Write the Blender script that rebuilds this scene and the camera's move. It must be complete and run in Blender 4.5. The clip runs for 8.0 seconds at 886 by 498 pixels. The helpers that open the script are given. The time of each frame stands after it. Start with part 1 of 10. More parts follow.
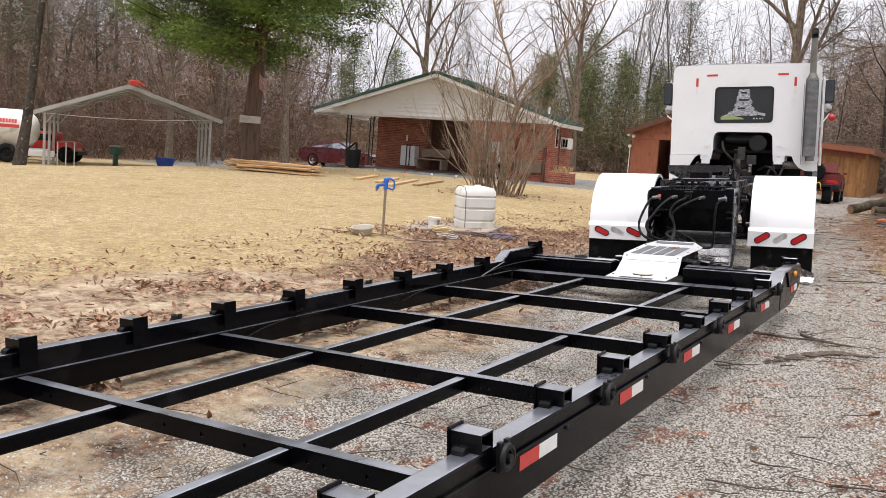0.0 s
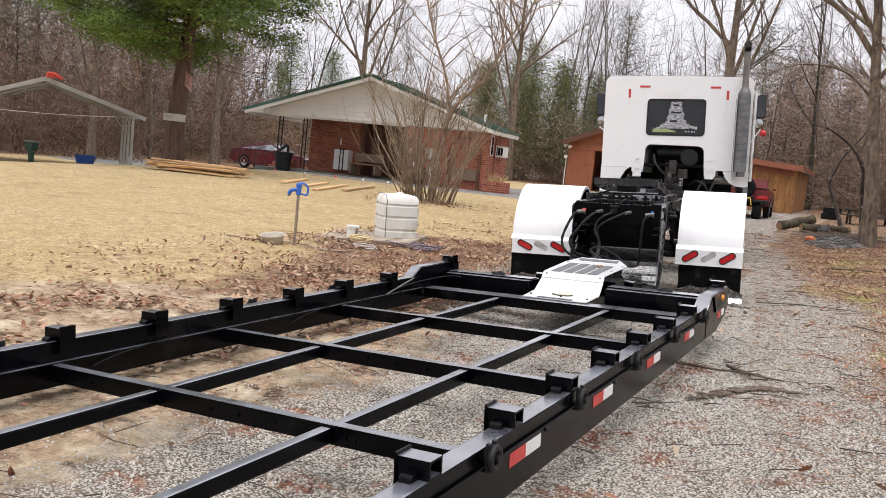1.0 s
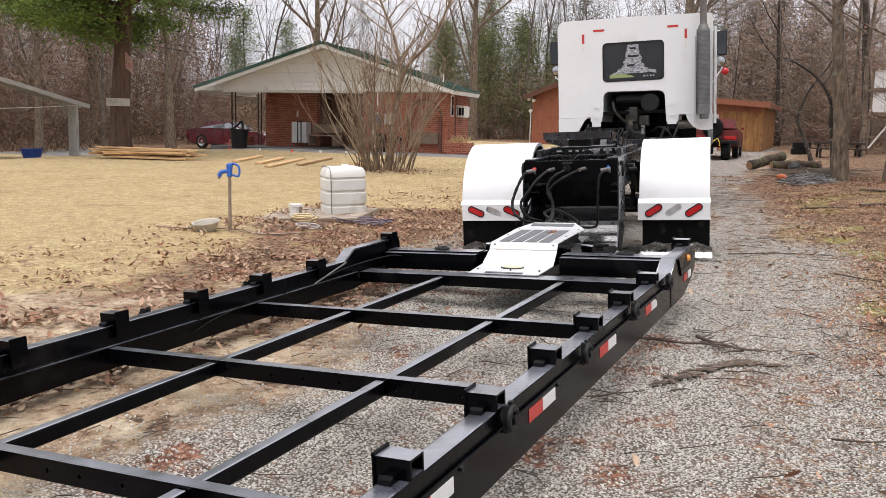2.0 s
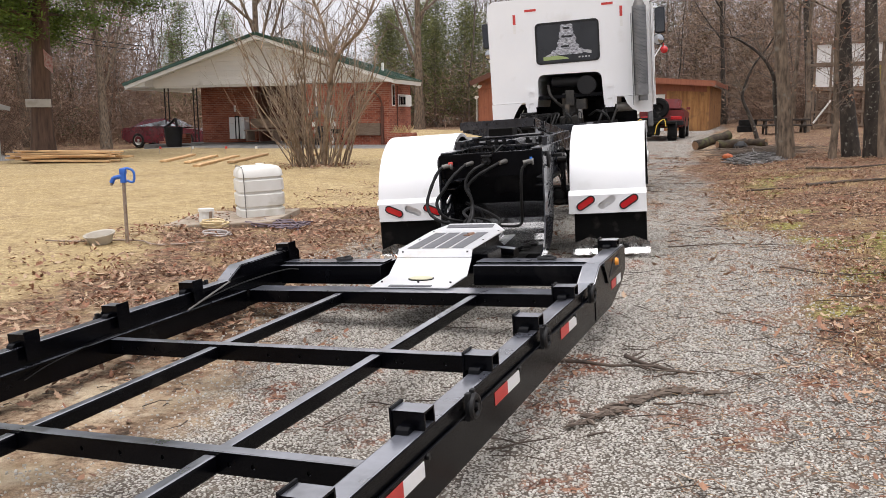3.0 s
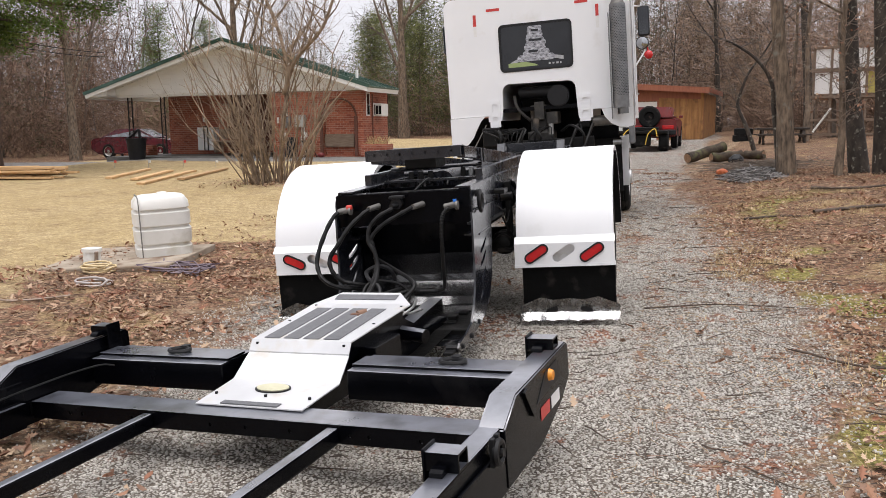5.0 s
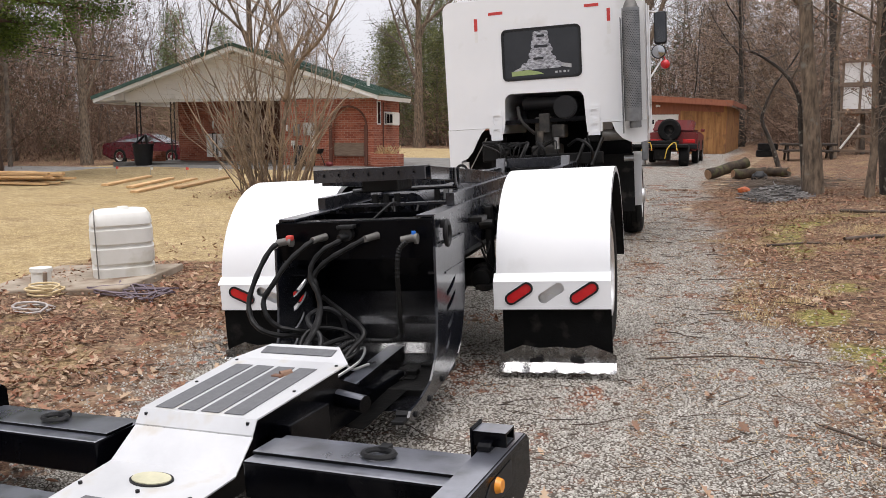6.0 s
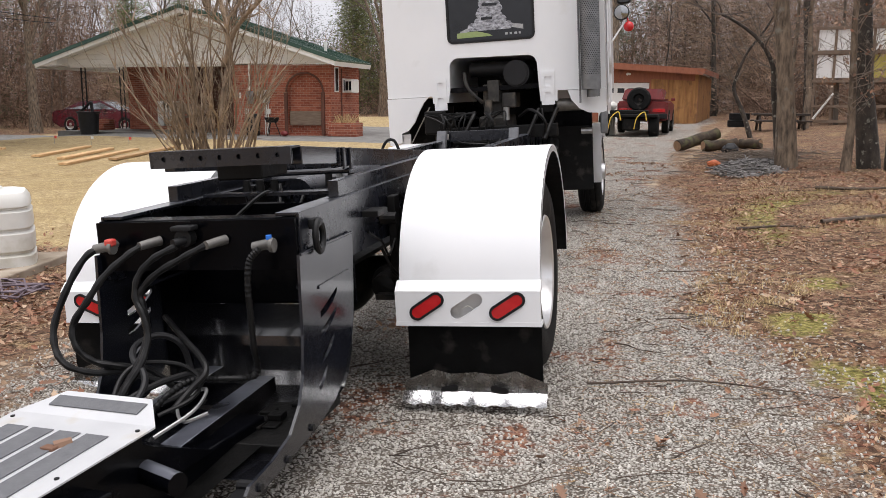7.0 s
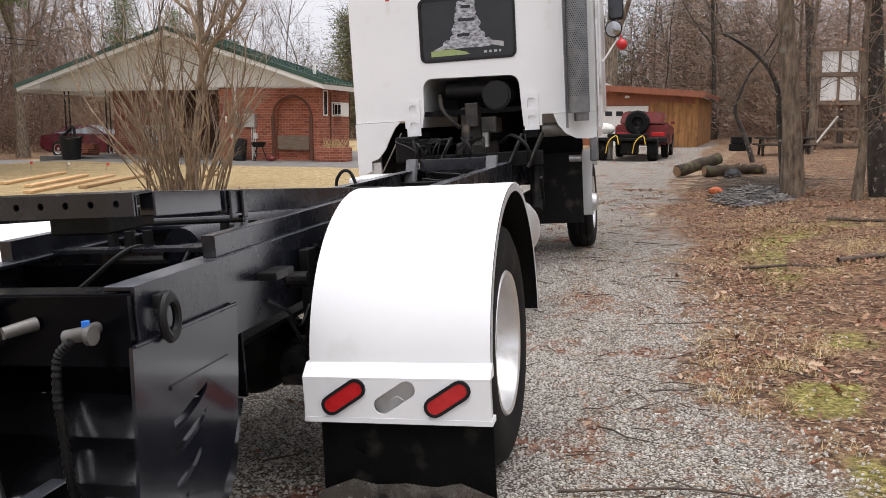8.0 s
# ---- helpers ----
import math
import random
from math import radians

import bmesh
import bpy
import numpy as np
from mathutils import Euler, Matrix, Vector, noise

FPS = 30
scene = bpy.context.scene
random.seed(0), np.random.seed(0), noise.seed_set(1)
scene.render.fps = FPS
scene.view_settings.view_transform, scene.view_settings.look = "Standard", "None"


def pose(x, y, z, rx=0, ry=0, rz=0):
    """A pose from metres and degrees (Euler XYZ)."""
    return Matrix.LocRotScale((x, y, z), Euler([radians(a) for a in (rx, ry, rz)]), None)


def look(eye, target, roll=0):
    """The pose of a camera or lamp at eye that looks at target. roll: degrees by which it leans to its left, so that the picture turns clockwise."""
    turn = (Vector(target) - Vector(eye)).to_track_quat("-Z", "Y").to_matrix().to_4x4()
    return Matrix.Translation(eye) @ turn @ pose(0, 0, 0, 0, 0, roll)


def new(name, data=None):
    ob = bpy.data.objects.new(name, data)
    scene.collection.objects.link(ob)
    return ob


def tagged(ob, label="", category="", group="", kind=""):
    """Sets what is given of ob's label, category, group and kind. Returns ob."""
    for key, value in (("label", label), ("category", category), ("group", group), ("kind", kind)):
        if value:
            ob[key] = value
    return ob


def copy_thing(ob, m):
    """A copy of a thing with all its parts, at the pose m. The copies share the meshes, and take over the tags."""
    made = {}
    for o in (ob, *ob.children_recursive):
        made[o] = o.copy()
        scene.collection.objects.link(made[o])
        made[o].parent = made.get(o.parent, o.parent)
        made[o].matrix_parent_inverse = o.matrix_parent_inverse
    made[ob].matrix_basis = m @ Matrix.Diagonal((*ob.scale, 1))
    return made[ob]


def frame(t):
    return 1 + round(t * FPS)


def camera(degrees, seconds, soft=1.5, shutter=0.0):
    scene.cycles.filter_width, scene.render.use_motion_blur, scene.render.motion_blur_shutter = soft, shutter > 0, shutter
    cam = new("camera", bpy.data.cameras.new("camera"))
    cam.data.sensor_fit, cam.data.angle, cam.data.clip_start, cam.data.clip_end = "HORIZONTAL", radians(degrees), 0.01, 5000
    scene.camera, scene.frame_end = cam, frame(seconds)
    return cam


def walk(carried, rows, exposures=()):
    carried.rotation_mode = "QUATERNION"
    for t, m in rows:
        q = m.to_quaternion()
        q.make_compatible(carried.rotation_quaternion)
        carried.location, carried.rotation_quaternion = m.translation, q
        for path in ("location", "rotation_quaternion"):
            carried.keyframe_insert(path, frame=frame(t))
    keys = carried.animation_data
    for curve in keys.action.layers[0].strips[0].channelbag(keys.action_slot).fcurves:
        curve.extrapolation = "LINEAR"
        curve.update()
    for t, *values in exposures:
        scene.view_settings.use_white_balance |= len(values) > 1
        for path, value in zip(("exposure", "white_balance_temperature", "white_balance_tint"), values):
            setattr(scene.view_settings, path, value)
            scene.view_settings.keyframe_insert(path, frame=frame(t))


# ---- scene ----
cam = camera(55.2, 8.0, soft=0.5)
PATH = [
    (0, (0.372, 0.368, 1.311), (-0.667, 2.063, 1.093), 4.4),
    (0.5, (0.325, 0.718, 1.32), (-0.696, 2.425, 1.113), 6.0),
    (1, (0.269, 1.09, 1.339), (-0.648, 2.857, 1.148), 6.0),
    (1.2, (0.268, 1.215, 1.328), (-0.643, 2.986, 1.137), 5.8),
    (2.3, (0.193, 2.214, 1.395), (-0.63, 4.013, 1.099), -0.3),
    (2.5, (0.201, 2.383, 1.377), (-0.57, 4.204, 1.076), -0.1),
    (3, (0.218, 2.84, 1.417), (-0.552, 4.661, 1.118), -0.5),
    (3.5, (0.119, 3.313, 1.439), (-0.654, 5.133, 1.142), -0.5),
    (4, (0.116, 3.777, 1.442), (-0.644, 5.604, 1.148), -0.5),
    (4.5, (0.128, 4.252, 1.519), (-0.638, 6.077, 1.226), -0.7),
    (5, (0.082, 4.767, 1.551), (-0.681, 6.593, 1.266), -0.7),
    (5.2, (0.091, 4.966, 1.549), (-0.658, 6.799, 1.267), -0.6),
    (6.3, (0.007, 6.037, 1.599), (-0.814, 7.842, 1.34), 0.4),
    (6.5, (0.005, 6.269, 1.577), (-0.814, 8.076, 1.319), 0.5),
    (7, (-0.031, 6.844, 1.606), (-0.777, 8.669, 1.269), 0.4),
    (7.5, (-0.16, 7.342, 1.63), (-0.91, 9.168, 1.304), 0.7),
    (8, (-0.128, 7.837, 1.626), (-0.881, 9.668, 1.342), 0.3),
]
walk(cam, [(t, look(eye, target, roll)) for t, eye, target, roll in PATH], exposures=[(0, 0.85, 6500, 14), (1.2, 0.81, 6500, 14), (2.5, 0.76, 6500, 14), (5, 0.72, 6500, 14), (6.5, 0.63, 6500, 14), (8, 0.68, 6500, 14)])

# ---- light: overcast winter daylight ----
SUN_EL, SUN_AZ = 80.0, 202.0
world = bpy.data.worlds.new("overcast_sky")
scene.world = world
world.use_nodes = True
wn = world.node_tree.nodes
wl = world.node_tree.links
wn.clear()
sky = wn.new("ShaderNodeTexSky")
sky.sky_type = "NISHITA"
sky.sun_disc = False
sky.sun_elevation, sky.sun_rotation = radians(SUN_EL), radians(SUN_AZ)
sky.air_density, sky.dust_density, sky.ozone_density = 1.0, 6.0, 1.0
cloud = wn.new("ShaderNodeHueSaturation")
cloud.inputs["Saturation"].default_value = 0.12
veil = wn.new("ShaderNodeMix")
veil.data_type = "RGBA"
veil.inputs[0].default_value = 0.62
veil.inputs[7].default_value = (7.6, 7.75, 8.15, 1)
bg = wn.new("ShaderNodeBackground")
bg.inputs["Strength"].default_value = 0.095
wo = wn.new("ShaderNodeOutputWorld")
wl.new(sky.outputs[0], cloud.inputs["Color"])
wl.new(cloud.outputs[0], veil.inputs[6])
wl.new(veil.outputs[2], bg.inputs[0])
wl.new(bg.outputs[0], wo.inputs[0])
sun = new("sun", bpy.data.lights.new("sun", "SUN"))
sun.data.energy, sun.data.angle, sun.data.color = 1.45, radians(60), (1.0, 0.985, 0.965)
sun.matrix_world = look((0, 0, 30), (-2, 4.9, 0))
scene.view_settings.exposure = 0.68


# ---- materials ----
def shade(name, c1, c2=None, rough=0.6, metal=0.0, scale=8.0, bump=0.0, bscale=60.0, spots=None, spot_amount=0.0, spot_scale=3.0, isle=0.0, rvar=0.1, coat=0.0, stretch=(1, 1, 1), obj=0.0, spec=0.5, palette=None):
    """A surface with two scales of colour variation, a fine bump and stains."""
    m = bpy.data.materials.new(name)
    m.use_nodes = True
    n, l = m.node_tree.nodes, m.node_tree.links
    b = n["Principled BSDF"]
    tc = n.new("ShaderNodeTexCoord")
    mp = n.new("ShaderNodeMapping")
    mp.inputs["Scale"].default_value = stretch
    l.new(tc.outputs["Object"], mp.inputs[0])
    no = n.new("ShaderNodeTexNoise")
    no.inputs["Scale"].default_value, no.inputs["Detail"].default_value, no.inputs["Roughness"].default_value = scale, 6.0, 0.6
    l.new(mp.outputs[0], no.inputs["Vector"])
    ramp = n.new("ShaderNodeValToRGB")
    ramp.color_ramp.elements[0].position, ramp.color_ramp.elements[1].position = 0.32, 0.68
    ramp.color_ramp.elements[0].color = (*c1, 1)
    ramp.color_ramp.elements[1].color = (*(c2 or c1), 1)
    l.new(no.outputs["Fac"], ramp.inputs[0])
    col = ramp.outputs[0]
    if spots:
        n2 = n.new("ShaderNodeTexNoise")
        n2.inputs["Scale"].default_value, n2.inputs["Detail"].default_value = spot_scale, 8.0
        l.new(tc.outputs["Object"], n2.inputs["Vector"])
        r2 = n.new("ShaderNodeValToRGB")
        r2.color_ramp.elements[0].position, r2.color_ramp.elements[1].position = 0.62 - spot_amount * 0.3, 0.72
        l.new(n2.outputs["Fac"], r2.inputs[0])
        mx = n.new("ShaderNodeMix")
        mx.data_type = "RGBA"
        l.new(r2.outputs[0], mx.inputs[0])
        l.new(col, mx.inputs[6])
        mx.inputs[7].default_value = (*spots, 1)
        col = mx.outputs[2]
    if isle or obj:
        hs = n.new("ShaderNodeHueSaturation")
        if isle:
            src = n.new("ShaderNodeNewGeometry").outputs["Random Per Island"]
        else:
            src = n.new("ShaderNodeObjectInfo").outputs["Random"]
        amount = isle or obj
        mr = n.new("ShaderNodeMapRange")
        mr.inputs[3].default_value, mr.inputs[4].default_value = 1 - amount, 1 + amount
        l.new(src, mr.inputs[0])
        l.new(mr.outputs[0], hs.inputs["Value"])
        l.new(col, hs.inputs["Color"])
        col = hs.outputs[0]
    if palette:
        pr = n.new("ShaderNodeValToRGB")
        pr.color_ramp.interpolation = "CONSTANT"
        pe = pr.color_ramp.elements
        while len(pe) < len(palette):
            pe.new(0.5)
        for i, c in enumerate(palette):
            pe[i].position, pe[i].color = i / len(palette), (*c, 1)
        l.new(n.new("ShaderNodeNewGeometry").outputs["Random Per Island"], pr.inputs[0])
        pm = n.new("ShaderNodeMix")
        pm.data_type = "RGBA"
        pm.inputs[0].default_value = 0.8
        l.new(col, pm.inputs[6])
        l.new(pr.outputs[0], pm.inputs[7])
        col = pm.outputs[2]
    l.new(col, b.inputs["Base Color"])
    b.inputs["Specular IOR Level"].default_value = spec
    if rvar:
        rr = n.new("ShaderNodeMapRange")
        rr.inputs[3].default_value, rr.inputs[4].default_value = max(0.02, rough - rvar), min(1.0, rough + rvar)
        l.new(no.outputs["Fac"], rr.inputs[0])
        l.new(rr.outputs[0], b.inputs["Roughness"])
    else:
        b.inputs["Roughness"].default_value = rough
    b.inputs["Metallic"].default_value = metal
    if coat:
        b.inputs["Coat Weight"].default_value, b.inputs["Coat Roughness"].default_value = coat, 0.08
    if bump:
        nb = n.new("ShaderNodeTexNoise")
        nb.inputs["Scale"].default_value, nb.inputs["Detail"].default_value = bscale, 5.0
        l.new(mp.outputs[0], nb.inputs["Vector"])
        bp = n.new("ShaderNodeBump")
        bp.inputs["Strength"].default_value, bp.inputs["Distance"].default_value = bump, 0.01
        l.new(nb.outputs["Fac"], bp.inputs["Height"])
        l.new(bp.outputs[0], b.inputs["Normal"])
    return m


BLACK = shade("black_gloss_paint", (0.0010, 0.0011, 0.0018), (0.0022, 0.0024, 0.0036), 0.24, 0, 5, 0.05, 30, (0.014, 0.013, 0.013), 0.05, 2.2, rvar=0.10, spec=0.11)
# pale bluish base paints the sky's sheen onto upward faces of the black steel
SHEEN_BLACK = shade("sky_sheen_black_paint", (0.034, 0.037, 0.050), (0.17, 0.18, 0.215), 0.32, 0, 3.5, 0.06, 30, (0.010, 0.010, 0.013), 0.35, 6, rvar=0.18, coat=1.0, spec=1.0)
SHEEN_BLACK.node_tree.nodes["Principled BSDF"].inputs["Coat IOR"].default_value = 2.7
SHEEN_BLACK.node_tree.nodes["Principled BSDF"].inputs["Coat Roughness"].default_value = 0.22
BLACK_GLOSS = shade("glossy_black_paint", (0.0055, 0.0062, 0.010), (0.011, 0.0125, 0.018), 0.22, 0, 4, 0.06, 9, (0.03, 0.030, 0.033), 0.08, 2.2, rvar=0.08, coat=0.25, spec=0.65)
MIRROR_BLACK = shade("wet_glossy_black_paint", (0.003, 0.0032, 0.005), (0.008, 0.0085, 0.012), 0.20, 0, 4, 0.05, 8, (0.03, 0.03, 0.034), 0.08, 2.2, rvar=0.06, coat=1.0, spec=1.0)
MIRROR_BLACK.node_tree.nodes["Principled BSDF"].inputs["Coat IOR"].default_value = 2.2
BLACK_TOP = shade("black_chassis_paint", (0.0055, 0.0062, 0.0095), (0.011, 0.0125, 0.018), 0.27, 0, 6, 0.08, 34, (0.035, 0.034, 0.036), 0.12, 3.0, rvar=0.12, spec=0.65)
GREASE = shade("greasy_black_metal", (0.0025, 0.0025, 0.0025), (0.009, 0.0085, 0.008), 0.5, 0, 9, 0.3, 40, (0.035, 0.028, 0.022), 0.15, 5.0, rvar=0.2, spec=0.2)
RUBBER = shade("tyre_rubber", (0.004, 0.004, 0.004), (0.009, 0.009, 0.009), 0.75, 0, 12, 0.2, 80, (0.05, 0.045, 0.04), 0.15, 6, spec=0.2)
HOSE = shade("hose_rubber", (0.003, 0.003, 0.003), (0.010, 0.0098, 0.0098), 0.42, 0, 14, 0.15, 120, spec=0.25)
WHITE = shade("white_truck_paint", (0.80, 0.81, 0.82), (0.84, 0.845, 0.85), 0.30, 0, 1.5, 0.0, 40, (0.70, 0.69, 0.66), 0.08, 1.6, rvar=0.06, coat=0.3)
FENDER = shade("white_painted_sheet", (0.82, 0.83, 0.84), (0.86, 0.865, 0.87), 0.38, 0, 2.0, 0.02, 30, (0.72, 0.72, 0.71), 0.06, 2.5, rvar=0.06)
ALU = shade("bright_aluminium", (0.72, 0.72, 0.72), (0.82, 0.82, 0.82), 0.38, 0.85, 5, 0.08, 70, (0.45, 0.42, 0.38), 0.18, 4.0, rvar=0.1)
STEEL = shade("worn_steel", (0.30, 0.30, 0.30), (0.45, 0.45, 0.44), 0.42, 0.9, 10, 0.1, 60)
DULLSTEEL = shade("dull_grey_steel", (0.13, 0.125, 0.115), (0.24, 0.23, 0.215), 0.5, 0.6, 10, 0.15, 60)
GALV = shade("perforated_steel", (0.15, 0.155, 0.16), (0.27, 0.275, 0.28), 0.40, 0.85, 6, 0.1, 60)
POLISHED = shade("polished_steel_edge", (0.80, 0.80, 0.80), (0.90, 0.90, 0.90), 0.22, 1.0, 9, 0.2, 30)
DIAMOND = shade("polished_flap_plate", (0.26, 0.25, 0.235), (0.46, 0.45, 0.43), 0.26, 0.85, 18, 0.5, 60, (0.2, 0.18, 0.15), 0.2, 8)
GRIP = shade("grey_grip_tape", (0.115, 0.118, 0.125), (0.155, 0.158, 0.165), 0.85, 0, 30, 0.5, 300)
PLATE = shade("silver_painted_plate", (0.54, 0.545, 0.555), (0.64, 0.645, 0.65), 0.42, 0.25, 3, 0.05, 40, (0.55, 0.52, 0.47), 0.10, 6)
RED_LENS = shade("red_lens", (0.50, 0.012, 0.015), (0.60, 0.02, 0.022), 0.18, 0, 20, 0.1, 120, coat=0.5, rvar=0.04)
RED_TAPE = shade("red_reflective_tape", (0.50, 0.035, 0.03), (0.58, 0.055, 0.045), 0.4, 0, 20)
WHITE_TAPE = shade("white_reflective_tape", (0.72, 0.72, 0.70), (0.80, 0.80, 0.78), 0.4, 0, 20)
AMBER = shade("amber_lens", (0.75, 0.26, 0.02), (0.80, 0.32, 0.03), 0.25, 0, 20)
RED_GLAD = shade("red_plastic_cap", (0.55, 0.05, 0.04), (0.62, 0.08, 0.06), 0.45, 0, 20)
BLUE_CAP = shade("blue_plastic_cap", (0.02, 0.16, 0.62), (0.03, 0.20, 0.70), 0.4, 0, 20)
BLUE = shade("blue_painted_iron", (0.025, 0.11, 0.45), (0.035, 0.15, 0.55), 0.4, 0, 15, 0.1, 60)
RUSTY = shade("rusted_pipe", (0.24, 0.17, 0.12), (0.36, 0.30, 0.25), 0.6, 0.4, 20, 0.2, 60)
PVC = shade("white_pvc", (0.70, 0.69, 0.64), (0.78, 0.77, 0.73), 0.5, 0, 4, 0.04, 40, (0.5, 0.46, 0.36), 0.2, 3)
TANKW = shade("weathered_white_cover", (0.66, 0.65, 0.60), (0.76, 0.75, 0.71), 0.5, 0, 3, 0.04, 30, (0.45, 0.42, 0.32), 0.2, 2.5)
CONC = shade("weathered_concrete", (0.34, 0.32, 0.28), (0.46, 0.44, 0.40), 0.85, 0, 4, 0.3, 50, (0.2, 0.18, 0.14), 0.25, 2)
SLABCONC = shade("dirty_slab_concrete", (0.22, 0.175, 0.125), (0.40, 0.34, 0.27), 0.9, 0, 3, 0.3, 50, (0.16, 0.10, 0.06), 0.35, 4)
BASIN = shade("stained_plastic", (0.36, 0.32, 0.26), (0.50, 0.46, 0.39), 0.6, 0, 5, 0.1, 40)
GLASS_DARK = shade("dark_window_glass", (0.010, 0.011, 0.013), (0.018, 0.019, 0.022), 0.08, 0, 3, rvar=0.02)
FLAG_PALE = shade("pale_flag_print", (0.02, 0.02, 0.026), (0.62, 0.63, 0.68), 0.7, 0, 26, stretch=(0.8, 1, 1.6))
FLAG_LIGHT = shade("light_flag_print", (0.45, 0.45, 0.46), (0.30, 0.30, 0.31), 0.7, 0, 30)
FLAG_GREEN = shade("green_flag_print", (0.26, 0.34, 0.12), (0.33, 0.40, 0.18), 0.7, 0, 20)
LUMBER = shade("fresh_pine_lumber", (0.44, 0.25, 0.11), (0.66, 0.45, 0.23), 0.7, 0, 3, 0.1, 60, stretch=(1, 8, 8), obj=0.28)
OLDWOOD = shade("weathered_board", (0.15, 0.10, 0.07), (0.24, 0.18, 0.13), 0.8, 0, 4, 0.3, 40, stretch=(1, 6, 6))
BARK = shade("grey_brown_bark", (0.045, 0.033, 0.023), (0.27, 0.20, 0.14), 0.9, 0, 14, 1.0, 30, (0.22, 0.205, 0.17), 0.10, 5, stretch=(1, 1, 0.25))
BARK_CEDAR = shade("reddish_cedar_bark", (0.045, 0.026, 0.018), (0.14, 0.085, 0.06), 0.9, 0, 10, 0.9, 22, stretch=(1, 1, 0.12))
BARK_LICHEN = shade("dark_bark_with_lichen", (0.018, 0.014, 0.011), (0.075, 0.06, 0.047), 0.9, 0, 8, 0.9, 26, (0.30, 0.29, 0.24), 0.10, 13, stretch=(1, 1, 0.5))
BARK_FAR = shade("winter_wood_bark", (0.055, 0.043, 0.034), (0.20, 0.165, 0.132), 0.9, 0, 2, obj=0.5)
TWIG = shade("bare_twigs", (0.10, 0.078, 0.062), (0.21, 0.17, 0.135), 0.9, 0, 2, obj=0.35)
SHRUB = shade("tan_shrub_bark", (0.13, 0.092, 0.062), (0.37, 0.28, 0.20), 0.85, 0, 5, 0.3, 60, isle=0.25)
BRUSH = shade("brown_undergrowth", (0.080, 0.047, 0.032), (0.22, 0.14, 0.092), 0.95, 0, 0.3, isle=0.5)
CEDAR = shade("cedar_foliage", (0.008, 0.028, 0.006), (0.19, 0.29, 0.04), 0.75, 0, 0.5, isle=0.25)
PINE = shade("pine_needles", (0.026, 0.042, 0.017), (0.095, 0.115, 0.042), 0.8, 0, 2, isle=0.4)
LEAF = shade("dead_oak_leaves", (0.20, 0.095, 0.055), (0.34, 0.19, 0.115), 0.75, 0, 3, palette=[(0.15, 0.075, 0.045), (0.32, 0.17, 0.10), (0.44, 0.29, 0.19), (0.22, 0.13, 0.085), (0.50, 0.37, 0.25), (0.27, 0.115, 0.065)])
NEEDLE = shade("dry_needles", (0.20, 0.11, 0.06), (0.32, 0.19, 0.11), 0.85, 0, 2, palette=[(0.12, 0.07, 0.045), (0.30, 0.16, 0.09), (0.44, 0.32, 0.18), (0.20, 0.10, 0.06), (0.36, 0.26, 0.16)])
STRAW = shade("dry_grass_blades", (0.42, 0.31, 0.15), (0.58, 0.45, 0.24), 0.85, 0, 0.6, isle=0.3)
STONE = shade("crushed_limestone", (0.36, 0.335, 0.30), (0.50, 0.475, 0.435), 0.9, 0, 4, 0.2, 120, spec=0.2, palette=[(0.46, 0.435, 0.385), (0.56, 0.53, 0.475), (0.50, 0.47, 0.415), (0.58, 0.555, 0.505), (0.38, 0.355, 0.31), (0.55, 0.515, 0.455), (0.52, 0.495, 0.45), (0.60, 0.575, 0.53)])
ROTTEN = shade("rotten_bark", (0.075, 0.055, 0.043), (0.21, 0.165, 0.13), 0.95, 0, 12, 0.4, 60)
STICK = shade("fallen_twig_bark", (0.045, 0.032, 0.025), (0.12, 0.09, 0.068), 0.9, 0, 10, 0.4, 60)
LOGBARK = shade("mossy_log_bark", (0.022, 0.015, 0.010), (0.085, 0.06, 0.036), 0.95, 0, 6, 0.8, 25, (0.09, 0.11, 0.04), 0.3, 3)
CUTWOOD = shade("cut_log_end", (0.20, 0.115, 0.062), (0.33, 0.205, 0.12), 0.85, 0, 12, 0.2, 40)
SIDING = shade("white_lap_siding", (0.80, 0.79, 0.77), (0.86, 0.85, 0.83), 0.6, 0, 1.2, 0.03, 30, (0.66, 0.64, 0.60), 0.10, 1.2)
TRIM = shade("white_painted_trim", (0.74, 0.73, 0.70), (0.80, 0.79, 0.77), 0.55, 0, 2)
ROOF_GREEN = shade("green_metal_roof", (0.040, 0.085, 0.065), (0.065, 0.125, 0.095), 0.30, 0.35, 2, 0.05, 20, (0.20, 0.26, 0.22), 0.2, 1.0)
IRON = shade("black_iron", (0.005, 0.005, 0.006), (0.012, 0.012, 0.012), 0.5, 0, 12, spec=0.3)
BROWNDOOR = shade("dark_brown_boards", (0.09, 0.035, 0.022), (0.14, 0.055, 0.035), 0.7, 0, 4, 0.2, 30)
REDBARN = shade("red_brown_painted_boards", (0.26, 0.085, 0.045), (0.33, 0.12, 0.065), 0.75, 0, 3, 0.2, 30, (0.16, 0.06, 0.04), 0.2, 2, stretch=(4, 4, 0.6))
PLY = shade("orange_stained_plywood", (0.22, 0.095, 0.03), (0.44, 0.22, 0.075), 0.75, 0, 3, 0.2, 30, (0.12, 0.06, 0.03), 0.3, 2.2, stretch=(3, 3, 0.35))
TINROOF = shade("grey_metal_roofing", (0.36, 0.36, 0.34), (0.48, 0.48, 0.46), 0.5, 0.3, 2, 0.05, 20, (0.25, 0.20, 0.15), 0.2, 1.2)
REDPAINT = shade("red_vehicle_paint", (0.45, 0.03, 0.025), (0.55, 0.05, 0.04), 0.35, 0, 3, 0, 20, coat=0.4)
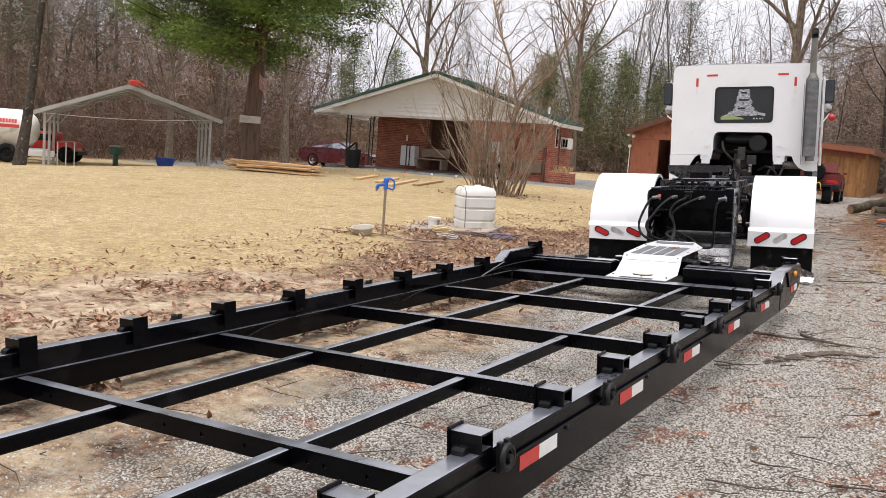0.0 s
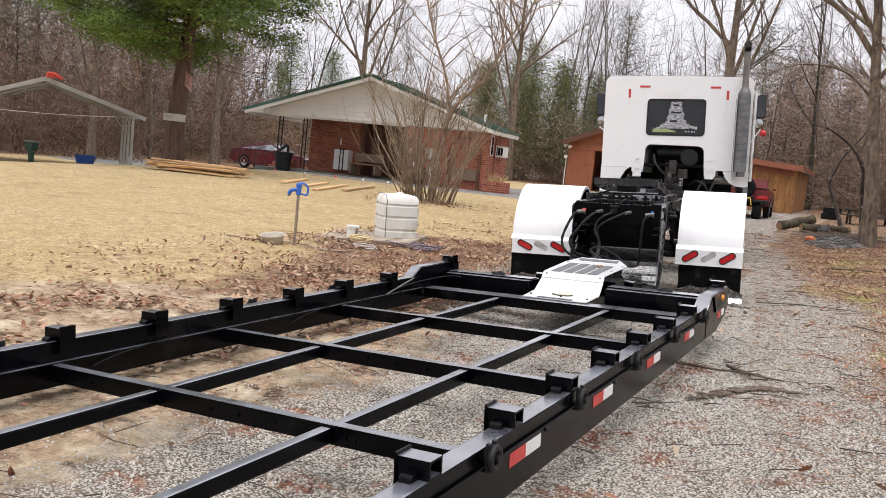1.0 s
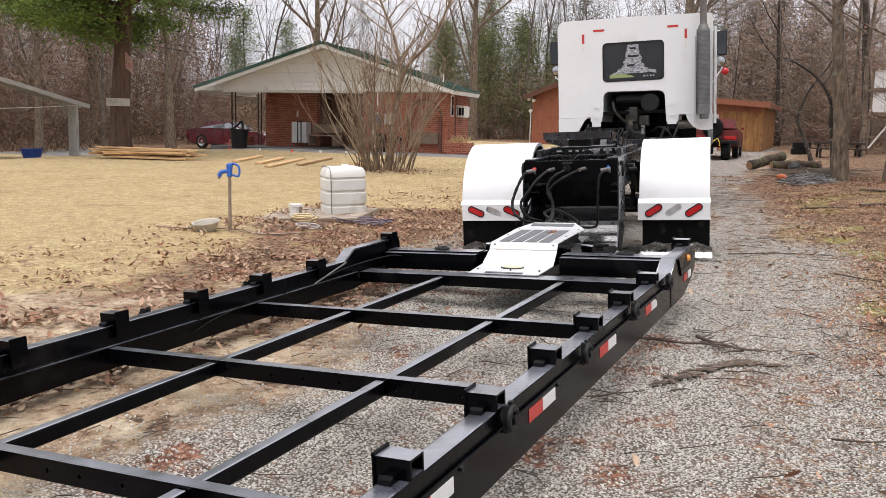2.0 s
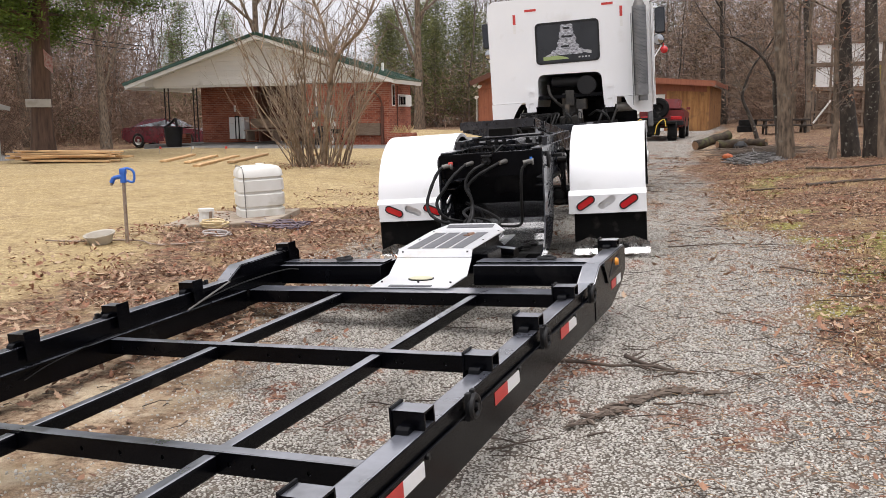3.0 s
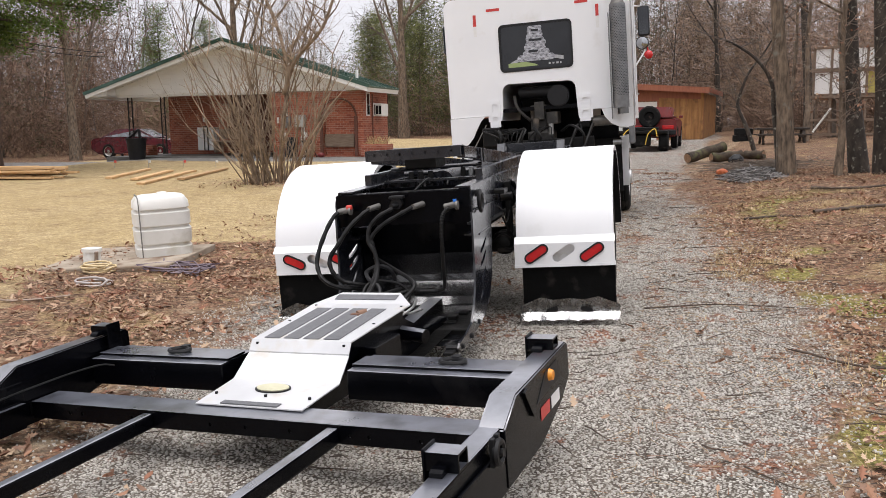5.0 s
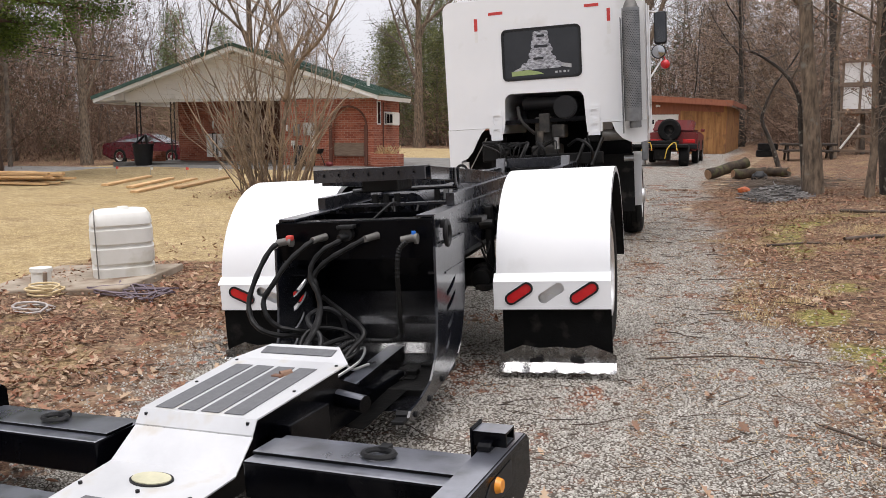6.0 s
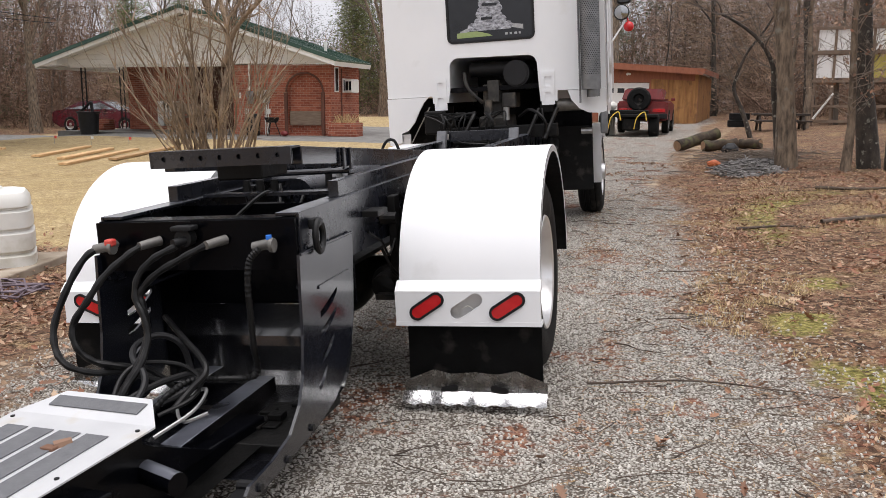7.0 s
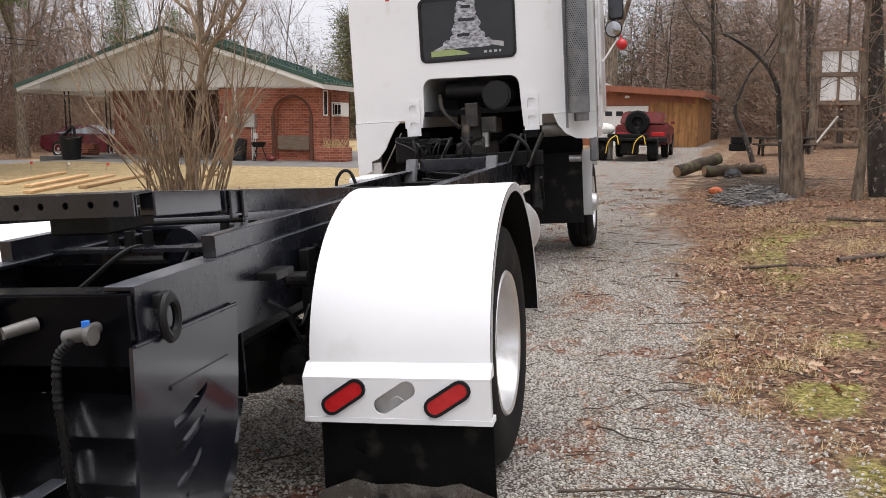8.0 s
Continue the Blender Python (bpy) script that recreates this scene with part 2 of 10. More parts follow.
DULLRED = shade("faded_red_paint", (0.13, 0.012, 0.012), (0.21, 0.022, 0.02), 0.4, 0, 3, 0, 20, (0.10, 0.03, 0.03), 0.2, 3)
MAROON = shade("dark_red_car_paint", (0.060, 0.004, 0.009), (0.085, 0.007, 0.014), 0.22, 0, 3, coat=1.0)
CAR_GLASS = shade("reflective_car_glass", (0.30, 0.32, 0.34), (0.38, 0.40, 0.42), 0.06, 1.0, 3, rvar=0.02, coat=1.0, spec=1.0)
CAR_GLASS.node_tree.nodes["Principled BSDF"].inputs["Coat IOR"].default_value = 2.2
PLASTIC = shade("black_plastic", (0.008, 0.008, 0.009), (0.016, 0.016, 0.017), 0.5, 0, 6, spec=0.3)
BLUETUB = shade("blue_plastic_tub", (0.03, 0.09, 0.38), (0.05, 0.13, 0.48), 0.5, 0, 6)
GREENBOX = shade("dark_green_box", (0.03, 0.10, 0.07), (0.05, 0.14, 0.10), 0.5, 0, 6)
YELLOW = shade("yellow_strap", (0.62, 0.40, 0.04), (0.72, 0.50, 0.08), 0.7, 0, 8)
ORANGE = shade("orange_plastic", (0.42, 0.09, 0.03), (0.58, 0.16, 0.05), 0.5, 0, 8)
CLOTHRED = shade("faded_red_cloth", (0.65, 0.08, 0.06), (0.75, 0.12, 0.09), 0.9, 0, 8)
CLOTHPALE = shade("faded_striped_cloth", (0.62, 0.55, 0.50), (0.40, 0.10, 0.10), 0.9, 0, 9)
MOSS = shade("dirty_yellow_badge", (0.50, 0.48, 0.33), (0.62, 0.59, 0.42), 0.5, 0.2, 20)


def brick_mat():
    m = bpy.data.materials.new("red_brick_masonry")
    m.use_nodes = True
    n, l = m.node_tree.nodes, m.node_tree.links
    b = n["Principled BSDF"]
    tc = n.new("ShaderNodeUVMap")
    br = n.new("ShaderNodeTexBrick")
    br.inputs["Scale"].default_value = 1.0
    br.inputs["Brick Width"].default_value, br.inputs["Row Height"].default_value = 0.215, 0.075
    br.inputs["Mortar Size"].default_value, br.inputs["Mortar Smooth"].default_value = 0.006, 0.2
    br.inputs["Color1"].default_value = (0.24, 0.058, 0.032, 1)
    br.inputs["Color2"].default_value = (0.40, 0.125, 0.07, 1)
    br.inputs["Mortar"].default_value = (0.42, 0.27, 0.20, 1)
    l.new(tc.outputs[0], br.inputs["Vector"])
    no = n.new("ShaderNodeTexNoise")
    no.inputs["Scale"].default_value, no.inputs["Detail"].default_value = 1.3, 6
    l.new(tc.outputs[0], no.inputs["Vector"])
    hs = n.new("ShaderNodeHueSaturation")
    mr = n.new("ShaderNodeMapRange")
    mr.inputs[3].default_value, mr.inputs[4].default_value = 0.6, 1.35
    l.new(no.outputs["Fac"], mr.inputs[0])
    l.new(mr.outputs[0], hs.inputs["Value"])
    l.new(br.outputs["Color"], hs.inputs["Color"])
    l.new(hs.outputs[0], b.inputs["Base Color"])
    b.inputs["Roughness"].default_value = 0.85
    bp = n.new("ShaderNodeBump")
    bp.inputs["Strength"].default_value, bp.inputs["Distance"].default_value = 0.5, 0.01
    bp.invert = True
    l.new(br.outputs["Fac"], bp.inputs["Height"])
    l.new(bp.outputs[0], b.inputs["Normal"])
    return m


# dark tint stands in for dim woods reflected in the large mirror
DARK_MIRROR = shade("dim_reflection_mirror", (0.05, 0.052, 0.055), (0.08, 0.082, 0.085), 0.10, 1.0, 3, rvar=0.03)
BRIGHT_MIRROR = shade("bright_convex_mirror", (0.34, 0.35, 0.36), (0.46, 0.47, 0.48), 0.08, 1.0, 3, rvar=0.03)
BRICK = brick_mat()


def ground_mat():
    """Gravel, sandy dirt, leaf litter, dry grass and paving, by the zones stored on the sheet."""
    m = bpy.data.materials.new("winter_ground")
    m.use_nodes = True
    n, l = m.node_tree.nodes, m.node_tree.links
    b = n["Principled BSDF"]
    geo = n.new("ShaderNodeNewGeometry")
    pos = geo.outputs["Position"]

    def noise(scale, detail=6.0, rough=0.6):
        x = n.new("ShaderNodeTexNoise")
        x.inputs["Scale"].default_value, x.inputs["Detail"].default_value, x.inputs["Roughness"].default_value = scale, detail, rough
        l.new(pos, x.inputs["Vector"])
        return x.outputs["Fac"]

    def ramp(fac, stops):
        r = n.new("ShaderNodeValToRGB")
        e = r.color_ramp.elements
        while len(e) < len(stops):
            e.new(0.5)
        for i, (p, c) in enumerate(stops):
            e[i].position, e[i].color = p, (*c, 1)
        l.new(fac, r.inputs[0])
        return r.outputs[0]

    def mix(fac, a, c):
        x = n.new("ShaderNodeMix")
        x.data_type = "RGBA"
        l.new(fac, x.inputs[0])
        l.new(a, x.inputs[6])
        l.new(c, x.inputs[7])
        return x.outputs[2]

    def zone(name, width=0.25, scale=3.0):
        a = n.new("ShaderNodeAttribute")
        a.attribute_name = name
        ad = n.new("ShaderNodeMath")
        ad.operation = "MULTIPLY_ADD"
        l.new(noise(scale, 8.0, 0.7), ad.inputs[0])
        ad.inputs[1].default_value = 1.2
        sub = n.new("ShaderNodeMath")
        sub.operation = "ADD"
        l.new(a.outputs["Fac"], sub.inputs[0])
        sub.inputs[1].default_value = -1.1
        l.new(sub.outputs[0], ad.inputs[2])
        mr = n.new("ShaderNodeMapRange")
        mr.inputs[1].default_value, mr.inputs[2].default_value = -width / 2, width / 2
        l.new(ad.outputs[0], mr.inputs[0])
        return mr.outputs[0]

    vor = n.new("ShaderNodeTexVoronoi")
    vor.inputs["Scale"].default_value = 80.0
    l.new(pos, vor.inputs["Vector"])
    sep = n.new("ShaderNodeSeparateColor")
    l.new(vor.outputs["Color"], sep.inputs[0])
    gravel = mix(noise(7.0, 8.0, 0.7), ramp(sep.outputs[0], [(0.0, (0.32, 0.30, 0.26)), (0.45, (0.52, 0.495, 0.445)), (1.0, (0.70, 0.675, 0.625))]),
                 ramp(sep.outputs[1], [(0.0, (0.28, 0.25, 0.21)), (0.5, (0.45, 0.42, 0.37)), (1.0, (0.62, 0.59, 0.535))]))
    gravel = mix(ramp(vor.outputs["Distance"], [(0.36, (0, 0, 0)), (0.58, (1, 1, 1))]), gravel, ramp(noise(9.0), [(0.3, (0.075, 0.062, 0.05)), (0.7, (0.17, 0.143, 0.115))]))
    dirt = ramp(noise(5.0, 9.0), [(0.30, (0.26, 0.175, 0.10)), (0.44, (0.45, 0.35, 0.23)), (0.55, (0.53, 0.43, 0.30)), (0.68, (0.64, 0.55, 0.41))])
    dirt = mix(ramp(noise(2.2, 8.0, 0.75), [(0.42, (0, 0, 0)), (0.56, (1, 1, 1))]), dirt, ramp(noise(16.0, 9.0, 0.82), [(0.36, (0.10, 0.06, 0.035)), (0.5, (0.30, 0.205, 0.13)), (0.64, (0.54, 0.42, 0.29))]))
    # leaf litter: overlapping leaf-sized scraps over dark humus, with pale straw and rusty needle drifts
    warp = n.new("ShaderNodeTexNoise")
    warp.inputs["Scale"].default_value, warp.inputs["Detail"].default_value = 14.0, 4.0
    l.new(pos, warp.inputs["Vector"])
    wv = n.new("ShaderNodeVectorMath")
    wv.operation = "MULTIPLY_ADD"
    l.new(warp.outputs["Color"], wv.inputs[0])
    wv.inputs[1].default_value = (0.10, 0.10, 0.0)
    l.new(pos, wv.inputs[2])

    def scraps(scale, stops):
        x = n.new("ShaderNodeTexVoronoi")
        x.inputs["Scale"].default_value = scale
        l.new(wv.outputs[0], x.inputs["Vector"])
        q = n.new("ShaderNodeSeparateColor")
        l.new(x.outputs["Color"], q.inputs[0])
        return ramp(q.outputs[0], stops), x.outputs["Distance"], q.outputs[1]

    brown, edge, pick = scraps(27.0, [(0.0, (0.030, 0.018, 0.012)), (0.28, (0.085, 0.045, 0.028)), (0.52, (0.165, 0.085, 0.050)), (0.74, (0.25, 0.138, 0.082)), (1.0, (0.47, 0.335, 0.22))])
    small, edge2, pick2 = scraps(60.0, [(0.0, (0.025, 0.015, 0.010)), (0.35, (0.10, 0.052, 0.031)), (0.7, (0.21, 0.122, 0.072)), (1.0, (0.43, 0.31, 0.195))])
    rusty, edge3, pick3 = scraps(44.0, [(0.0, (0.045, 0.018, 0.010)), (0.4, (0.16, 0.060, 0.034)), (0.75, (0.28, 0.120, 0.070)), (1.0, (0.42, 0.24, 0.150))])
    straw = ramp(noise(34.0, 8.0, 0.8), [(0.38, (0.09, 0.055, 0.026)), (0.5, (0.27, 0.18, 0.088)), (0.62, (0.52, 0.385, 0.215))])
    litter = mix(ramp(noise(9.0, 6.0, 0.7), [(0.42, (0, 0, 0)), (0.56, (1, 1, 1))]), brown, small)
    litter = mix(ramp(noise(1.5, 8.0, 0.72), [(0.53, (0, 0, 0)), (0.60, (0.9, 0.9, 0.9))]), litter, straw)
    litter = mix(ramp(noise(2.3, 8.0, 0.72), [(0.55, (0, 0, 0)), (0.61, (0.95, 0.95, 0.95))]), litter, rusty)
    litter = mix(ramp(noise(17.0, 9.0, 0.8), [(0.30, (0.9, 0.9, 0.9)), (0.44, (0, 0, 0))]), litter, ramp(noise(50.0), [(0.3, (0.018, 0.012, 0.008)), (0.7, (0.06, 0.038, 0.025))]))
    # drifts of needles and scraps on the gravel, and clumped stones
    gravel = mix(ramp(noise(1.9, 9.0, 0.74), [(0.54, (0, 0, 0)), (0.61, (0.92, 0.92, 0.92))]), gravel, rusty)
    gravel = mix(ramp(noise(13.0, 9.0, 0.82), [(0.27, (0.85, 0.85, 0.85)), (0.43, (0, 0, 0))]), gravel, ramp(noise(40.0), [(0.3, (0.05, 0.04, 0.03)), (0.7, (0.15, 0.12, 0.095))]))
    dirt = mix(ramp(noise(2.6, 8.0, 0.74), [(0.52, (0, 0, 0)), (0.60, (0.9, 0.9, 0.9))]), dirt, brown)
    grass = mix(ramp(noise(0.9, 6.0), [(0.35, (0, 0, 0)), (0.65, (1, 1, 1))]), ramp(noise(40.0, 6.0, 0.75), [(0.36, (0.14, 0.09, 0.036)), (0.49, (0.42, 0.31, 0.145)), (0.64, (0.70, 0.56, 0.315))]),
                ramp(noise(22.0, 6.0, 0.75), [(0.36, (0.20, 0.13, 0.06)), (0.5, (0.50, 0.385, 0.205)), (0.64, (0.74, 0.605, 0.375))]))
    grass = mix(ramp(noise(1.3, 9.0, 0.75), [(0.56, (0, 0, 0)), (0.66, (0.75, 0.75, 0.75))]), grass, small)
    grass = mix(ramp(noise(6.5, 9.0, 0.72), [(0.44, (0, 0, 0)), (0.62, (0.85, 0.85, 0.85))]), grass, ramp(noise(50.0, 4.0, 0.7), [(0.36, (0.16, 0.105, 0.05)), (0.64, (0.46, 0.34, 0.18))]))
    pave = ramp(noise(3.0), [(0.3, (0.16, 0.155, 0.145)), (0.7, (0.26, 0.25, 0.235))])
    col = mix(zone("litter", 0.35, 4.0), dirt, litter)
    col = mix(zone("grass", 0.3, 2.5), col, grass)
    col = mix(zone("pave", 0.1, 6.0), col, pave)
    col = mix(zone("gravel", 0.3, 4.5), col, gravel)
    moss = mix(zone("moss", 0.3, 5.0), col, ramp(noise(30.0), [(0.36, (0.08, 0.075, 0.02)), (0.5, (0.21, 0.185, 0.05)), (0.64, (0.42, 0.36, 0.13))]))
    l.new(moss, b.inputs["Base Color"])
    b.inputs["Roughness"].default_value = 0.9
    b.inputs["Specular IOR Level"].default_value = 0.25
    b1 = n.new("ShaderNodeBump")
    b1.inputs["Strength"].default_value, b1.inputs["Distance"].default_value = 0.8, 0.012
    b1.invert = True
    l.new(vor.outputs["Distance"], b1.inputs["Height"])
    b2 = n.new("ShaderNodeBump")
    b2.inputs["Strength"].default_value, b2.inputs["Distance"].default_value = 0.7, 0.03
    l.new(noise(18.0, 8.0, 0.7), b2.inputs["Height"])
    l.new(b1.outputs[0], b2.inputs["Normal"])
    l.new(b2.outputs[0], b.inputs["Normal"])
    return m


GROUND = ground_mat()


# ---- mesh helpers ----
def part(name, bm, material, parent=None, label="", smooth=False):
    me = bpy.data.meshes.new(name)
    bmesh.ops.recalc_face_normals(bm, faces=bm.faces)
    bm.to_mesh(me)
    bm.free()
    me.materials.append(material)
    if smooth:
        me.polygons.foreach_set("use_smooth", [True] * len(me.polygons))
        me.set_sharp_from_angle(angle=radians(38))
    ob = new(name, me)
    if parent:
        ob.parent = parent
    if label:
        ob["label"] = label
    return ob


def raw(name, verts, faces, material, parent=None, smooth=False):
    me = bpy.data.meshes.new(name)
    me.from_pydata(verts, [], faces)
    me.materials.append(material)
    if smooth:
        me.polygons.foreach_set("use_smooth", [True] * len(me.polygons))
    ob = new(name, me)
    if parent:
        ob.parent = parent
    return ob


def sheen_top(ob, up=0.8):
    """Level faces get a paler, bluish black: the sky's sheen put into their colour."""
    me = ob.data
    me.materials.append(SHEEN_BLACK)
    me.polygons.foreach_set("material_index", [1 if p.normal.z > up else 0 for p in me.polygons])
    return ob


def thing(name, m, label, category, group="", kind=""):
    ob = new(name)
    ob.empty_display_size = 0.2
    ob.matrix_world = m
    return tagged(ob, label, category, group, kind)


def box(bm, x0, x1, y0, y1, z0, z1, bev=0.0, m=None):
    r = bmesh.ops.create_cube(bm, size=1)
    vs = r["verts"]
    for v in vs:
        v.co = Vector(((x0 + x1) / 2 + v.co.x * (x1 - x0), (y0 + y1) / 2 + v.co.y * (y1 - y0), (z0 + z1) / 2 + v.co.z * (z1 - z0)))
    if m:
        bmesh.ops.transform(bm, matrix=m, verts=vs)
    if bev:
        es = {e for v in vs for e in v.link_edges}
        bmesh.ops.bevel(bm, geom=list(es), offset=bev, segments=2, profile=0.5, affect="EDGES")
    return bm


def nb():
    return bmesh.new()


def cyl(bm, a, b, r0, r1=None, n=16, caps=True):
    a, b = Vector(a), Vector(b)
    d = b - a
    m = Matrix.Translation((a + b) / 2) @ d.to_track_quat("Z", "Y").to_matrix().to_4x4()
    bmesh.ops.create_cone(bm, cap_ends=caps, segments=n, radius1=r0, radius2=r0 if r1 is None else r1, depth=d.length, matrix=m)
    return bm


def smoothed(pts, k=6):
    """A smooth line through the points."""
    p = [Vector(q) for q in pts]
    p = [2 * p[0] - p[1]] + p + [2 * p[-1] - p[-2]]
    out = []
    for i in range(1, len(p) - 2):
        for j in range(k):
            t = j / k
            a, b, c, d = p[i - 1 : i + 3]
            out.append(0.5 * ((2 * b) + (c - a) * t + (2 * a - 5 * b + 4 * c - d) * t * t + (3 * b - a - 3 * c + d) * t**3))
    out.append(p[-2])
    return out


def pipe(bm, pts, r, n=8, radii=None, caps=True):
    pts = [Vector(p) for p in pts]
    rings = []
    u = None
    for i, p in enumerate(pts):
        d = (pts[min(i + 1, len(pts) - 1)] - pts[max(i - 1, 0)]).normalized()
        if u is None:
            u = d.orthogonal().normalized()
        u = (u - d * u.dot(d)).normalized()
        v = d.cross(u)
        rr = radii[i] if radii else r
        rings.append([bm.verts.new(p + rr * (math.cos(2 * math.pi * k / n) * u + math.sin(2 * math.pi * k / n) * v)) for k in range(n)])
    for a, b in zip(rings, rings[1:]):
        for k in range(n):
            bm.faces.new((a[k], a[(k + 1) % n], b[(k + 1) % n], b[k]))
    if caps:
        bm.faces.new(rings[0][::-1])
        bm.faces.new(rings[-1])
    return bm


def sheet(bm, outer, holes, thick, m):
    """A flat plate of an outline in (u, v) with holes, extruded along w by thick, then placed by m."""
    edges = []
    start = len(bm.verts)
    for loop in (outer, *holes):
        vs = [bm.verts.new((u, v, 0)) for u, v in loop]
        edges += [bm.edges.new((vs[i], vs[(i + 1) % len(vs)])) for i in range(len(vs))]
    r = bmesh.ops.triangle_fill(bm, use_beauty=True, use_dissolve=False, edges=edges, normal=(0, 0, 1))
    fs = [g for g in r["geom"] if isinstance(g, bmesh.types.BMFace)]
    ex = bmesh.ops.extrude_face_region(bm, geom=fs)
    bmesh.ops.translate(bm, vec=(0, 0, thick), verts=[g for g in ex["geom"] if isinstance(g, bmesh.types.BMVert)])
    bm.verts.ensure_lookup_table()
    bmesh.ops.transform(bm, matrix=m, verts=bm.verts[start:])
    return bm


def prism(bm, outline, a, b, m=None):
    """An outline in (y, z) extruded along x from a to b."""
    f0 = [bm.verts.new((a, y, z)) for y, z in outline]
    f1 = [bm.verts.new((b, y, z)) for y, z in outline]
    n = len(outline)
    bm.faces.new(f0[::-1])
    bm.faces.new(f1)
    for i in range(n):
        bm.faces.new((f0[i], f0[(i + 1) % n], f1[(i + 1) % n], f1[i]))
    if m:
        bmesh.ops.transform(bm, matrix=m, verts=f0 + f1)
    return bm


def lathe(bm, profile, n=28, m=None):
    """A profile of (x along the axis, radius) turned about the x axis."""
    vs = []
    for x, r in profile:
        vs.append([bm.verts.new((x, r * math.cos(2 * math.pi * k / n), r * math.sin(2 * math.pi * k / n))) for k in range(n)])
    for a, b in zip(vs, vs[1:]):
        for k in range(n):
            bm.faces.new((a[k], a[(k + 1) % n], b[(k + 1) % n], b[k]))
    if m:
        bmesh.ops.transform(bm, matrix=m, verts=[v for ring in vs for v in ring])
    return bm


def ring(bm, m, R, r, n=20, k=8):
    vs = []
    for i in range(n):
        a = 2 * math.pi * i / n
        c, s = math.cos(a), math.sin(a)
        vs.append([bm.verts.new(m @ Vector(((R + r * math.cos(2 * math.pi * j / k)) * c, (R + r * math.cos(2 * math.pi * j / k)) * s, r * math.sin(2 * math.pi * j / k)))) for j in range(k)])
    for i in range(n):
        for j in range(k):
            bm.faces.new((vs[i][j], vs[(i + 1) % n][j], vs[(i + 1) % n][(j + 1) % k], vs[i][(j + 1) % k]))
    return bm


def oval(cx, cz, w, h, tilt, n=7):
    """A tilted stadium outline, w long and h high."""
    r = h / 2
    pts = []
    for side in (1, -1):
        for i in range(n + 1):
            a = -math.pi / 2 + math.pi * i / n
            pts.append((side * (w / 2 - r + r * math.cos(a)), side * r * math.sin(a)))
    c, s = math.cos(radians(tilt)), math.sin(radians(tilt))
    return [(cx + c * x - s * y, cz + s * x + c * y) for x, y in pts]


def rounded(x0, x1, z0, z1, r, n=4):
    pts = []
    for cx, cz, a0 in ((x1 - r, z0 + r, -90), (x1 - r, z1 - r, 0), (x0 + r, z1 - r, 90), (x0 + r, z0 + r, 180)):
        for i in range(n + 1):
            a = radians(a0 + 90 * i / n)
            pts.append((cx + r * math.cos(a), cz + r * math.sin(a)))
    return pts


XZ = Matrix(((1, 0, 0, 0), (0, 0, 1, 0), (0, 1, 0, 0), (0, 0, 0, 1)))  # (u, v, w) to (x, z, y)
YZ = Matrix(((0, 0, 1, 0), (1, 0, 0, 0), (0, 1, 0, 0), (0, 0, 0, 1)))  # (u, v, w) to (y, z, x)


def smoothstep(a, b, x):
    t = min(1.0, max(0.0, (x - a) / (b - a)))
    return t * t * (3 - 2 * t)


def along(table, y):
    if y <= table[0][0]:
        return table[0][1]
    for (a, p), (b, q) in zip(table, table[1:]):
        if y <= b:
            return p + (q - p) * (y - a) / (b - a)
    return table[-1][1]


# ---- the lie of the land ----
ROAD_R = [(2, 1.6), (4, 1.2), (6, 0.68), (7.4, 0.42), (9, 0.22), (10.8, 0.0), (11.9, -0.12), (12.7, -0.35), (13.8, -0.75), (15.5, -1.05), (17, -1.4), (20.5, -1.9), (28.5, -2.7), (36, -3.0), (45, -3.3), (60, -4.5)]
ROAD_L = [(2, -2.0), (3.5, -2.2), (5, -2.5), (7, -2.8), (8.2, -3.1), (9.5, -3.6), (12, -4.1), (20, -5.8), (30, -7.0), (45, -8.0), (60, -9.0)]
HOUSE_A, HOUSE_U, HOUSE_N = Vector((-24.36, 29.10)), Vector((0.99756, 0.06976)), Vector((0.06976, -0.99756))
# the drive is a tilted plane; truck and trailer stand square on it
LEAN = Matrix(((0.99833, -0.00141, -0.05768, 0), (0.0, 0.99970, -0.02444, 0), (0.0577, 0.0244, 0.99804, 0), (0, 0, 0, 1)))


def land(x, y):
    yc = min(max(y, -40.0), 70.0)
    d = (-1.5 - 0.065 * min(max(y, -10), 60)) - x
    d = max(0.0, 0.5 * (d + math.sqrt(d * d + 0.6)) - 0.12)
    bumpy = 0.012 * noise.noise((x * 0.9, y * 0.9, 0)) + 0.006 * noise.noise((x * 3.1, y * 3.1, 4))
    return 0.0577 * min(x, 20.0) + 0.0244 * yc + 0.0577 * d + 0.06 * smoothstep(0, 6, d) - 0.6 * smoothstep(17, 27, d) + bumpy - 0.008


def house_uv(x, y):
    p = Vector((x, y)) - HOUSE_A
    return p.dot(HOUSE_U), p.dot(HOUSE_N)


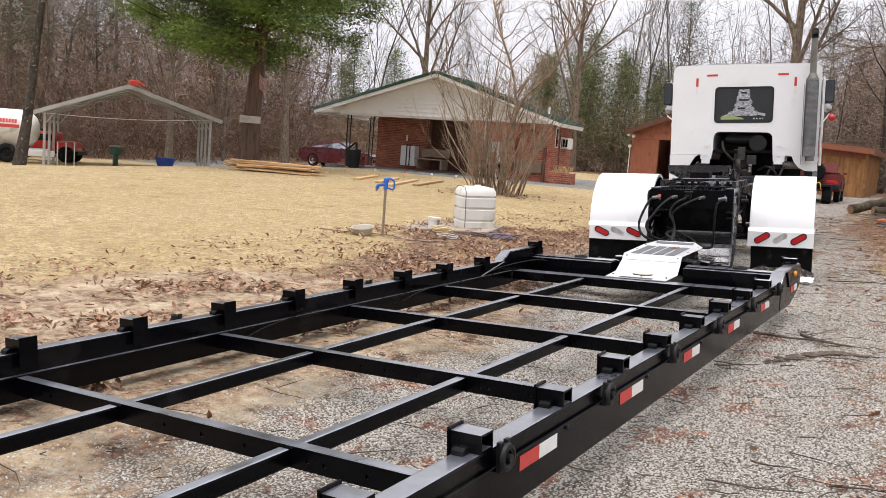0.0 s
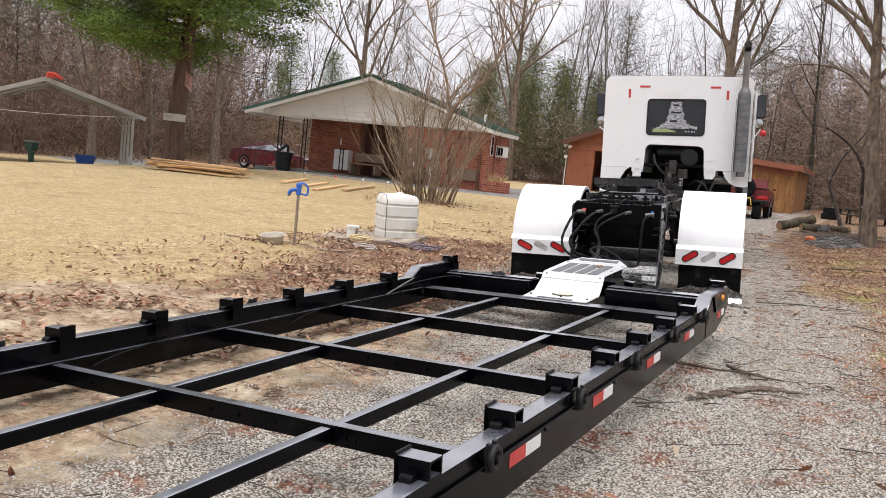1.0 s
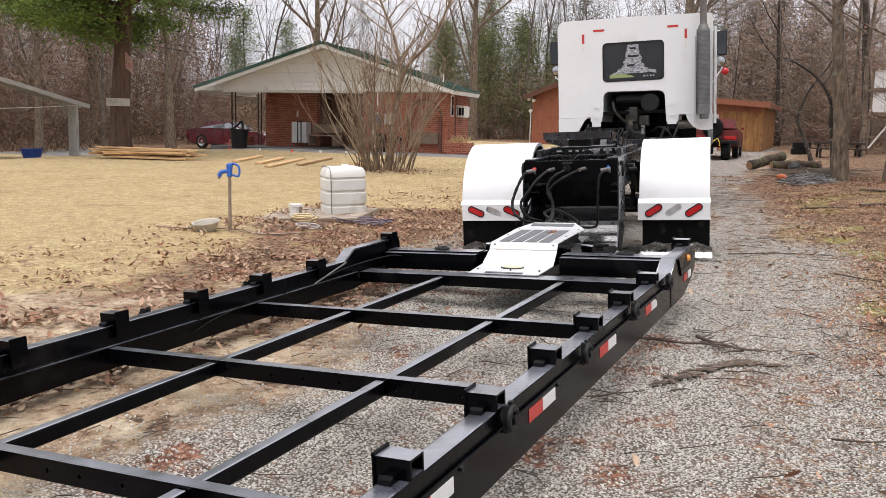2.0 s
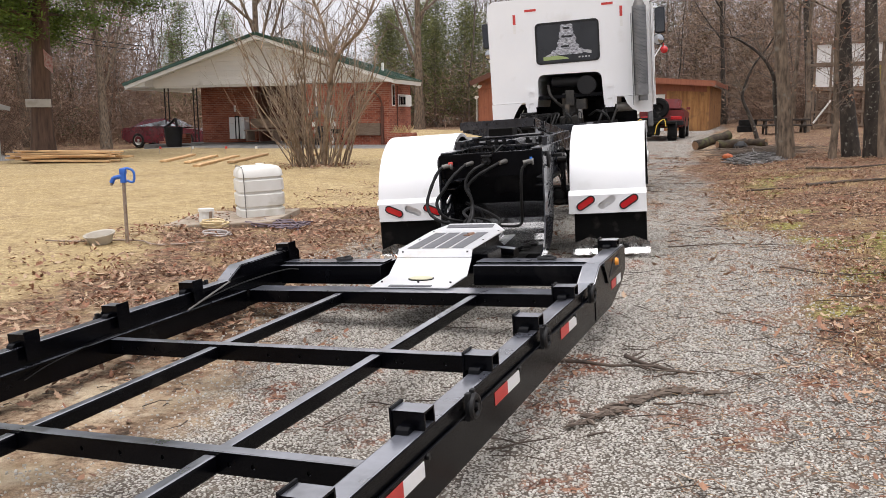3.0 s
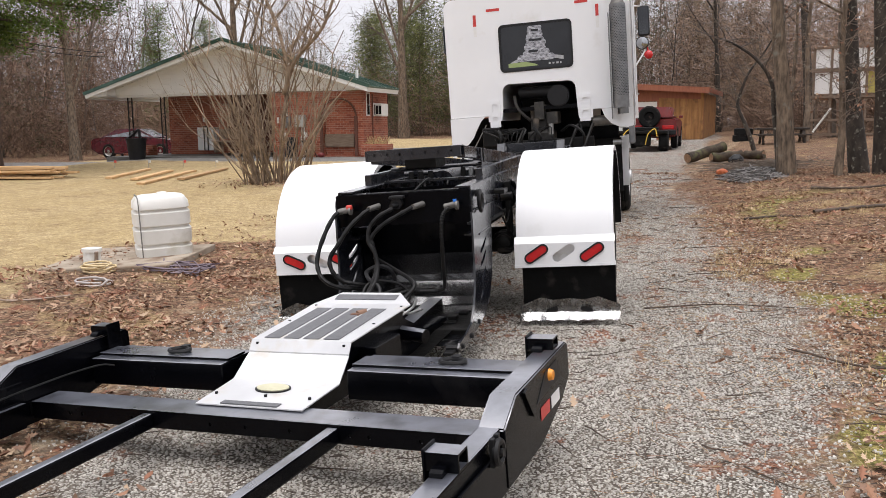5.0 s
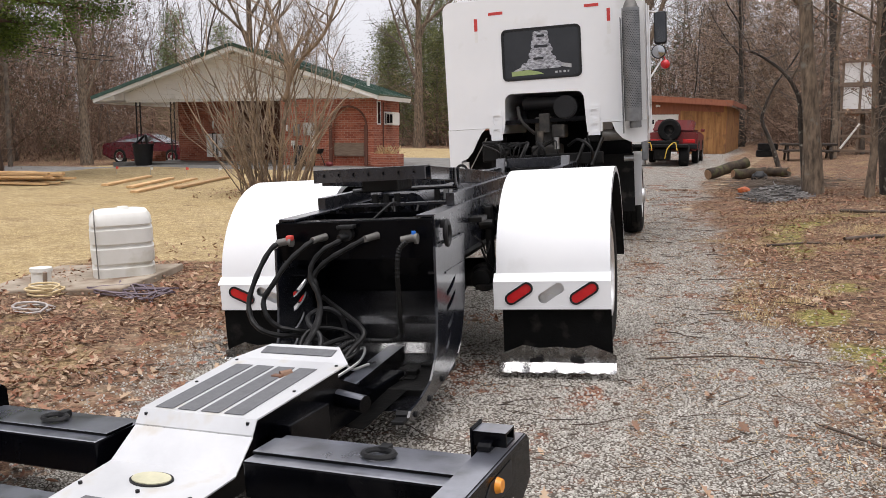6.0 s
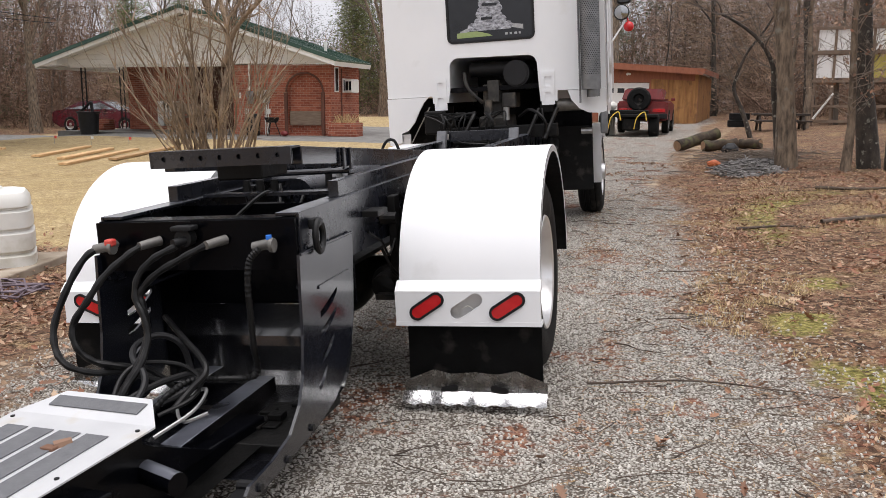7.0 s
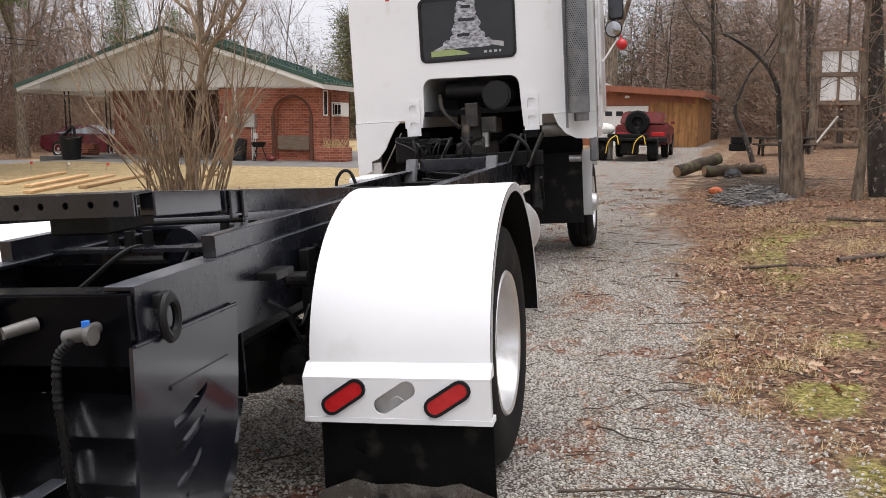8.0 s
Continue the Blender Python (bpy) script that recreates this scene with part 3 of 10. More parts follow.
def zones(x, y):
    """How much gravel, leaf litter, grass, paving and moss lies at a place."""
    xr, xl = along(ROAD_R, y), along(ROAD_L, y)
    wob = 0.35 * noise.noise((x * 0.6, y * 0.6, 7))
    gravel = smoothstep(-0.8, 0.8, min(x - xl, xr + 0.05 - x) + 1.8 * wob)
    edge = along([(0, -7.2), (4, -6.3), (5.7, -5.7), (6.8, -5.3), (8, -5.7), (9.5, -6.3), (12.5, -7.4), (13.5, -5.4), (16, -5.6), (22, -6.6), (32, -7.4), (60, -10)], y)
    grass = smoothstep(-1.3, 1.1, edge - x + 1.8 * wob)
    u, w = house_uv(x, y)
    pave = smoothstep(-0.4, 0.3, min(u + 12, 14 - u, w + 6.5, 1.2 + 0.8 * smoothstep(2, 8, u) - w))
    litter = 1.15 * smoothstep(-1.7, 0.1, x - xr + 2 * wob + 0.2) if x > -2 else smoothstep(4.9, 7.6, y + 3.5 * wob) * (0.50 + 0.22 * smoothstep(-3.5, -5.0, x) + 0.16 * smoothstep(-2.0, -2.6, x) * smoothstep(-4.0, -3.3, x))
    if y > 46 or math.hypot(x + 8, y - 20) > 28.5:
        litter, grass = 1.0, grass * 0.15
    spot = max(smoothstep(1.0, 0.4, math.hypot((x - a) / 0.30, (y - b) / 0.42) + wob) for a, b in ((0.10, 12.35), (0.28, 11.4), (0.5, 11.1), (0.28, 13.5), (0.62, 9.7), (0.42, 8.6)))
    moss = 0.72 * spot + 1.25 * smoothstep(0.0, 0.25, noise.noise((x * 0.5, y * 0.35, 21))) * smoothstep(0.2, 1.6, x - xr) * smoothstep(22.0, 15.0, y) + 0.3 * smoothstep(0.6, 0.0, math.hypot((x + 6.4) / 2.0, (y - 7.4) / 1.0) - 0.5 + wob)
    return gravel, litter, grass, pave, moss


def spread(lo, hi, fine_lo, fine_hi, step, grow=1.22):
    out = [fine_lo + step * i for i in range(int((fine_hi - fine_lo) / step) + 1)]
    s, a = step, out[-1]
    while a < hi:
        s *= grow
        a += s
        out.append(a)
    s, a = step, out[0]
    while a > lo:
        s *= grow
        a -= s
        out.insert(0, a)
    return out


def build_ground():
    xs, ys = spread(-900, 900, -16, 5, 0.2), spread(-900, 900, 0, 30, 0.22)
    verts = [(x, y, land(x, y)) for y in ys for x in xs]
    w = len(xs)
    faces = [(j * w + i, j * w + i + 1, (j + 1) * w + i + 1, (j + 1) * w + i) for j in range(len(ys) - 1) for i in range(w - 1)]
    ob = raw("ground", verts, faces, GROUND, smooth=True)
    vals = [zones(x, y) for x, y, _ in verts]
    for i, nm in enumerate(("gravel", "litter", "grass", "pave", "moss")):
        at = ob.data.attributes.new(nm, "FLOAT", "POINT")
        at.data.foreach_set("value", [v[i] for v in vals])
    tagged(ob, "gravel drive, bare dirt, leaf litter and dry winter lawn", "ground", kind="structure")
    return ob


build_ground()


# ---- the trailer: a low black steel frame ----
RX0, RX1 = -0.885, -0.800      # right upper tube, inner and outer face
LOWX = -0.785                  # right lower channel, outer face
MID = -2.075                   # centre line
ROWS_Y = [7.62, 6.375, 5.135, 3.90, 2.66, 1.42, 0.18, -1.06, -2.3]
POSTS = [8.20, 7.10, 6.45, 5.83, 5.20, 4.57, 3.95, 3.31, 2.68, 2.05, 1.42, 0.79, 0.16, -0.47, -1.1, -1.73]
BACK = -2.6


def ramp_slope(bm):
    """The ramp frame dips towards the cab."""
    for v in bm.verts:
        v.co.z -= 0.075 * (v.co.y + 1.2)


def mirror_x(bm):
    bmesh.ops.transform(bm, matrix=Matrix.Translation((2 * MID, 0, 0)) @ Matrix.Diagonal((-1, 1, 1, 1)), verts=bm.verts)
    return bm


def build_trailer():
    t = thing("trailer", LEAN.copy(), "low black-painted steel trailer frame with stake pockets on gravel", "trailer")
    for side in (0, 1):
        fix = mirror_x if side else (lambda bm: bm)
        bm = nb()
        box(bm, RX0, RX1, BACK, 7.62, 0.268, 0.378, 0.008)
        up = sheen_top(part("upper_rail", fix(bm), BLACK, t))
        bm = nb()
        # channel: web outside, flanges inward
        box(bm, LOWX - 0.012, LOWX, BACK, 7.9, 0.150, 0.318, 0.003)
        box(bm, LOWX - 0.085, LOWX - 0.012, BACK, 7.9, 0.150, 0.162, 0.003)
        box(bm, LOWX - 0.100, LOWX - 0.012, BACK, 7.60, 0.262, 0.2675)
        part("lower_rail", fix(bm), BLACK, t)
        bm = nb()
        box(bm, RX0 - 0.012, RX0 - 0.002, BACK, 7.60, 0.150, 0.262, 0.003)
        box(bm, RX0 - 0.028, RX0 - 0.001, BACK, 7.60, 0.262, 0.276, 0.004)
        sheen_top(part("rail_ledge", fix(bm), BLACK, t))
        # raised nose of the rail
        bm = nb()
        nose = [(7.45, 0.375), (7.60, 0.455), (8.31, 0.462), (8.34, 0.44), (8.34, 0.300), (8.20, 0.235), (7.90, 0.155), (7.45, 0.155)]
        prism(bm, nose, RX0 + 0.002, LOWX + 0.004)
        bmesh.ops.bevel(bm, geom=list(bm.edges), offset=0.006, segments=2, affect="EDGES")
        sheen_top(part("rail_nose", fix(bm), BLACK, t, "raised front end of the rail", True))
        bm = nb()
        prism(bm, [(7.66, 0.44), (7.70, 0.445), (7.80, 0.32), (7.76, 0.315)], LOWX + 0.004, LOWX + 0.016)
        part("nose_rib", fix(bm), BLACK, t)
        # light pocket in the nose
        bm = nb()
        prism(bm, [(7.84, 0.335), (7.97, 0.425), (8.15, 0.430), (8.15, 0.350)], LOWX + 0.0045, LOWX + 0.007)
        part("light_recess", fix(bm), PLASTIC, t)
        bm = nb()
        cyl(bm, (LOWX + 0.007, 8.02, 0.400), (LOWX + 0.024, 8.02, 0.400), 0.026, 0.020, 14)
        part("marker_lamp", fix(bm), AMBER, t, "round amber marker lamp", True)
        # stake pockets: short open tubes laid across the rail, with a taller inner plate
        for y in POSTS:
            z = 0.463 if y > 8 else 0.379
            top = 0.510 if y > 8 else 0.440
            bm = nb()
            x0, x1 = RX0 - 0.022, RX1 + 0.004
            outer = [(y - 0.040, z), (y + 0.040, z), (y + 0.040, top), (y - 0.040, top)]
            inner = [(y - 0.032, z + 0.008), (y + 0.032, z + 0.008), (y + 0.032, top - 0.008), (y - 0.032, top - 0.008)]
            sheet(bm, outer, [inner], x1 - x0, Matrix.Translation((x0, 0, 0)) @ YZ)
            box(bm, x0 + 0.02, x0 + 0.03, y - 0.032, y + 0.032, z + 0.008, top - 0.008)
            p = sheen_top(part("stake_pocket", fix(bm), BLACK, t))
            bm = nb()
            box(bm, x0 - 0.010, x0 - 0.001, y - 0.046, y + 0.046, z - 0.075, top + 0.010, 0.002)
            part("pocket_plate", fix(bm), BLACK, p)
            bm = nb()
            prism(bm, [(y - 0.088, z + 0.001), (y - 0.041, z + 0.001), (y - 0.041, z + 0.022), (y - 0.070, z + 0.022), (y - 0.084, z + 0.014)], x0 + 0.030, x0 + 0.074)
            part("weld_lug", fix(bm), BLACK, p)
        # tie-down rollers under every second gap
        for k in range(11):
            y = 7.33 - 0.915 * k
            bm = nb()
            m = Matrix.Translation((LOWX + 0.022, y, 0.345)) @ Matrix.Rotation(radians(90), 4, "Y")
            ring(bm, m, 0.036, 0.013, 16, 7)
            rr = part("tie_down_ring", fix(bm), IRON, t, smooth=True)
            bm = nb()
            box(bm, LOWX + 0.0005, LOWX + 0.018, y - 0.035, y - 0.012, 0.300, 0.400, 0.003)
            box(bm, LOWX + 0.0005, LOWX + 0.018, y + 0.012, y + 0.035, 0.300, 0.400, 0.003)
            cyl(bm, (LOWX + 0.001, y, 0.345), (LOWX + 0.04, y, 0.345), 0.014, n=10)
            part("ring_bracket", fix(bm), IRON, rr)
        # reflective tape
        for k in range(10):
            y = 7.68 - 0.958 * k
            for j, (mat, nm) in enumerate(((RED_TAPE, "red_tape"), (WHITE_TAPE, "white_tape"))):
                bm = nb()
                a = y + 0.152 * j + (0.20 if k == 0 else 0)
                off = 0.0045 if k == 0 else 0
                box(bm, LOWX + 0.0008 + off, LOWX + 0.0022 + off, a, a + (0.125 if k == 0 else 0.15), 0.252, 0.304)
                part(nm, fix(bm), mat, t, "red reflective strip" if j == 0 else "white reflective strip")
        # small bolts along the channel
        for k in range(9):
            y = 7.0 - 0.93 * k
            bm = nb()
            cyl(bm, (LOWX, y, 0.305), (LOWX + 0.008, y, 0.305), 0.011, n=6)
            part("bolt", fix(bm), IRON, t)
    # crossmembers with punched webs
    x0, x1 = 2 * MID - RX0 + 0.013, RX0 - 0.013
    for k, y in enumerate(ROWS_Y):
        bm = nb()
        w = 0.055 if k else 0.165
        y -= 0.014 if k else -0.105
        holes = []
        rnd = random.Random(k)
        for hx in (0.22, 0.30, 0.62, 0.70, 1.05, 1.24, 1.44, 1.75, 1.83, 2.05):
            hx += rnd.uniform(-0.03, 0.03)
            holes.append([(x0 + hx + 0.009 * math.cos(a), 0.226 + 0.009 * math.sin(a)) for a in (0.4, 1.4, 2.4, 3.5, 4.5, 5.5)])
        sheet(bm, [(x0, 0.188), (x1, 0.188), (x1, 0.2685), (x0, 0.2685)], holes, 0.007, Matrix.Translation((0, y - w / 2, 0)) @ XZ)
        box(bm, x0, x1, y - w / 2 + 0.0072, y + w / 2, 0.261, 0.269, 0.002)
        box(bm, x0, x1, y - w / 2 + 0.0072, y + w / 2, 0.188, 0.195)
        sheen_top(part("crossmember", bm, BLACK, t))
        bm = nb()
        box(bm, x0, x1, y - w / 2 + 0.009, y - w / 2 + 0.012, 0.196, 0.255)
        part("web_shadow_plate", bm, GREASE, t)
    bm = nb()
    box(bm, x0, x1, BACK - 0.1, BACK, 0.15, 0.378, 0.008)
    sheen_top(part("rear_crossmember", bm, BLACK, t))
    # stringers between the crossmembers
    for k in range(len(ROWS_Y) - 1):
        for sx in (-1.585, -2.535):
            bm = nb()
            w0 = 0.043 if k else -0.020
            box(bm, sx - 0.027, sx + 0.027, ROWS_Y[k + 1] + 0.015, ROWS_Y[k] - w0, 0.190, 0.259, 0.010)
            sheen_top(part("stringer", bm, BLACK, t))
    # front beam in two halves, with flange and lashing rings
    for a, b in ((-3.245, -2.42), (-1.73, -0.905)):
        bm = nb()
        box(bm, a, b, 8.03, 8.30, 0.235, 0.372, 0.008)
        be = sheen_top(part("front_beam", bm, BLACK, t))
        bm = nb()
        box(bm, a, b, 8.09, 8.23, 0.373, 0.385, 0.003)
        sheen_top(part("beam_cap", bm, BLACK, be))
        bm = nb()
        cx = (a + b) / 2 + 0.06
        ring(bm, Matrix.Translation((cx, 8.16, 0.398)) @ Matrix.Diagonal((1.25, 0.85, 1, 1)), 0.045, 0.010, 18, 6)
        box(bm, cx - 0.02, cx + 0.02, 8.19, 8.23, 0.386, 0.410, 0.003)
        part("lashing_ring", bm, IRON, be, smooth=True)
    # brace and air line on the far rail
    bm = nb()
    pipe(bm, [(-3.23, 6.98, 0.285), (-3.235, 7.42, 0.375)], 0.006, 6)
    part("brace_bar", bm, DULLSTEEL, t, "bare steel brace")
    for yy in (5.75, 4.1):
        bm = nb()
        pipe(bm, smoothed([(-3.235, yy, 0.22), (-3.230, yy + 0.15, 0.255), (-3.232, yy + 0.4, 0.280), (-3.236, yy + 0.65, 0.286)]), 0.003, 6)
        part("air_line", bm, HOSE, t, smooth=True)
    bm = nb()
    pipe(bm, smoothed([(-3.24, 7.05, 0.30), (-3.23, 7.4, 0.335), (-3.20, 7.75, 0.350), (-3.15, 7.98, 0.352), (-3.08, 8.02, 0.345)]), 0.0045, 6)
    part("air_line", bm, HOSE, t, smooth=True)
    # drawbar under the cover, and its side tubes
    bm = nb()
    box(bm, MID - 0.21, MID + 0.21, 7.815, 9.55, 0.17, 0.262, 0.01)
    prism(bm, [(8.10, 0.263), (8.30, 0.415), (8.82, 0.445), (8.90, 0.40), (9.2, 0.263)], MID - 0.235, MID + 0.235)
    part("drawbar", bm, BLACK, t)
    for s in (-1, 1):
        bm = nb()
        box(bm, MID + s * 0.30 - 0.05, MID + s * 0.30 + 0.05, 8.32, 8.60, 0.255, 0.40, 0.006)
        part("drawbar_bracket", bm, BLACK, t)
        bm = nb()
        cyl(bm, (MID + s * 0.21, 8.86, 0.335), (MID + (0.39 if s > 0 else -0.58), 8.82, 0.325), 0.038, n=16)
        sheen_top(part("side_tube", bm, BLACK, t, smooth=True))
    # cover plate: a lower slope, an upper slope with grip strips, a front lip
    cv = thing("drawbar_cover", LEAN.copy(), "bent silver-white cover plate with grey grip strips over the drawbar", "cover plate")
    prof = [(7.745, 0.280), (8.05, 0.300), (8.18, 0.397), (8.216, 0.447), (8.85, 0.486), (8.975, 0.523)]
    wid = [0.280, 0.293, 0.282, 0.280, 0.300, 0.185]
    for nm, lo, hi, up in (("lower_plate", 0, 3, 0.0), ("upper_plate", 2, 6, 0.006)):
        bm = nb()
        top = [[bm.verts.new((MID + s * w, y, z + up)) for s in (-1, -0.5, 0, 0.5, 1)] for (y, z), w in zip(prof[lo:hi], wid[lo:hi])]
        low = [[bm.verts.new((v.co.x, v.co.y, v.co.z - 0.0055)) for v in row] for row in top]
        rows = hi - lo - 1
        for a, b in ((top, 1), (low, -1)):
            for i in range(rows):
                for j in range(4):
                    q = (a[i][j], a[i][j + 1], a[i + 1][j + 1], a[i + 1][j])
                    bm.faces.new(q if b > 0 else q[::-1])
        for i in range(rows):
            bm.faces.new((top[i][0], top[i + 1][0], low[i + 1][0], low[i][0]))
            bm.faces.new((top[i][4], low[i][4], low[i + 1][4], top[i + 1][4]))
        for j in range(4):
            bm.faces.new((top[0][j], low[0][j], low[0][j + 1], top[0][j + 1]))
            bm.faces.new((top[-1][j], top[-1][j + 1], low[-1][j + 1], low[-1][j]))
        part(nm, bm, PLATE, cv)
    bm = nb()
    for s in (-1, 1):
        prism(bm, [(7.80, 0.268), (8.05, 0.288), (8.185, 0.388), (8.225, 0.436), (8.83, 0.476), (8.83, 0.42), (8.26, 0.36), (8.08, 0.262)], MID + s * 0.255 - 0.004, MID + s * 0.255 + 0.004)
    part("skirt", bm, BLACK, cv)

    def on_plate(y):
        return along(prof, y)

    tilt = math.atan2(0.486 - 0.447, 8.85 - 8.216)
    for k in range(4):
        bm = nb()
        xa = MID - 0.222 + 0.112 * k
        box(bm, xa, xa + 0.088, 8.235, 8.755, 0, 0.0025)
        bmesh.ops.transform(bm, matrix=Matrix.Translation((0, 8.216, 0.4545)) @ Matrix.Rotation(tilt, 4, "X") @ Matrix.Translation((0, -8.216, 0)), verts=bm.verts)
        part("grip_strip", bm, GRIP, cv, "grey grip strip")
    bm = nb()
    box(bm, MID - 0.19, MID + 0.19, 8.895, 8.950, 0, 0.003, m=Matrix.Translation((0, 8.85, 0.4935)) @ Matrix.Rotation(math.atan2(0.037, 0.125), 4, "X") @ Matrix.Translation((0, -8.85, 0)))
    part("grip_strip", bm, GRIP, cv, "grey grip strip")
    bm = nb()
    sl = math.atan2(0.300 - 0.280, 8.05 - 7.745)
    m = Matrix.Translation((MID + 0.0, 7.95, on_plate(7.95) + 0.003)) @ Matrix.Rotation(sl, 4, "X")
    bmesh.ops.create_cone(bm, cap_ends=True, segments=28, radius1=0.5, radius2=0.5, depth=1.0, matrix=m @ Matrix.Diagonal((0.185, 0.105, 0.006, 1)))
    part("badge_rim", bm, IRON, cv, "dark oval badge rim")
    bm = nb()
    bmesh.ops.create_cone(bm, cap_ends=True, segments=28, radius1=0.5, radius2=0.5, depth=1.0, matrix=m @ Matrix.Translation((0, 0, 0.004)) @ Matrix.Diagonal((0.168, 0.088, 0.006, 1)))
    part("badge", bm, MOSS, cv, "dull yellow oval badge")
    bm = nb()
    box(bm, MID - 0.15, MID + 0.15, 7.752, 7.79, 0.281, 0.288, 0.002)
    part("lip_strip", bm, GRIP, cv)
    for bx, by in ((-0.25, 7.86), (0.25, 7.86), (-0.245, 8.205), (0.245, 8.205), (0.02, 7.86), (0.255, 8.50), (-0.265, 8.81), (0.265, 8.81), (-0.255, 8.52)):
        bm = nb()
        cyl(bm, (MID + bx, by, on_plate(by)), (MID + bx, by, on_plate(by) + 0.010), 0.0075, n=8)
        part("screw", bm, IRON, cv)
    bm = nb()
    cyl(bm, (MID + 0.08, 8.66, on_plate(8.66) + 0.004), (MID + 0.11, 8.70, on_plate(8.70) + 0.010), 0.022, 0.014, 8)
    box(bm, MID + 0.05, MID + 0.10, 8.63, 8.66, on_plate(8.64) + 0.003, on_plate(8.64) + 0.016, 0.004)
    ob = part("dead_leaf_clump", bm, LEAF)
    ob.matrix_world = LEAN.copy()
    tagged(ob, "small clump of dead leaves on the cover plate", "leaves")


build_trailer()

# ---- the truck: a white cab-over tractor ----
TRUCK = LEAN @ pose(-2.34, 11.0, 0.0, 0, 0, 8.5)


def wheel(parent, x_in, x_out, y, r, dish, tread=True):
    """One tyre and rim, its outer face at x_out."""
    s = 1 if x_out > x_in else -1
    w = abs(x_out - x_in)
    m = Matrix.Translation((x_in, y, r)) @ Matrix.Diagonal((s, 1, 1, 1))
    rr = r * 0.58
    bm = nb()
    lathe(bm, [(0.03, rr), (0.0, rr + 0.05), (0.0, r * 0.86), (0.02, r * 0.955), (0.05, r * 0.992), (w * 0.25, r), (w * 0.27, r - 0.012), (w * 0.31, r - 0.012), (w * 0.33, r), (w * 0.48, r), (w * 0.5, r - 0.012), (w * 0.54, r - 0.012),
               (w * 0.56, r), (w * 0.7, r), (w * 0.72, r - 0.012), (w * 0.76, r - 0.012), (w * 0.78, r), (w - 0.05, r * 0.992), (w - 0.02, r * 0.955), (w, r * 0.86), (w, rr + 0.05), (w - 0.012, rr + 0.012), (w - 0.03, rr)], 40, m)
    wh = part("wheel", bm, RUBBER, parent, "black truck tyre", True)
    bm = nb()
    d = w - dish
    lathe(bm, [(w - 0.018, rr + 0.012), (w - 0.006, rr + 0.004), (w - 0.012, rr - 0.012), (w - 0.04, rr - 0.028), (d + 0.02, rr - 0.05), (d, rr - 0.09), (d + 0.012, rr * 0.55), (d + 0.03, rr * 0.36), (d + 0.09, rr * 0.33), (d + 0.10, rr * 0.2), (d + 0.10, 0.005)], 40, m)
    rim = part("rim", bm, ALU, wh, "polished aluminium rim", True)
    bm = nb()
    for k in range(10):
        a = 2 * math.pi * k / 10
        p = m @ Vector((d + 0.010, rr * 0.46 * math.cos(a), rr * 0.46 * math.sin(a)))
        q = m @ Vector((d + 0.045, rr * 0.46 * math.cos(a), rr * 0.46 * math.sin(a)))
        cyl(bm, p, q, 0.014, n=6)
    part("wheel_nut", bm, STEEL, rim)
    return wh


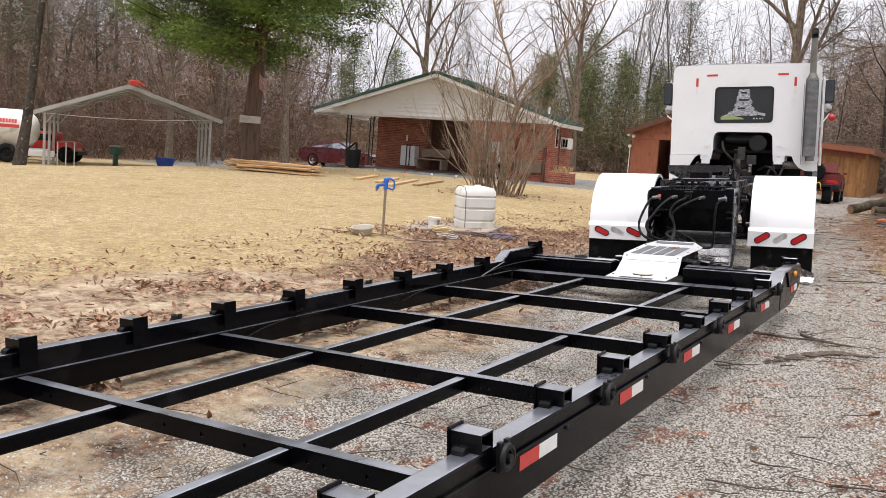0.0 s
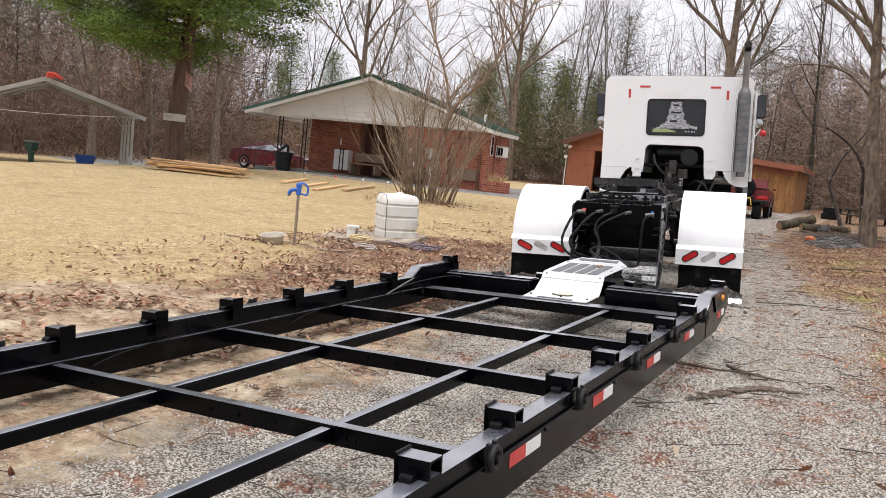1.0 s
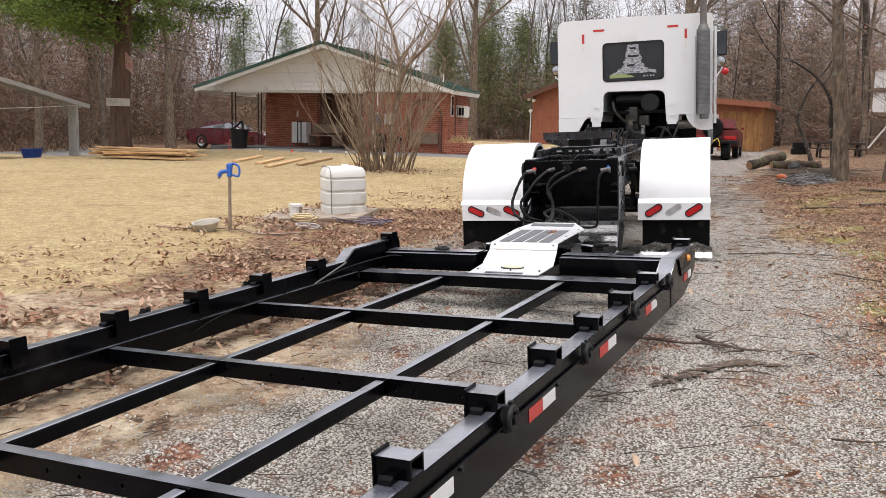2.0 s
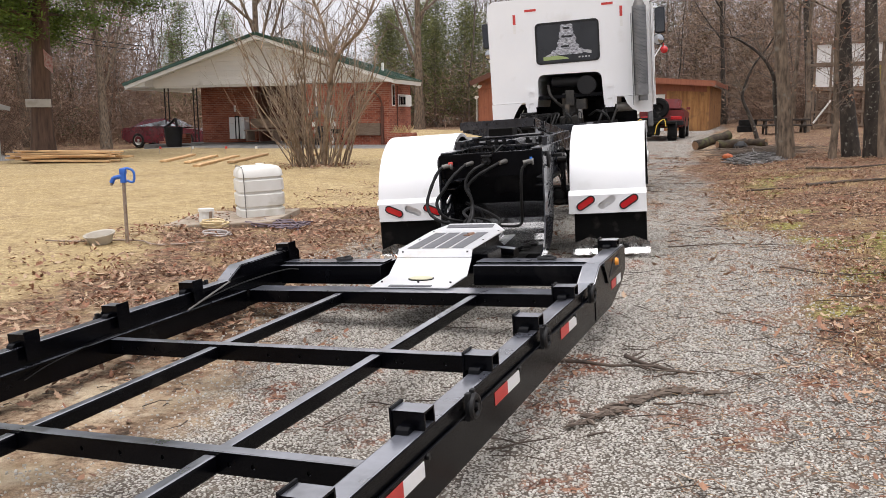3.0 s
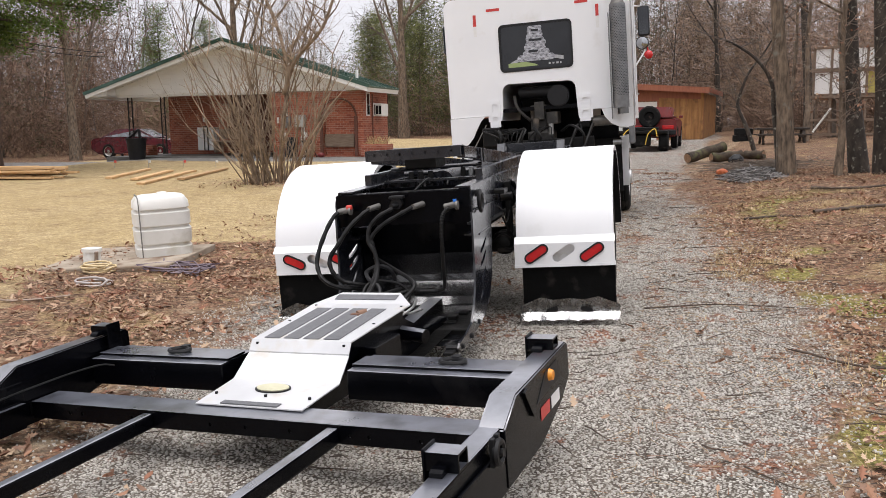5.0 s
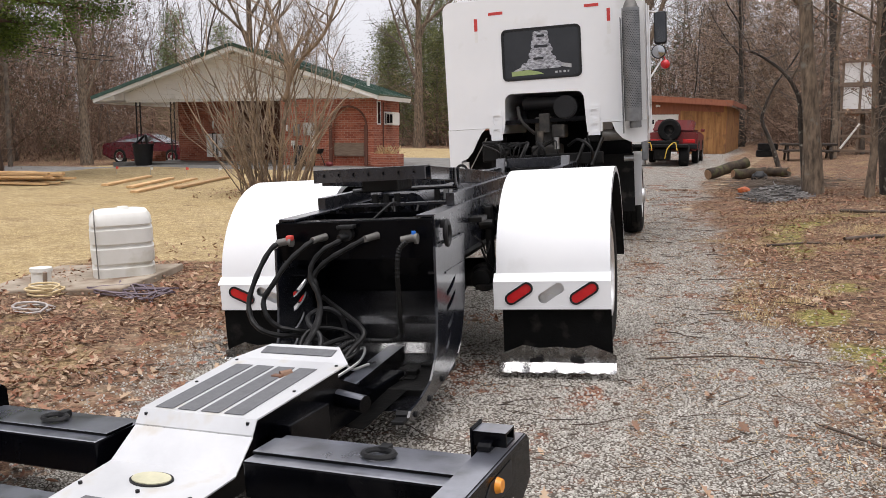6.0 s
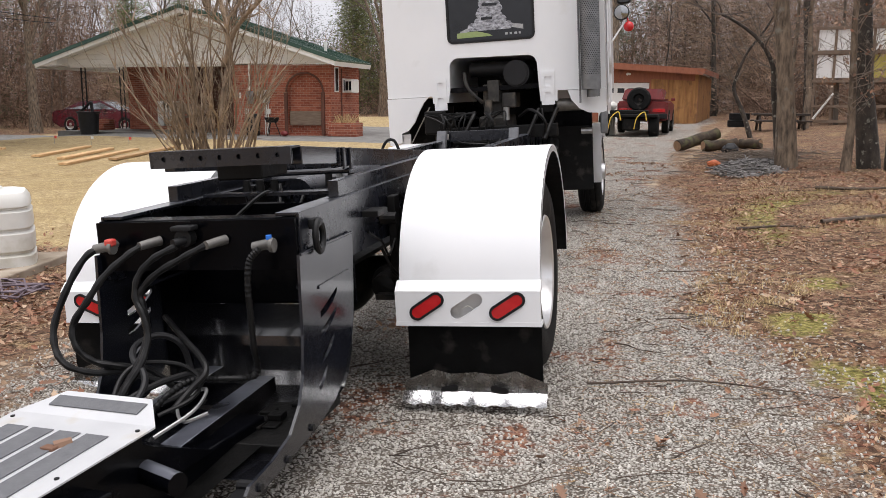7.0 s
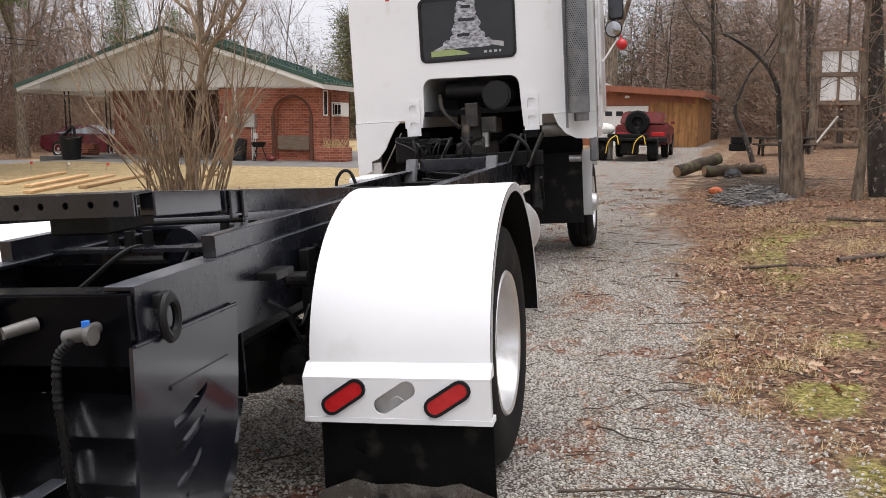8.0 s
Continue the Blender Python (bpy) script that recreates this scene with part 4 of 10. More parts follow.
def build_fender(t, s):
    """A half-round fender with its light panel, flap and lamps; s is -1 or 1."""
    x0, x1 = (0.572, 1.248) if s > 0 else (0.560, 1.280)
    cy, cz, R = 0.03, 0.535, 0.655
    path = [(cy + (R if a > 90 else R - 0.075) * math.cos(radians(a)), cz + R * math.sin(radians(a))) for a in range(0, 176, 5)]
    path += [(cy - R - 0.002, 0.612)]
    bm = nb()

    def strip(pts, thick):
        rows = []
        for i, (y, z) in enumerate(pts):
            rows.append([bm.verts.new((s * x, y, z)) for x in (x0, x1)])
        rows2 = []
        for i, (y, z) in enumerate(pts):
            a, b = pts[max(i - 1, 0)], pts[min(i + 1, len(pts) - 1)]
            d = Vector((b[0] - a[0], b[1] - a[1])).normalized()
            rows2.append([bm.verts.new((s * x, y + d.y * -thick, z + d.x * thick)) for x in (x0, x1)])
        for i in range(len(pts) - 1):
            for rw in (rows, rows2):
                bm.faces.new((rw[i][0], rw[i][1], rw[i + 1][1], rw[i + 1][0]))
            for j in (0, 1):
                bm.faces.new((rows[i][j], rows[i + 1][j], rows2[i + 1][j], rows2[i][j]))
        for i in (0, -1):
            bm.faces.new((rows[i][0], rows[i][1], rows2[i][1], rows2[i][0]))

    strip(path, -0.006)
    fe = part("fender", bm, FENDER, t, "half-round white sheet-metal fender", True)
    # faces turned towards the wheel centre take the black of GREASE
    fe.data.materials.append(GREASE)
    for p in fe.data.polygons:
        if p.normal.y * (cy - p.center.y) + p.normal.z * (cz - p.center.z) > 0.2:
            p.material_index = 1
    # rolled outer and inner edges
    for xe in (x0 - 0.002, x1 + 0.002):
        bm = nb()
        inner = [(cy + ((R if a > 90 else R - 0.075) - 0.03) * math.cos(radians(a)), cz + (R - 0.03) * math.sin(radians(a))) for a in range(0, 176, 5)]
        vs0 = [bm.verts.new((s * xe, y, z)) for y, z in path[:-1]]
        vs1 = [bm.verts.new((s * xe, y, z)) for y, z in inner]
        for i in range(len(inner) - 1):
            bm.faces.new((vs0[i], vs0[i + 1], vs1[i + 1], vs1[i]))
        bmesh.ops.solidify(bm, geom=list(bm.faces), thickness=0.003)
        part("fender_edge", bm, FENDER, fe)
    # light panel
    yb = cy - R
    bm = nb()
    prism(bm, [(yb - 0.004, 0.614), (yb - 0.05, 0.572), (yb - 0.05, 0.566), (yb + 0.02, 0.566), (yb + 0.02, 0.614)], s * (x0 - 0.012), s * (x1 + 0.006))
    part("panel_shelf", bm, FENDER, fe)
    cx = (x0 + x1) / 2
    lamps = [(-0.196, 24), (-0.006, 27), (0.188, 24)]
    holes = [oval(s * cx + dx, 0.500, 0.190 if k != 1 else 0.175, 0.076 if k != 1 else 0.064, 33 if s > 0 else -24) for k, (dx, _) in enumerate(lamps)]
    bm = nb()
    sheet(bm, [(s * cx - 0.350, 0.424), (s * cx + 0.343, 0.424), (s * cx + 0.343, 0.5655), (s * cx - 0.350, 0.5655)], holes, 0.006, Matrix.Translation((0, yb - 0.05, 0)) @ XZ)
    box(bm, s * cx - 0.352, s * cx + 0.345, yb - 0.052, yb + 0.02, 0.404, 0.4235)
    pn = part("light_panel", bm, FENDER, fe)
    bm = nb()
    box(bm, s * cx - 0.345, s * cx + 0.34, yb - 0.012, yb - 0.006, 0.426, 0.562)
    part("panel_backing", bm, ALU, pn, "bare metal backing seen through the empty lamp hole")
    for k in (0, 2):
        dx = lamps[k][0]
        ang = 33 if s > 0 else -24
        bm = nb()
        sheet(bm, oval(s * cx + dx, 0.500, 0.189, 0.075, ang), [oval(s * cx + dx, 0.500, 0.166, 0.053, ang)], 0.022, Matrix.Translation((0, yb - 0.058, 0)) @ XZ)
        lp = part("tail_lamp", bm, PLASTIC, pn, "black rubber lamp grommet")
        bm = nb()
        sheet(bm, oval(s * cx + dx, 0.500, 0.168, 0.055, ang), [], 0.03, Matrix.Translation((0, yb - 0.054, 0)) @ XZ)
        part("lens", bm, RED_LENS, lp, "red oval lens")
    bm = nb()
    pipe(bm, smoothed([(s * cx - 0.03, yb - 0.02, 0.482), (s * cx, yb - 0.028, 0.497), (s * cx + 0.03, yb - 0.02, 0.472)]), 0.003, 5)
    part("loose_wire", bm, PVC, pn)
    # mud flap with a polished weight
    bm = nb()
    rows = []
    rnd = random.Random(5)
    for k in range(9):
        z = 0.404 - 0.371 * k / 8
        rows.append([bm.verts.new((s * (x0 + 0.03) + s * (x1 - x0 - 0.03) * i / 10, yb - 0.004 - 0.012 * math.sin(i * 0.9 + k * 0.3) * k / 8 - 0.01 * k / 8, z)) for i in range(11)])
    for a, b in zip(rows, rows[1:]):
        for i in range(10):
            bm.faces.new((a[i], a[i + 1], b[i + 1], b[i]))
    bmesh.ops.solidify(bm, geom=list(bm.faces), thickness=0.008)
    fl = part("mud_flap", bm, RUBBER, fe, "black rubber mud flap", True)
    cx2 = cx + 0.015
    bm = nb()
    rows = []
    for k in range(6):
        f = k / 5
        row = []
        for i in range(25):
            u = -0.345 + 0.69 * i / 24
            top = along([(-0.35, 0.125), (-0.20, 0.185), (-0.11, 0.165), (0.0, 0.175), (0.11, 0.165), (0.20, 0.185), (0.35, 0.125)], u)
            z = 0.030 + (top - 0.030) * f + (0.008 * math.sin(i * 1.9) if k == 0 else 0)
            row.append(bm.verts.new((s * (cx2 + u), yb - 0.034 - 0.010 * math.sin(i * 1.1) * (1 - f) - (0.016 if k == 1 else 0), z)))
        rows.append(row)
    for a, b in zip(rows, rows[1:]):
        for i in range(24):
            bm.faces.new((a[i], a[i + 1], b[i + 1], b[i]))
    bmesh.ops.solidify(bm, geom=list(bm.faces), thickness=0.003)
    fw = part("flap_weight", bm, DIAMOND, fl, "bent polished metal flap weight", True)
    bm = nb()
    rows = []
    for k, (dy, z) in enumerate(((-0.054, 0.084), (-0.084, 0.060), (-0.102, 0.034))):
        rows.append([bm.verts.new((s * (cx2 - 0.347 + 0.694 * i / 32), yb + dy - 0.004 * math.sin(i * 0.8), z + (0.006 * math.sin(i * 1.6) if k == 2 else 0))) for i in range(33)])
    for a, b in zip(rows, rows[1:]):
        for i in range(32):
            bm.faces.new((a[i], a[i + 1], b[i + 1], b[i]))
    bmesh.ops.solidify(bm, geom=list(bm.faces), thickness=0.004)
    part("flap_edge", bm, POLISHED, fl, "bright wavy lower edge", True)
    for u in (-0.12, 0.12):
        bm = nb()
        sheet(bm, oval(s * (cx2 + u), 0.098, 0.085, 0.032, 12 if u < 0 else -12), [], 0.004, Matrix.Translation((0, yb - 0.058, 0)) @ XZ)
        part("cutout_shape", bm, IRON, fw, "dark cut-out")


def build_truck():
    t = thing("tractor_truck", TRUCK, "white cab-over tractor truck with black chassis parked on gravel", "truck")
    # wheels
    for s in (-1, 1):
        wheel(t, s * 0.58, s * 0.86, 0.04, 0.515, 0.05)
        wheel(t, s * 0.905, s * 1.205, 0.04, 0.515, 0.17)
        wheel(t, s * 0.86, s * 1.14, 6.28, 0.50, 0.06)
        build_fender(t, s)
    # chassis rails
    for s in (-1, 1):
        bm = nb()
        x = 0.02 + s * 0.425
        box(bm, x - 0.006, x + 0.006, -1.46, 6.6, 0.79, 1.062, 0.002)
        a, b = sorted((x - s * 0.090, x - s * 0.007))
        box(bm, a, b, -1.46, 6.6, 1.048, 1.062, 0.003)
        box(bm, a, b, -1.20, 6.6, 0.79, 0.803)
        sheen_top(part("chassis_rail", bm, BLACK_TOP, t))
        bm = nb()
        a, b = sorted((x - s * 0.012, x - s * 0.06))
        box(bm, a, b, -0.98, 0.9, 1.0625, 1.135, 0.003)
        sheen_top(part("rail_angle", bm, BLACK_TOP, t))
    for y in (-0.45, 0.75, 2.2, 3.6, 4.8):
        bm = nb()
        box(bm, -0.33, 0.37, y, y + 0.10, 0.82, 0.98, 0.005)
        part("chassis_crossmember", bm, GREASE, t)
    # rear head: panel, side plates, inner curved wall
    bm = nb()
    sheet(bm, [(-0.418, 0.845), (0.444, 0.845), (0.444, 1.040), (-0.418, 1.040)], [], 0.02, Matrix.Translation((0, -1.485, 0)) @ XZ)
    box(bm, -0.418, 0.444, -1.4645, -1.36, 1.030, 1.044, 0.003)
    part("rear_panel", bm, BLACK, t)
    slots = []
    for y, z, L in ((-1.258, 0.655, 0.10), (-1.273, 0.578, 0.092), (-1.300, 0.476, 0.075), (-1.373, 0.375, 0.055)):
        slots.append([(y - L, z - 0.034), (y - 0.4 * L, z - 0.026), (y + 0.4 * L, z), (y + 0.9 * L, z + 0.028), (y + L, z + 0.05), (y + 0.3 * L, z + 0.03), (y - 0.5 * L, z + 0.004), (y - L, z - 0.008)])
    outline = [(-1.512, 0.905), (-0.93, 0.900), (-0.942, 0.79), (-0.962, 0.67), (-0.99, 0.53), (-1.05, 0.42), (-1.14, 0.32), (-1.27, 0.25), (-1.43, 0.213), (-1.68, 0.193), (-1.98, 0.176), (-2.05, 0.183), (-2.088, 0.213), (-2.06, 0.234), (-1.88, 0.243), (-1.72, 0.273), (-1.62, 0.35), (-1.562, 0.45), (-1.536, 0.6), (-1.522, 0.8)]
    for s in (-1, 1):
        x = 0.02 + s * 0.432
        bm = nb()
        sheet(bm, outline, slots, 0.012 * s, Matrix.Translation((x, 0, 0)) @ YZ)
        part("hitch_side_plate", bm, BLACK_GLOSS, t, "curved black side plate with slanted slots")
        bm = nb()
        pipe(bm, [(x + s * 0.012, -1.505, 0.906), (x + s * 0.012, -0.935, 0.901)], 0.006, 6)
        part("weld_seam", bm, BLACK_TOP, t)
        # lifting ring at the corner
        bm = nb()
        m = Matrix.Translation((x + s * 0.035, -1.36, 0.955)) @ Matrix.Rotation(radians(90), 4, "Y") @ Matrix.Diagonal((1.35, 0.9, 1, 1))
        ring(bm, m, 0.042, 0.014, 20, 8)
        box(bm, x + s * 0.018 - 0.012, x + s * 0.018 + 0.012, -1.395, -1.325, 0.985, 1.025, 0.004)
        part("lifting_ring", bm, IRON, t, smooth=True)
        # bolts down the lower lip
        for k in (1, 3, 5):
            y = -1.42 - 0.115 * k
            zb = 0.245 - 0.045 * min(1, k / 3)
            bm = nb()
            cyl(bm, (x - s * 0.016, y, zb), (x + s * 0.022, y, zb), 0.015, n=8)
            part("bolt", bm, IRON, t)
    bm = nb()
    wall = [(-0.90, 0.565), (-0.965, 0.43), (-0.972, 0.385), (-1.04, 0.29), (-1.10, 0.245), (-1.3, 0.215), (-1.9, 0.175)]
    rows = [[bm.verts.new((x, y, z)) for x in (-0.40, 0.44)] for y, z in wall]
    for a, b in zip(rows, rows[1:]):
        bm.faces.new((a[0], a[1], b[1], b[0]))
    bmesh.ops.solidify(bm, geom=list(bm.faces), thickness=0.012)
    part("hitch_inner_wall", bm, MIRROR_BLACK, t, "glossy black bent inner wall")
    # added black sheet in place of the deep shade inside the hitch
    bm = nb()
    box(bm, -0.40, 0.44, -0.875, -0.862, 0.56, 1.03)
    part("hitch_void_shade", bm, BLACK, t)
    bm = nb()
    box(bm, -0.4105, -0.4015, -1.10, -0.86, 0.22, 0.885)
    part("hitch_side_gusset", bm, BLACK, t)
    for s in (-1, 1):
        bm = nb()
        box(bm, 0.02 + s * 0.40 - 0.05, 0.02 + s * 0.40 + 0.05, -1.36, -1.02, 0.74, 0.752)
        part("gusset", bm, BLACK_GLOSS, t)
        bm = nb()
        prism(bm, [(-1.30, 0.845), (-1.0, 0.845), (-1.0, 0.60), (-1.28, 0.80)], *((-0.40, -0.385) if s < 0 else (0.425, 0.44)))
        part("gusset", bm, BLACK, t)
    # low hitch deck: channels, plates
    bm = nb()
    box(bm, -0.24, -0.16, -2.02, -1.05, 0.20, 0.31, 0.006)
    box(bm, 0.045, 0.14, -2.06, -1.15, 0.20, 0.302, 0.006)
    sheen_top(part("hitch_channel", bm, BLACK, t))
    for s in (-1, 1):
        bm = nb()
        box(bm, 0.02 + s * 0.28 - 0.125, 0.02 + s * 0.28 + 0.125, -1.70, -1.12, 0.176, 0.222, 0.006)
        part("hitch_deck_plate", bm, GREASE, t, "dirty black steel deck plate")
        bm = nb()
        a, b = (0.165, 0.33) if s > 0 else (-0.29, -0.125)
        q = [bm.verts.new(p) for p in ((a, -1.701, 0.224), (b, -1.701, 0.218), (b - 0.085, -2.10, 0.155), (a - 0.01, -2.10, 0.165))]
        bm.faces.new(q)
        bmesh.ops.solidify(bm, geom=list(bm.faces), thickness=0.02)
        part("hitch_wing", bm, GREASE, t, "dirty black steel hitch wing")
        bm = nb()
        cyl(bm, (0.02 + s * 0.33, -1.93, 0.17), (0.02 + s * 0.43, -1.93, 0.17), 0.022, n=10)
        box(bm, 0.02 + s * 0.36 - 0.03, 0.02 + s * 0.36 + 0.03, -2.02, -1.84, 0.15, 0.168, 0.004)
        part("lock_pin", bm, IRON, t)
    rnd = random.Random(19)
    for k in range(7):
        bm = nb()
        x, y = rnd.uniform(0.17, 0.38), rnd.uniform(-1.6, -1.2)
        box(bm, x - 0.03, x + 0.03, y - 0.03, y + 0.03, 0.2225, 0.230 + rnd.uniform(0.0, 0.02), 0.004)
        part("deck_lug", bm, GREASE, t)
    bm = nb()
    box(bm, -0.155, 0.042, -1.95, -1.15, 0.205, 0.215)
    part("hitch_floor", bm, GREASE, t)
    # top beam with holes and its side arm
    bm = nb()
    holes = [[(-0.245 + 0.018 + 0.085 * k + 0.030 + 0.011 * math.cos(a), 1.273 + 0.011 * math.sin(a)) for a in [i * math.pi / 5 for i in range(10)]] for k in range(7)]
    sheet(bm, [(-0.262, 1.236), (0.368, 1.236), (0.368, 1.305), (-0.262, 1.305)], holes, 0.008, Matrix.Translation((0, -1.30, 0)) @ XZ)
    box(bm, -0.262, 0.368, -1.2915, -1.20, 1.297, 1.305)
    box(bm, -0.262, 0.368, -1.285, -1.28, 1.236, 1.296)
    part("ramp_beam", bm, BLACK_TOP, t, "black beam with a row of punched holes")
    bm = nb()
    box(bm, 0.32, 0.372, -1.199, -0.80, 1.225, 1.300, 0.004)
    ramp_slope(bm)
    part("ramp_arm", bm, BLACK_GLOSS, t)
    for a, b in ((0.330, 0.378), (-0.262, -0.212)):
        bm = nb()
        box(bm, a, b, -0.78 if a > 0 else -1.199, 1.95, 1.215, 1.300, 0.004)
        ramp_slope(bm)
        part("ramp_arm", bm, BLACK_TOP, t)
    for y in (-0.77, -0.68):
        bm = nb()
        box(bm, 0.380, 0.392, y, y + 0.03, 1.20, 1.30, 0.004)
        ramp_slope(bm)
        part("hinge_plate", bm, BLACK_TOP, t)
    bm = nb()
    box(bm, -0.05, 0.16, -1.14, -0.88, 1.165, 1.235, 0.008)
    part("beam_pivot", bm, GREASE, t)
    bm = nb()
    cyl(bm, (-0.31, -0.62, 1.145), (0.36, -0.62, 1.15), 0.014, n=10)
    cyl(bm, (-0.31, -0.30, 1.09), (0.36, -0.30, 1.09), 0.02, n=10)
    box(bm, -0.31, 0.36, -0.82, -0.74, 1.06, 1.075)
    part("cross_rod", bm, BLACK_TOP, t)
    bm = nb()
    cyl(bm, (0.05, -0.55, 1.03), (0.17, 0.9, 1.06), 0.085, n=20)
    part("air_tank", bm, BLACK_TOP, t, smooth=True)
    for k, (x, y) in enumerate(((-0.14, -0.70), (-0.07, -0.70), (0.0, -0.69), (0.18, -0.44), (0.24, -0.44), (0.30, -0.44))):
        bm = nb()
        cyl(bm, (x, y, 1.06), (x, y, 1.125), 0.022, 0.018, 8)
        part("valve", bm, STEEL if k == 4 else GREASE, t)
    rnd = random.Random(3)
    for k in range(9):
        x, y = rnd.uniform(-0.28, 0.3), rnd.uniform(-1.0, 0.2)
        bm = nb()
        pipe(bm, smoothed([(x, y, 0.96), (x + rnd.uniform(-0.15, 0.15), y + 0.15, 1.05 + rnd.uniform(0, 0.05)), (x + rnd.uniform(-0.2, 0.2), y + 0.4, 1.03), (x + rnd.uniform(-0.2, 0.2), y + 0.6, 0.95)]), 0.009, 6)
        part("air_line", bm, HOSE, t, smooth=True)
    bm = nb()
    box(bm, -0.33, 0.37, -0.86, 3.2, 0.70, 0.72)
    part("belly_plate", bm, GREASE, t)
    # couplings and hoses of the rear panel
    ends = [(-0.338, 0.955), (-0.155, 0.962), (-0.008, 0.970), (0.131, 0.962), (0.343, 0.955)]
    hx = thing("air_and_power_hoses", TRUCK, "black air and electric hoses coiled at the hitch", "hoses")
    routes = [
        [(-0.338, -1.55, 0.955), (-0.39, -1.60, 0.93), (-0.44, -1.66, 0.83), (-0.48, -1.72, 0.69), (-0.46, -1.76, 0.60), (-0.40, -1.78, 0.54), (-0.32, -1.74, 0.50), (-0.25, -1.66, 0.48), (-0.12, -1.6, 0.42)],
        [(-0.165, -1.55, 0.962), (-0.21, -1.60, 0.93), (-0.28, -1.66, 0.86), (-0.34, -1.70, 0.77), (-0.40, -1.72, 0.68), (-0.38, -1.74, 0.60), (-0.33, -1.72, 0.54), (-0.25, -1.68, 0.51), (-0.18, -1.6, 0.47), (-0.10, -1.55, 0.38)],
        [(-0.02, -1.56, 0.955), (-0.10, -1.60, 0.915), (-0.16, -1.62, 0.85), (-0.17, -1.64, 0.77), (-0.13, -1.66, 0.70), (-0.11, -1.68, 0.62), (-0.11, -1.74, 0.54), (-0.14, -1.80, 0.47), (-0.16, -1.86, 0.40)],
        [(0.115, -1.55, 0.962), (0.03, -1.59, 0.92), (-0.08, -1.62, 0.86), (-0.15, -1.63, 0.79), (-0.14, -1.64, 0.73), (-0.12, -1.66, 0.65), (-0.12, -1.70, 0.58), (-0.14, -1.76, 0.50), (-0.17, -1.84, 0.43)],
        [(0.343, -1.60, 0.945), (0.30, -1.60, 0.90), (0.285, -1.60, 0.80), (0.28, -1.59, 0.69), (0.275, -1.58, 0.57), (0.265, -1.55, 0.46), (0.22, -1.55, 0.43), (0.12, -1.60, 0.44), (0.04, -1.66, 0.45), (0.0, -1.74, 0.43), (-0.04, -1.82, 0.38)],
    ]
    for k, r in enumerate(routes):
        bm = nb()
        pts = smoothed(r, 10)
        rad = 0.0135 if k < 4 else 0.0125
        radii = [rad + (0.002 * (1 if i % 2 else -1) if k == 4 else 0.0012 * math.sin(i * 0.9)) for i in range(len(pts))]
        pipe(bm, pts, rad, 9, radii)
        part("hose", bm, HOSE, hx, "corrugated black hose" if k == 4 else "", True)
    loops = [
        [(-0.24, -1.35, 0.62), (-0.07, -1.5, 0.57), (0.06, -1.6, 0.52), (0.10, -1.65, 0.48), (0.06, -1.70, 0.43), (0.02, -1.78, 0.37)],
        [(-0.07, -1.88, 0.42), (-0.07, -1.80, 0.47), (-0.09, -1.76, 0.51), (-0.17, -1.70, 0.55), (-0.20, -1.62, 0.58), (-0.14, -1.56, 0.60), (-0.08, -1.52, 0.56), (-0.06, -1.50, 0.48), (-0.04, -1.52, 0.40)],
        [(-0.14, -1.86, 0.42), (-0.08, -1.74, 0.45), (-0.02, -1.64, 0.46), (0.04, -1.58, 0.46), (0.05, -1.66, 0.43), (-0.02, -1.78, 0.40)],
        [(-0.16, -1.88, 0.42), (-0.17, -1.78, 0.50), (-0.13, -1.70, 0.53), (-0.02, -1.62, 0.50), (0.06, -1.62, 0.44), (0.07, -1.72, 0.40), (-0.01, -1.82, 0.37)],
    ]
    for k, r in enumerate(loops):
        bm = nb()
        pipe(bm, smoothed(r, 8), 0.013 if k != 3 else 0.009, 8)
        part("hose", bm, HOSE if k != 1 else PLASTIC, hx, "", True)
    bm = nb()
    pipe(bm, smoothed([(0.05, -1.95, 0.34), (0.13, -1.80, 0.39), (0.10, -1.66, 0.42), (0.02, -1.72, 0.39), (0.10, -1.84, 0.36), (0.17, -1.78, 0.37)], 8), 0.007, 6)
    part("cable", bm, STEEL, hx, "thin pale cable", True)
    for k, (x, z) in enumerate(ends):
        bm = nb()
        m = Matrix.Translation((x, -1.53, z))
        if k in (0, 4):
            cyl(bm, (x, -1.486, z), (x, -1.55, z), 0.017, n=14)
            cyl(bm, (x - 0.035, -1.57, z - 0.006), (x + 0.035, -1.57, z + 0.006), 0.019, 0.020, 14)
            cyl(bm, (x + 0.035, -1.57, z), (x + 0.050, -1.57, z), 0.027, n=14)
            c = part("coupling", bm, DULLSTEEL, t, "worn metal air coupling", True)
            bm = nb()
            if k == 0:
                box(bm, x + 0.02, x + 0.055, -1.59, -1.552, z + 0.004, z + 0.034, 0.008)
                part("coupling_cap", bm, RED_GLAD, c, "red cap")
            else:
                cyl(bm, (x + 0.03, -1.57, z + 0.018), (x + 0.03, -1.57, z + 0.038), 0.011, n=10)
                part("coupling_cap", bm, BLUE_CAP, c, "blue cap")
        else:
            cyl(bm, (x + 0.02, -1.486, z + 0.004), (x - 0.02, -1.57, z - 0.004), 0.020, 0.017, 14)
            if k == 2:
                cyl(bm, (x, -1.486, z + 0.01), (x, -1.53, z + 0.01), 0.036, n=16)
                box(bm, x - 0.04, x + 0.05, -1.55, -1.49, z + 0.04, z + 0.058, 0.004)
            part("coupling", bm, IRON if k == 2 else DULLSTEEL, t, smooth=True)
    # axle, chambers, springs seen between frame and wheel
    bm = nb()
    cyl(bm, (-0.58, 0.04, 0.515), (0.58, 0.04, 0.515), 0.10, n=18)
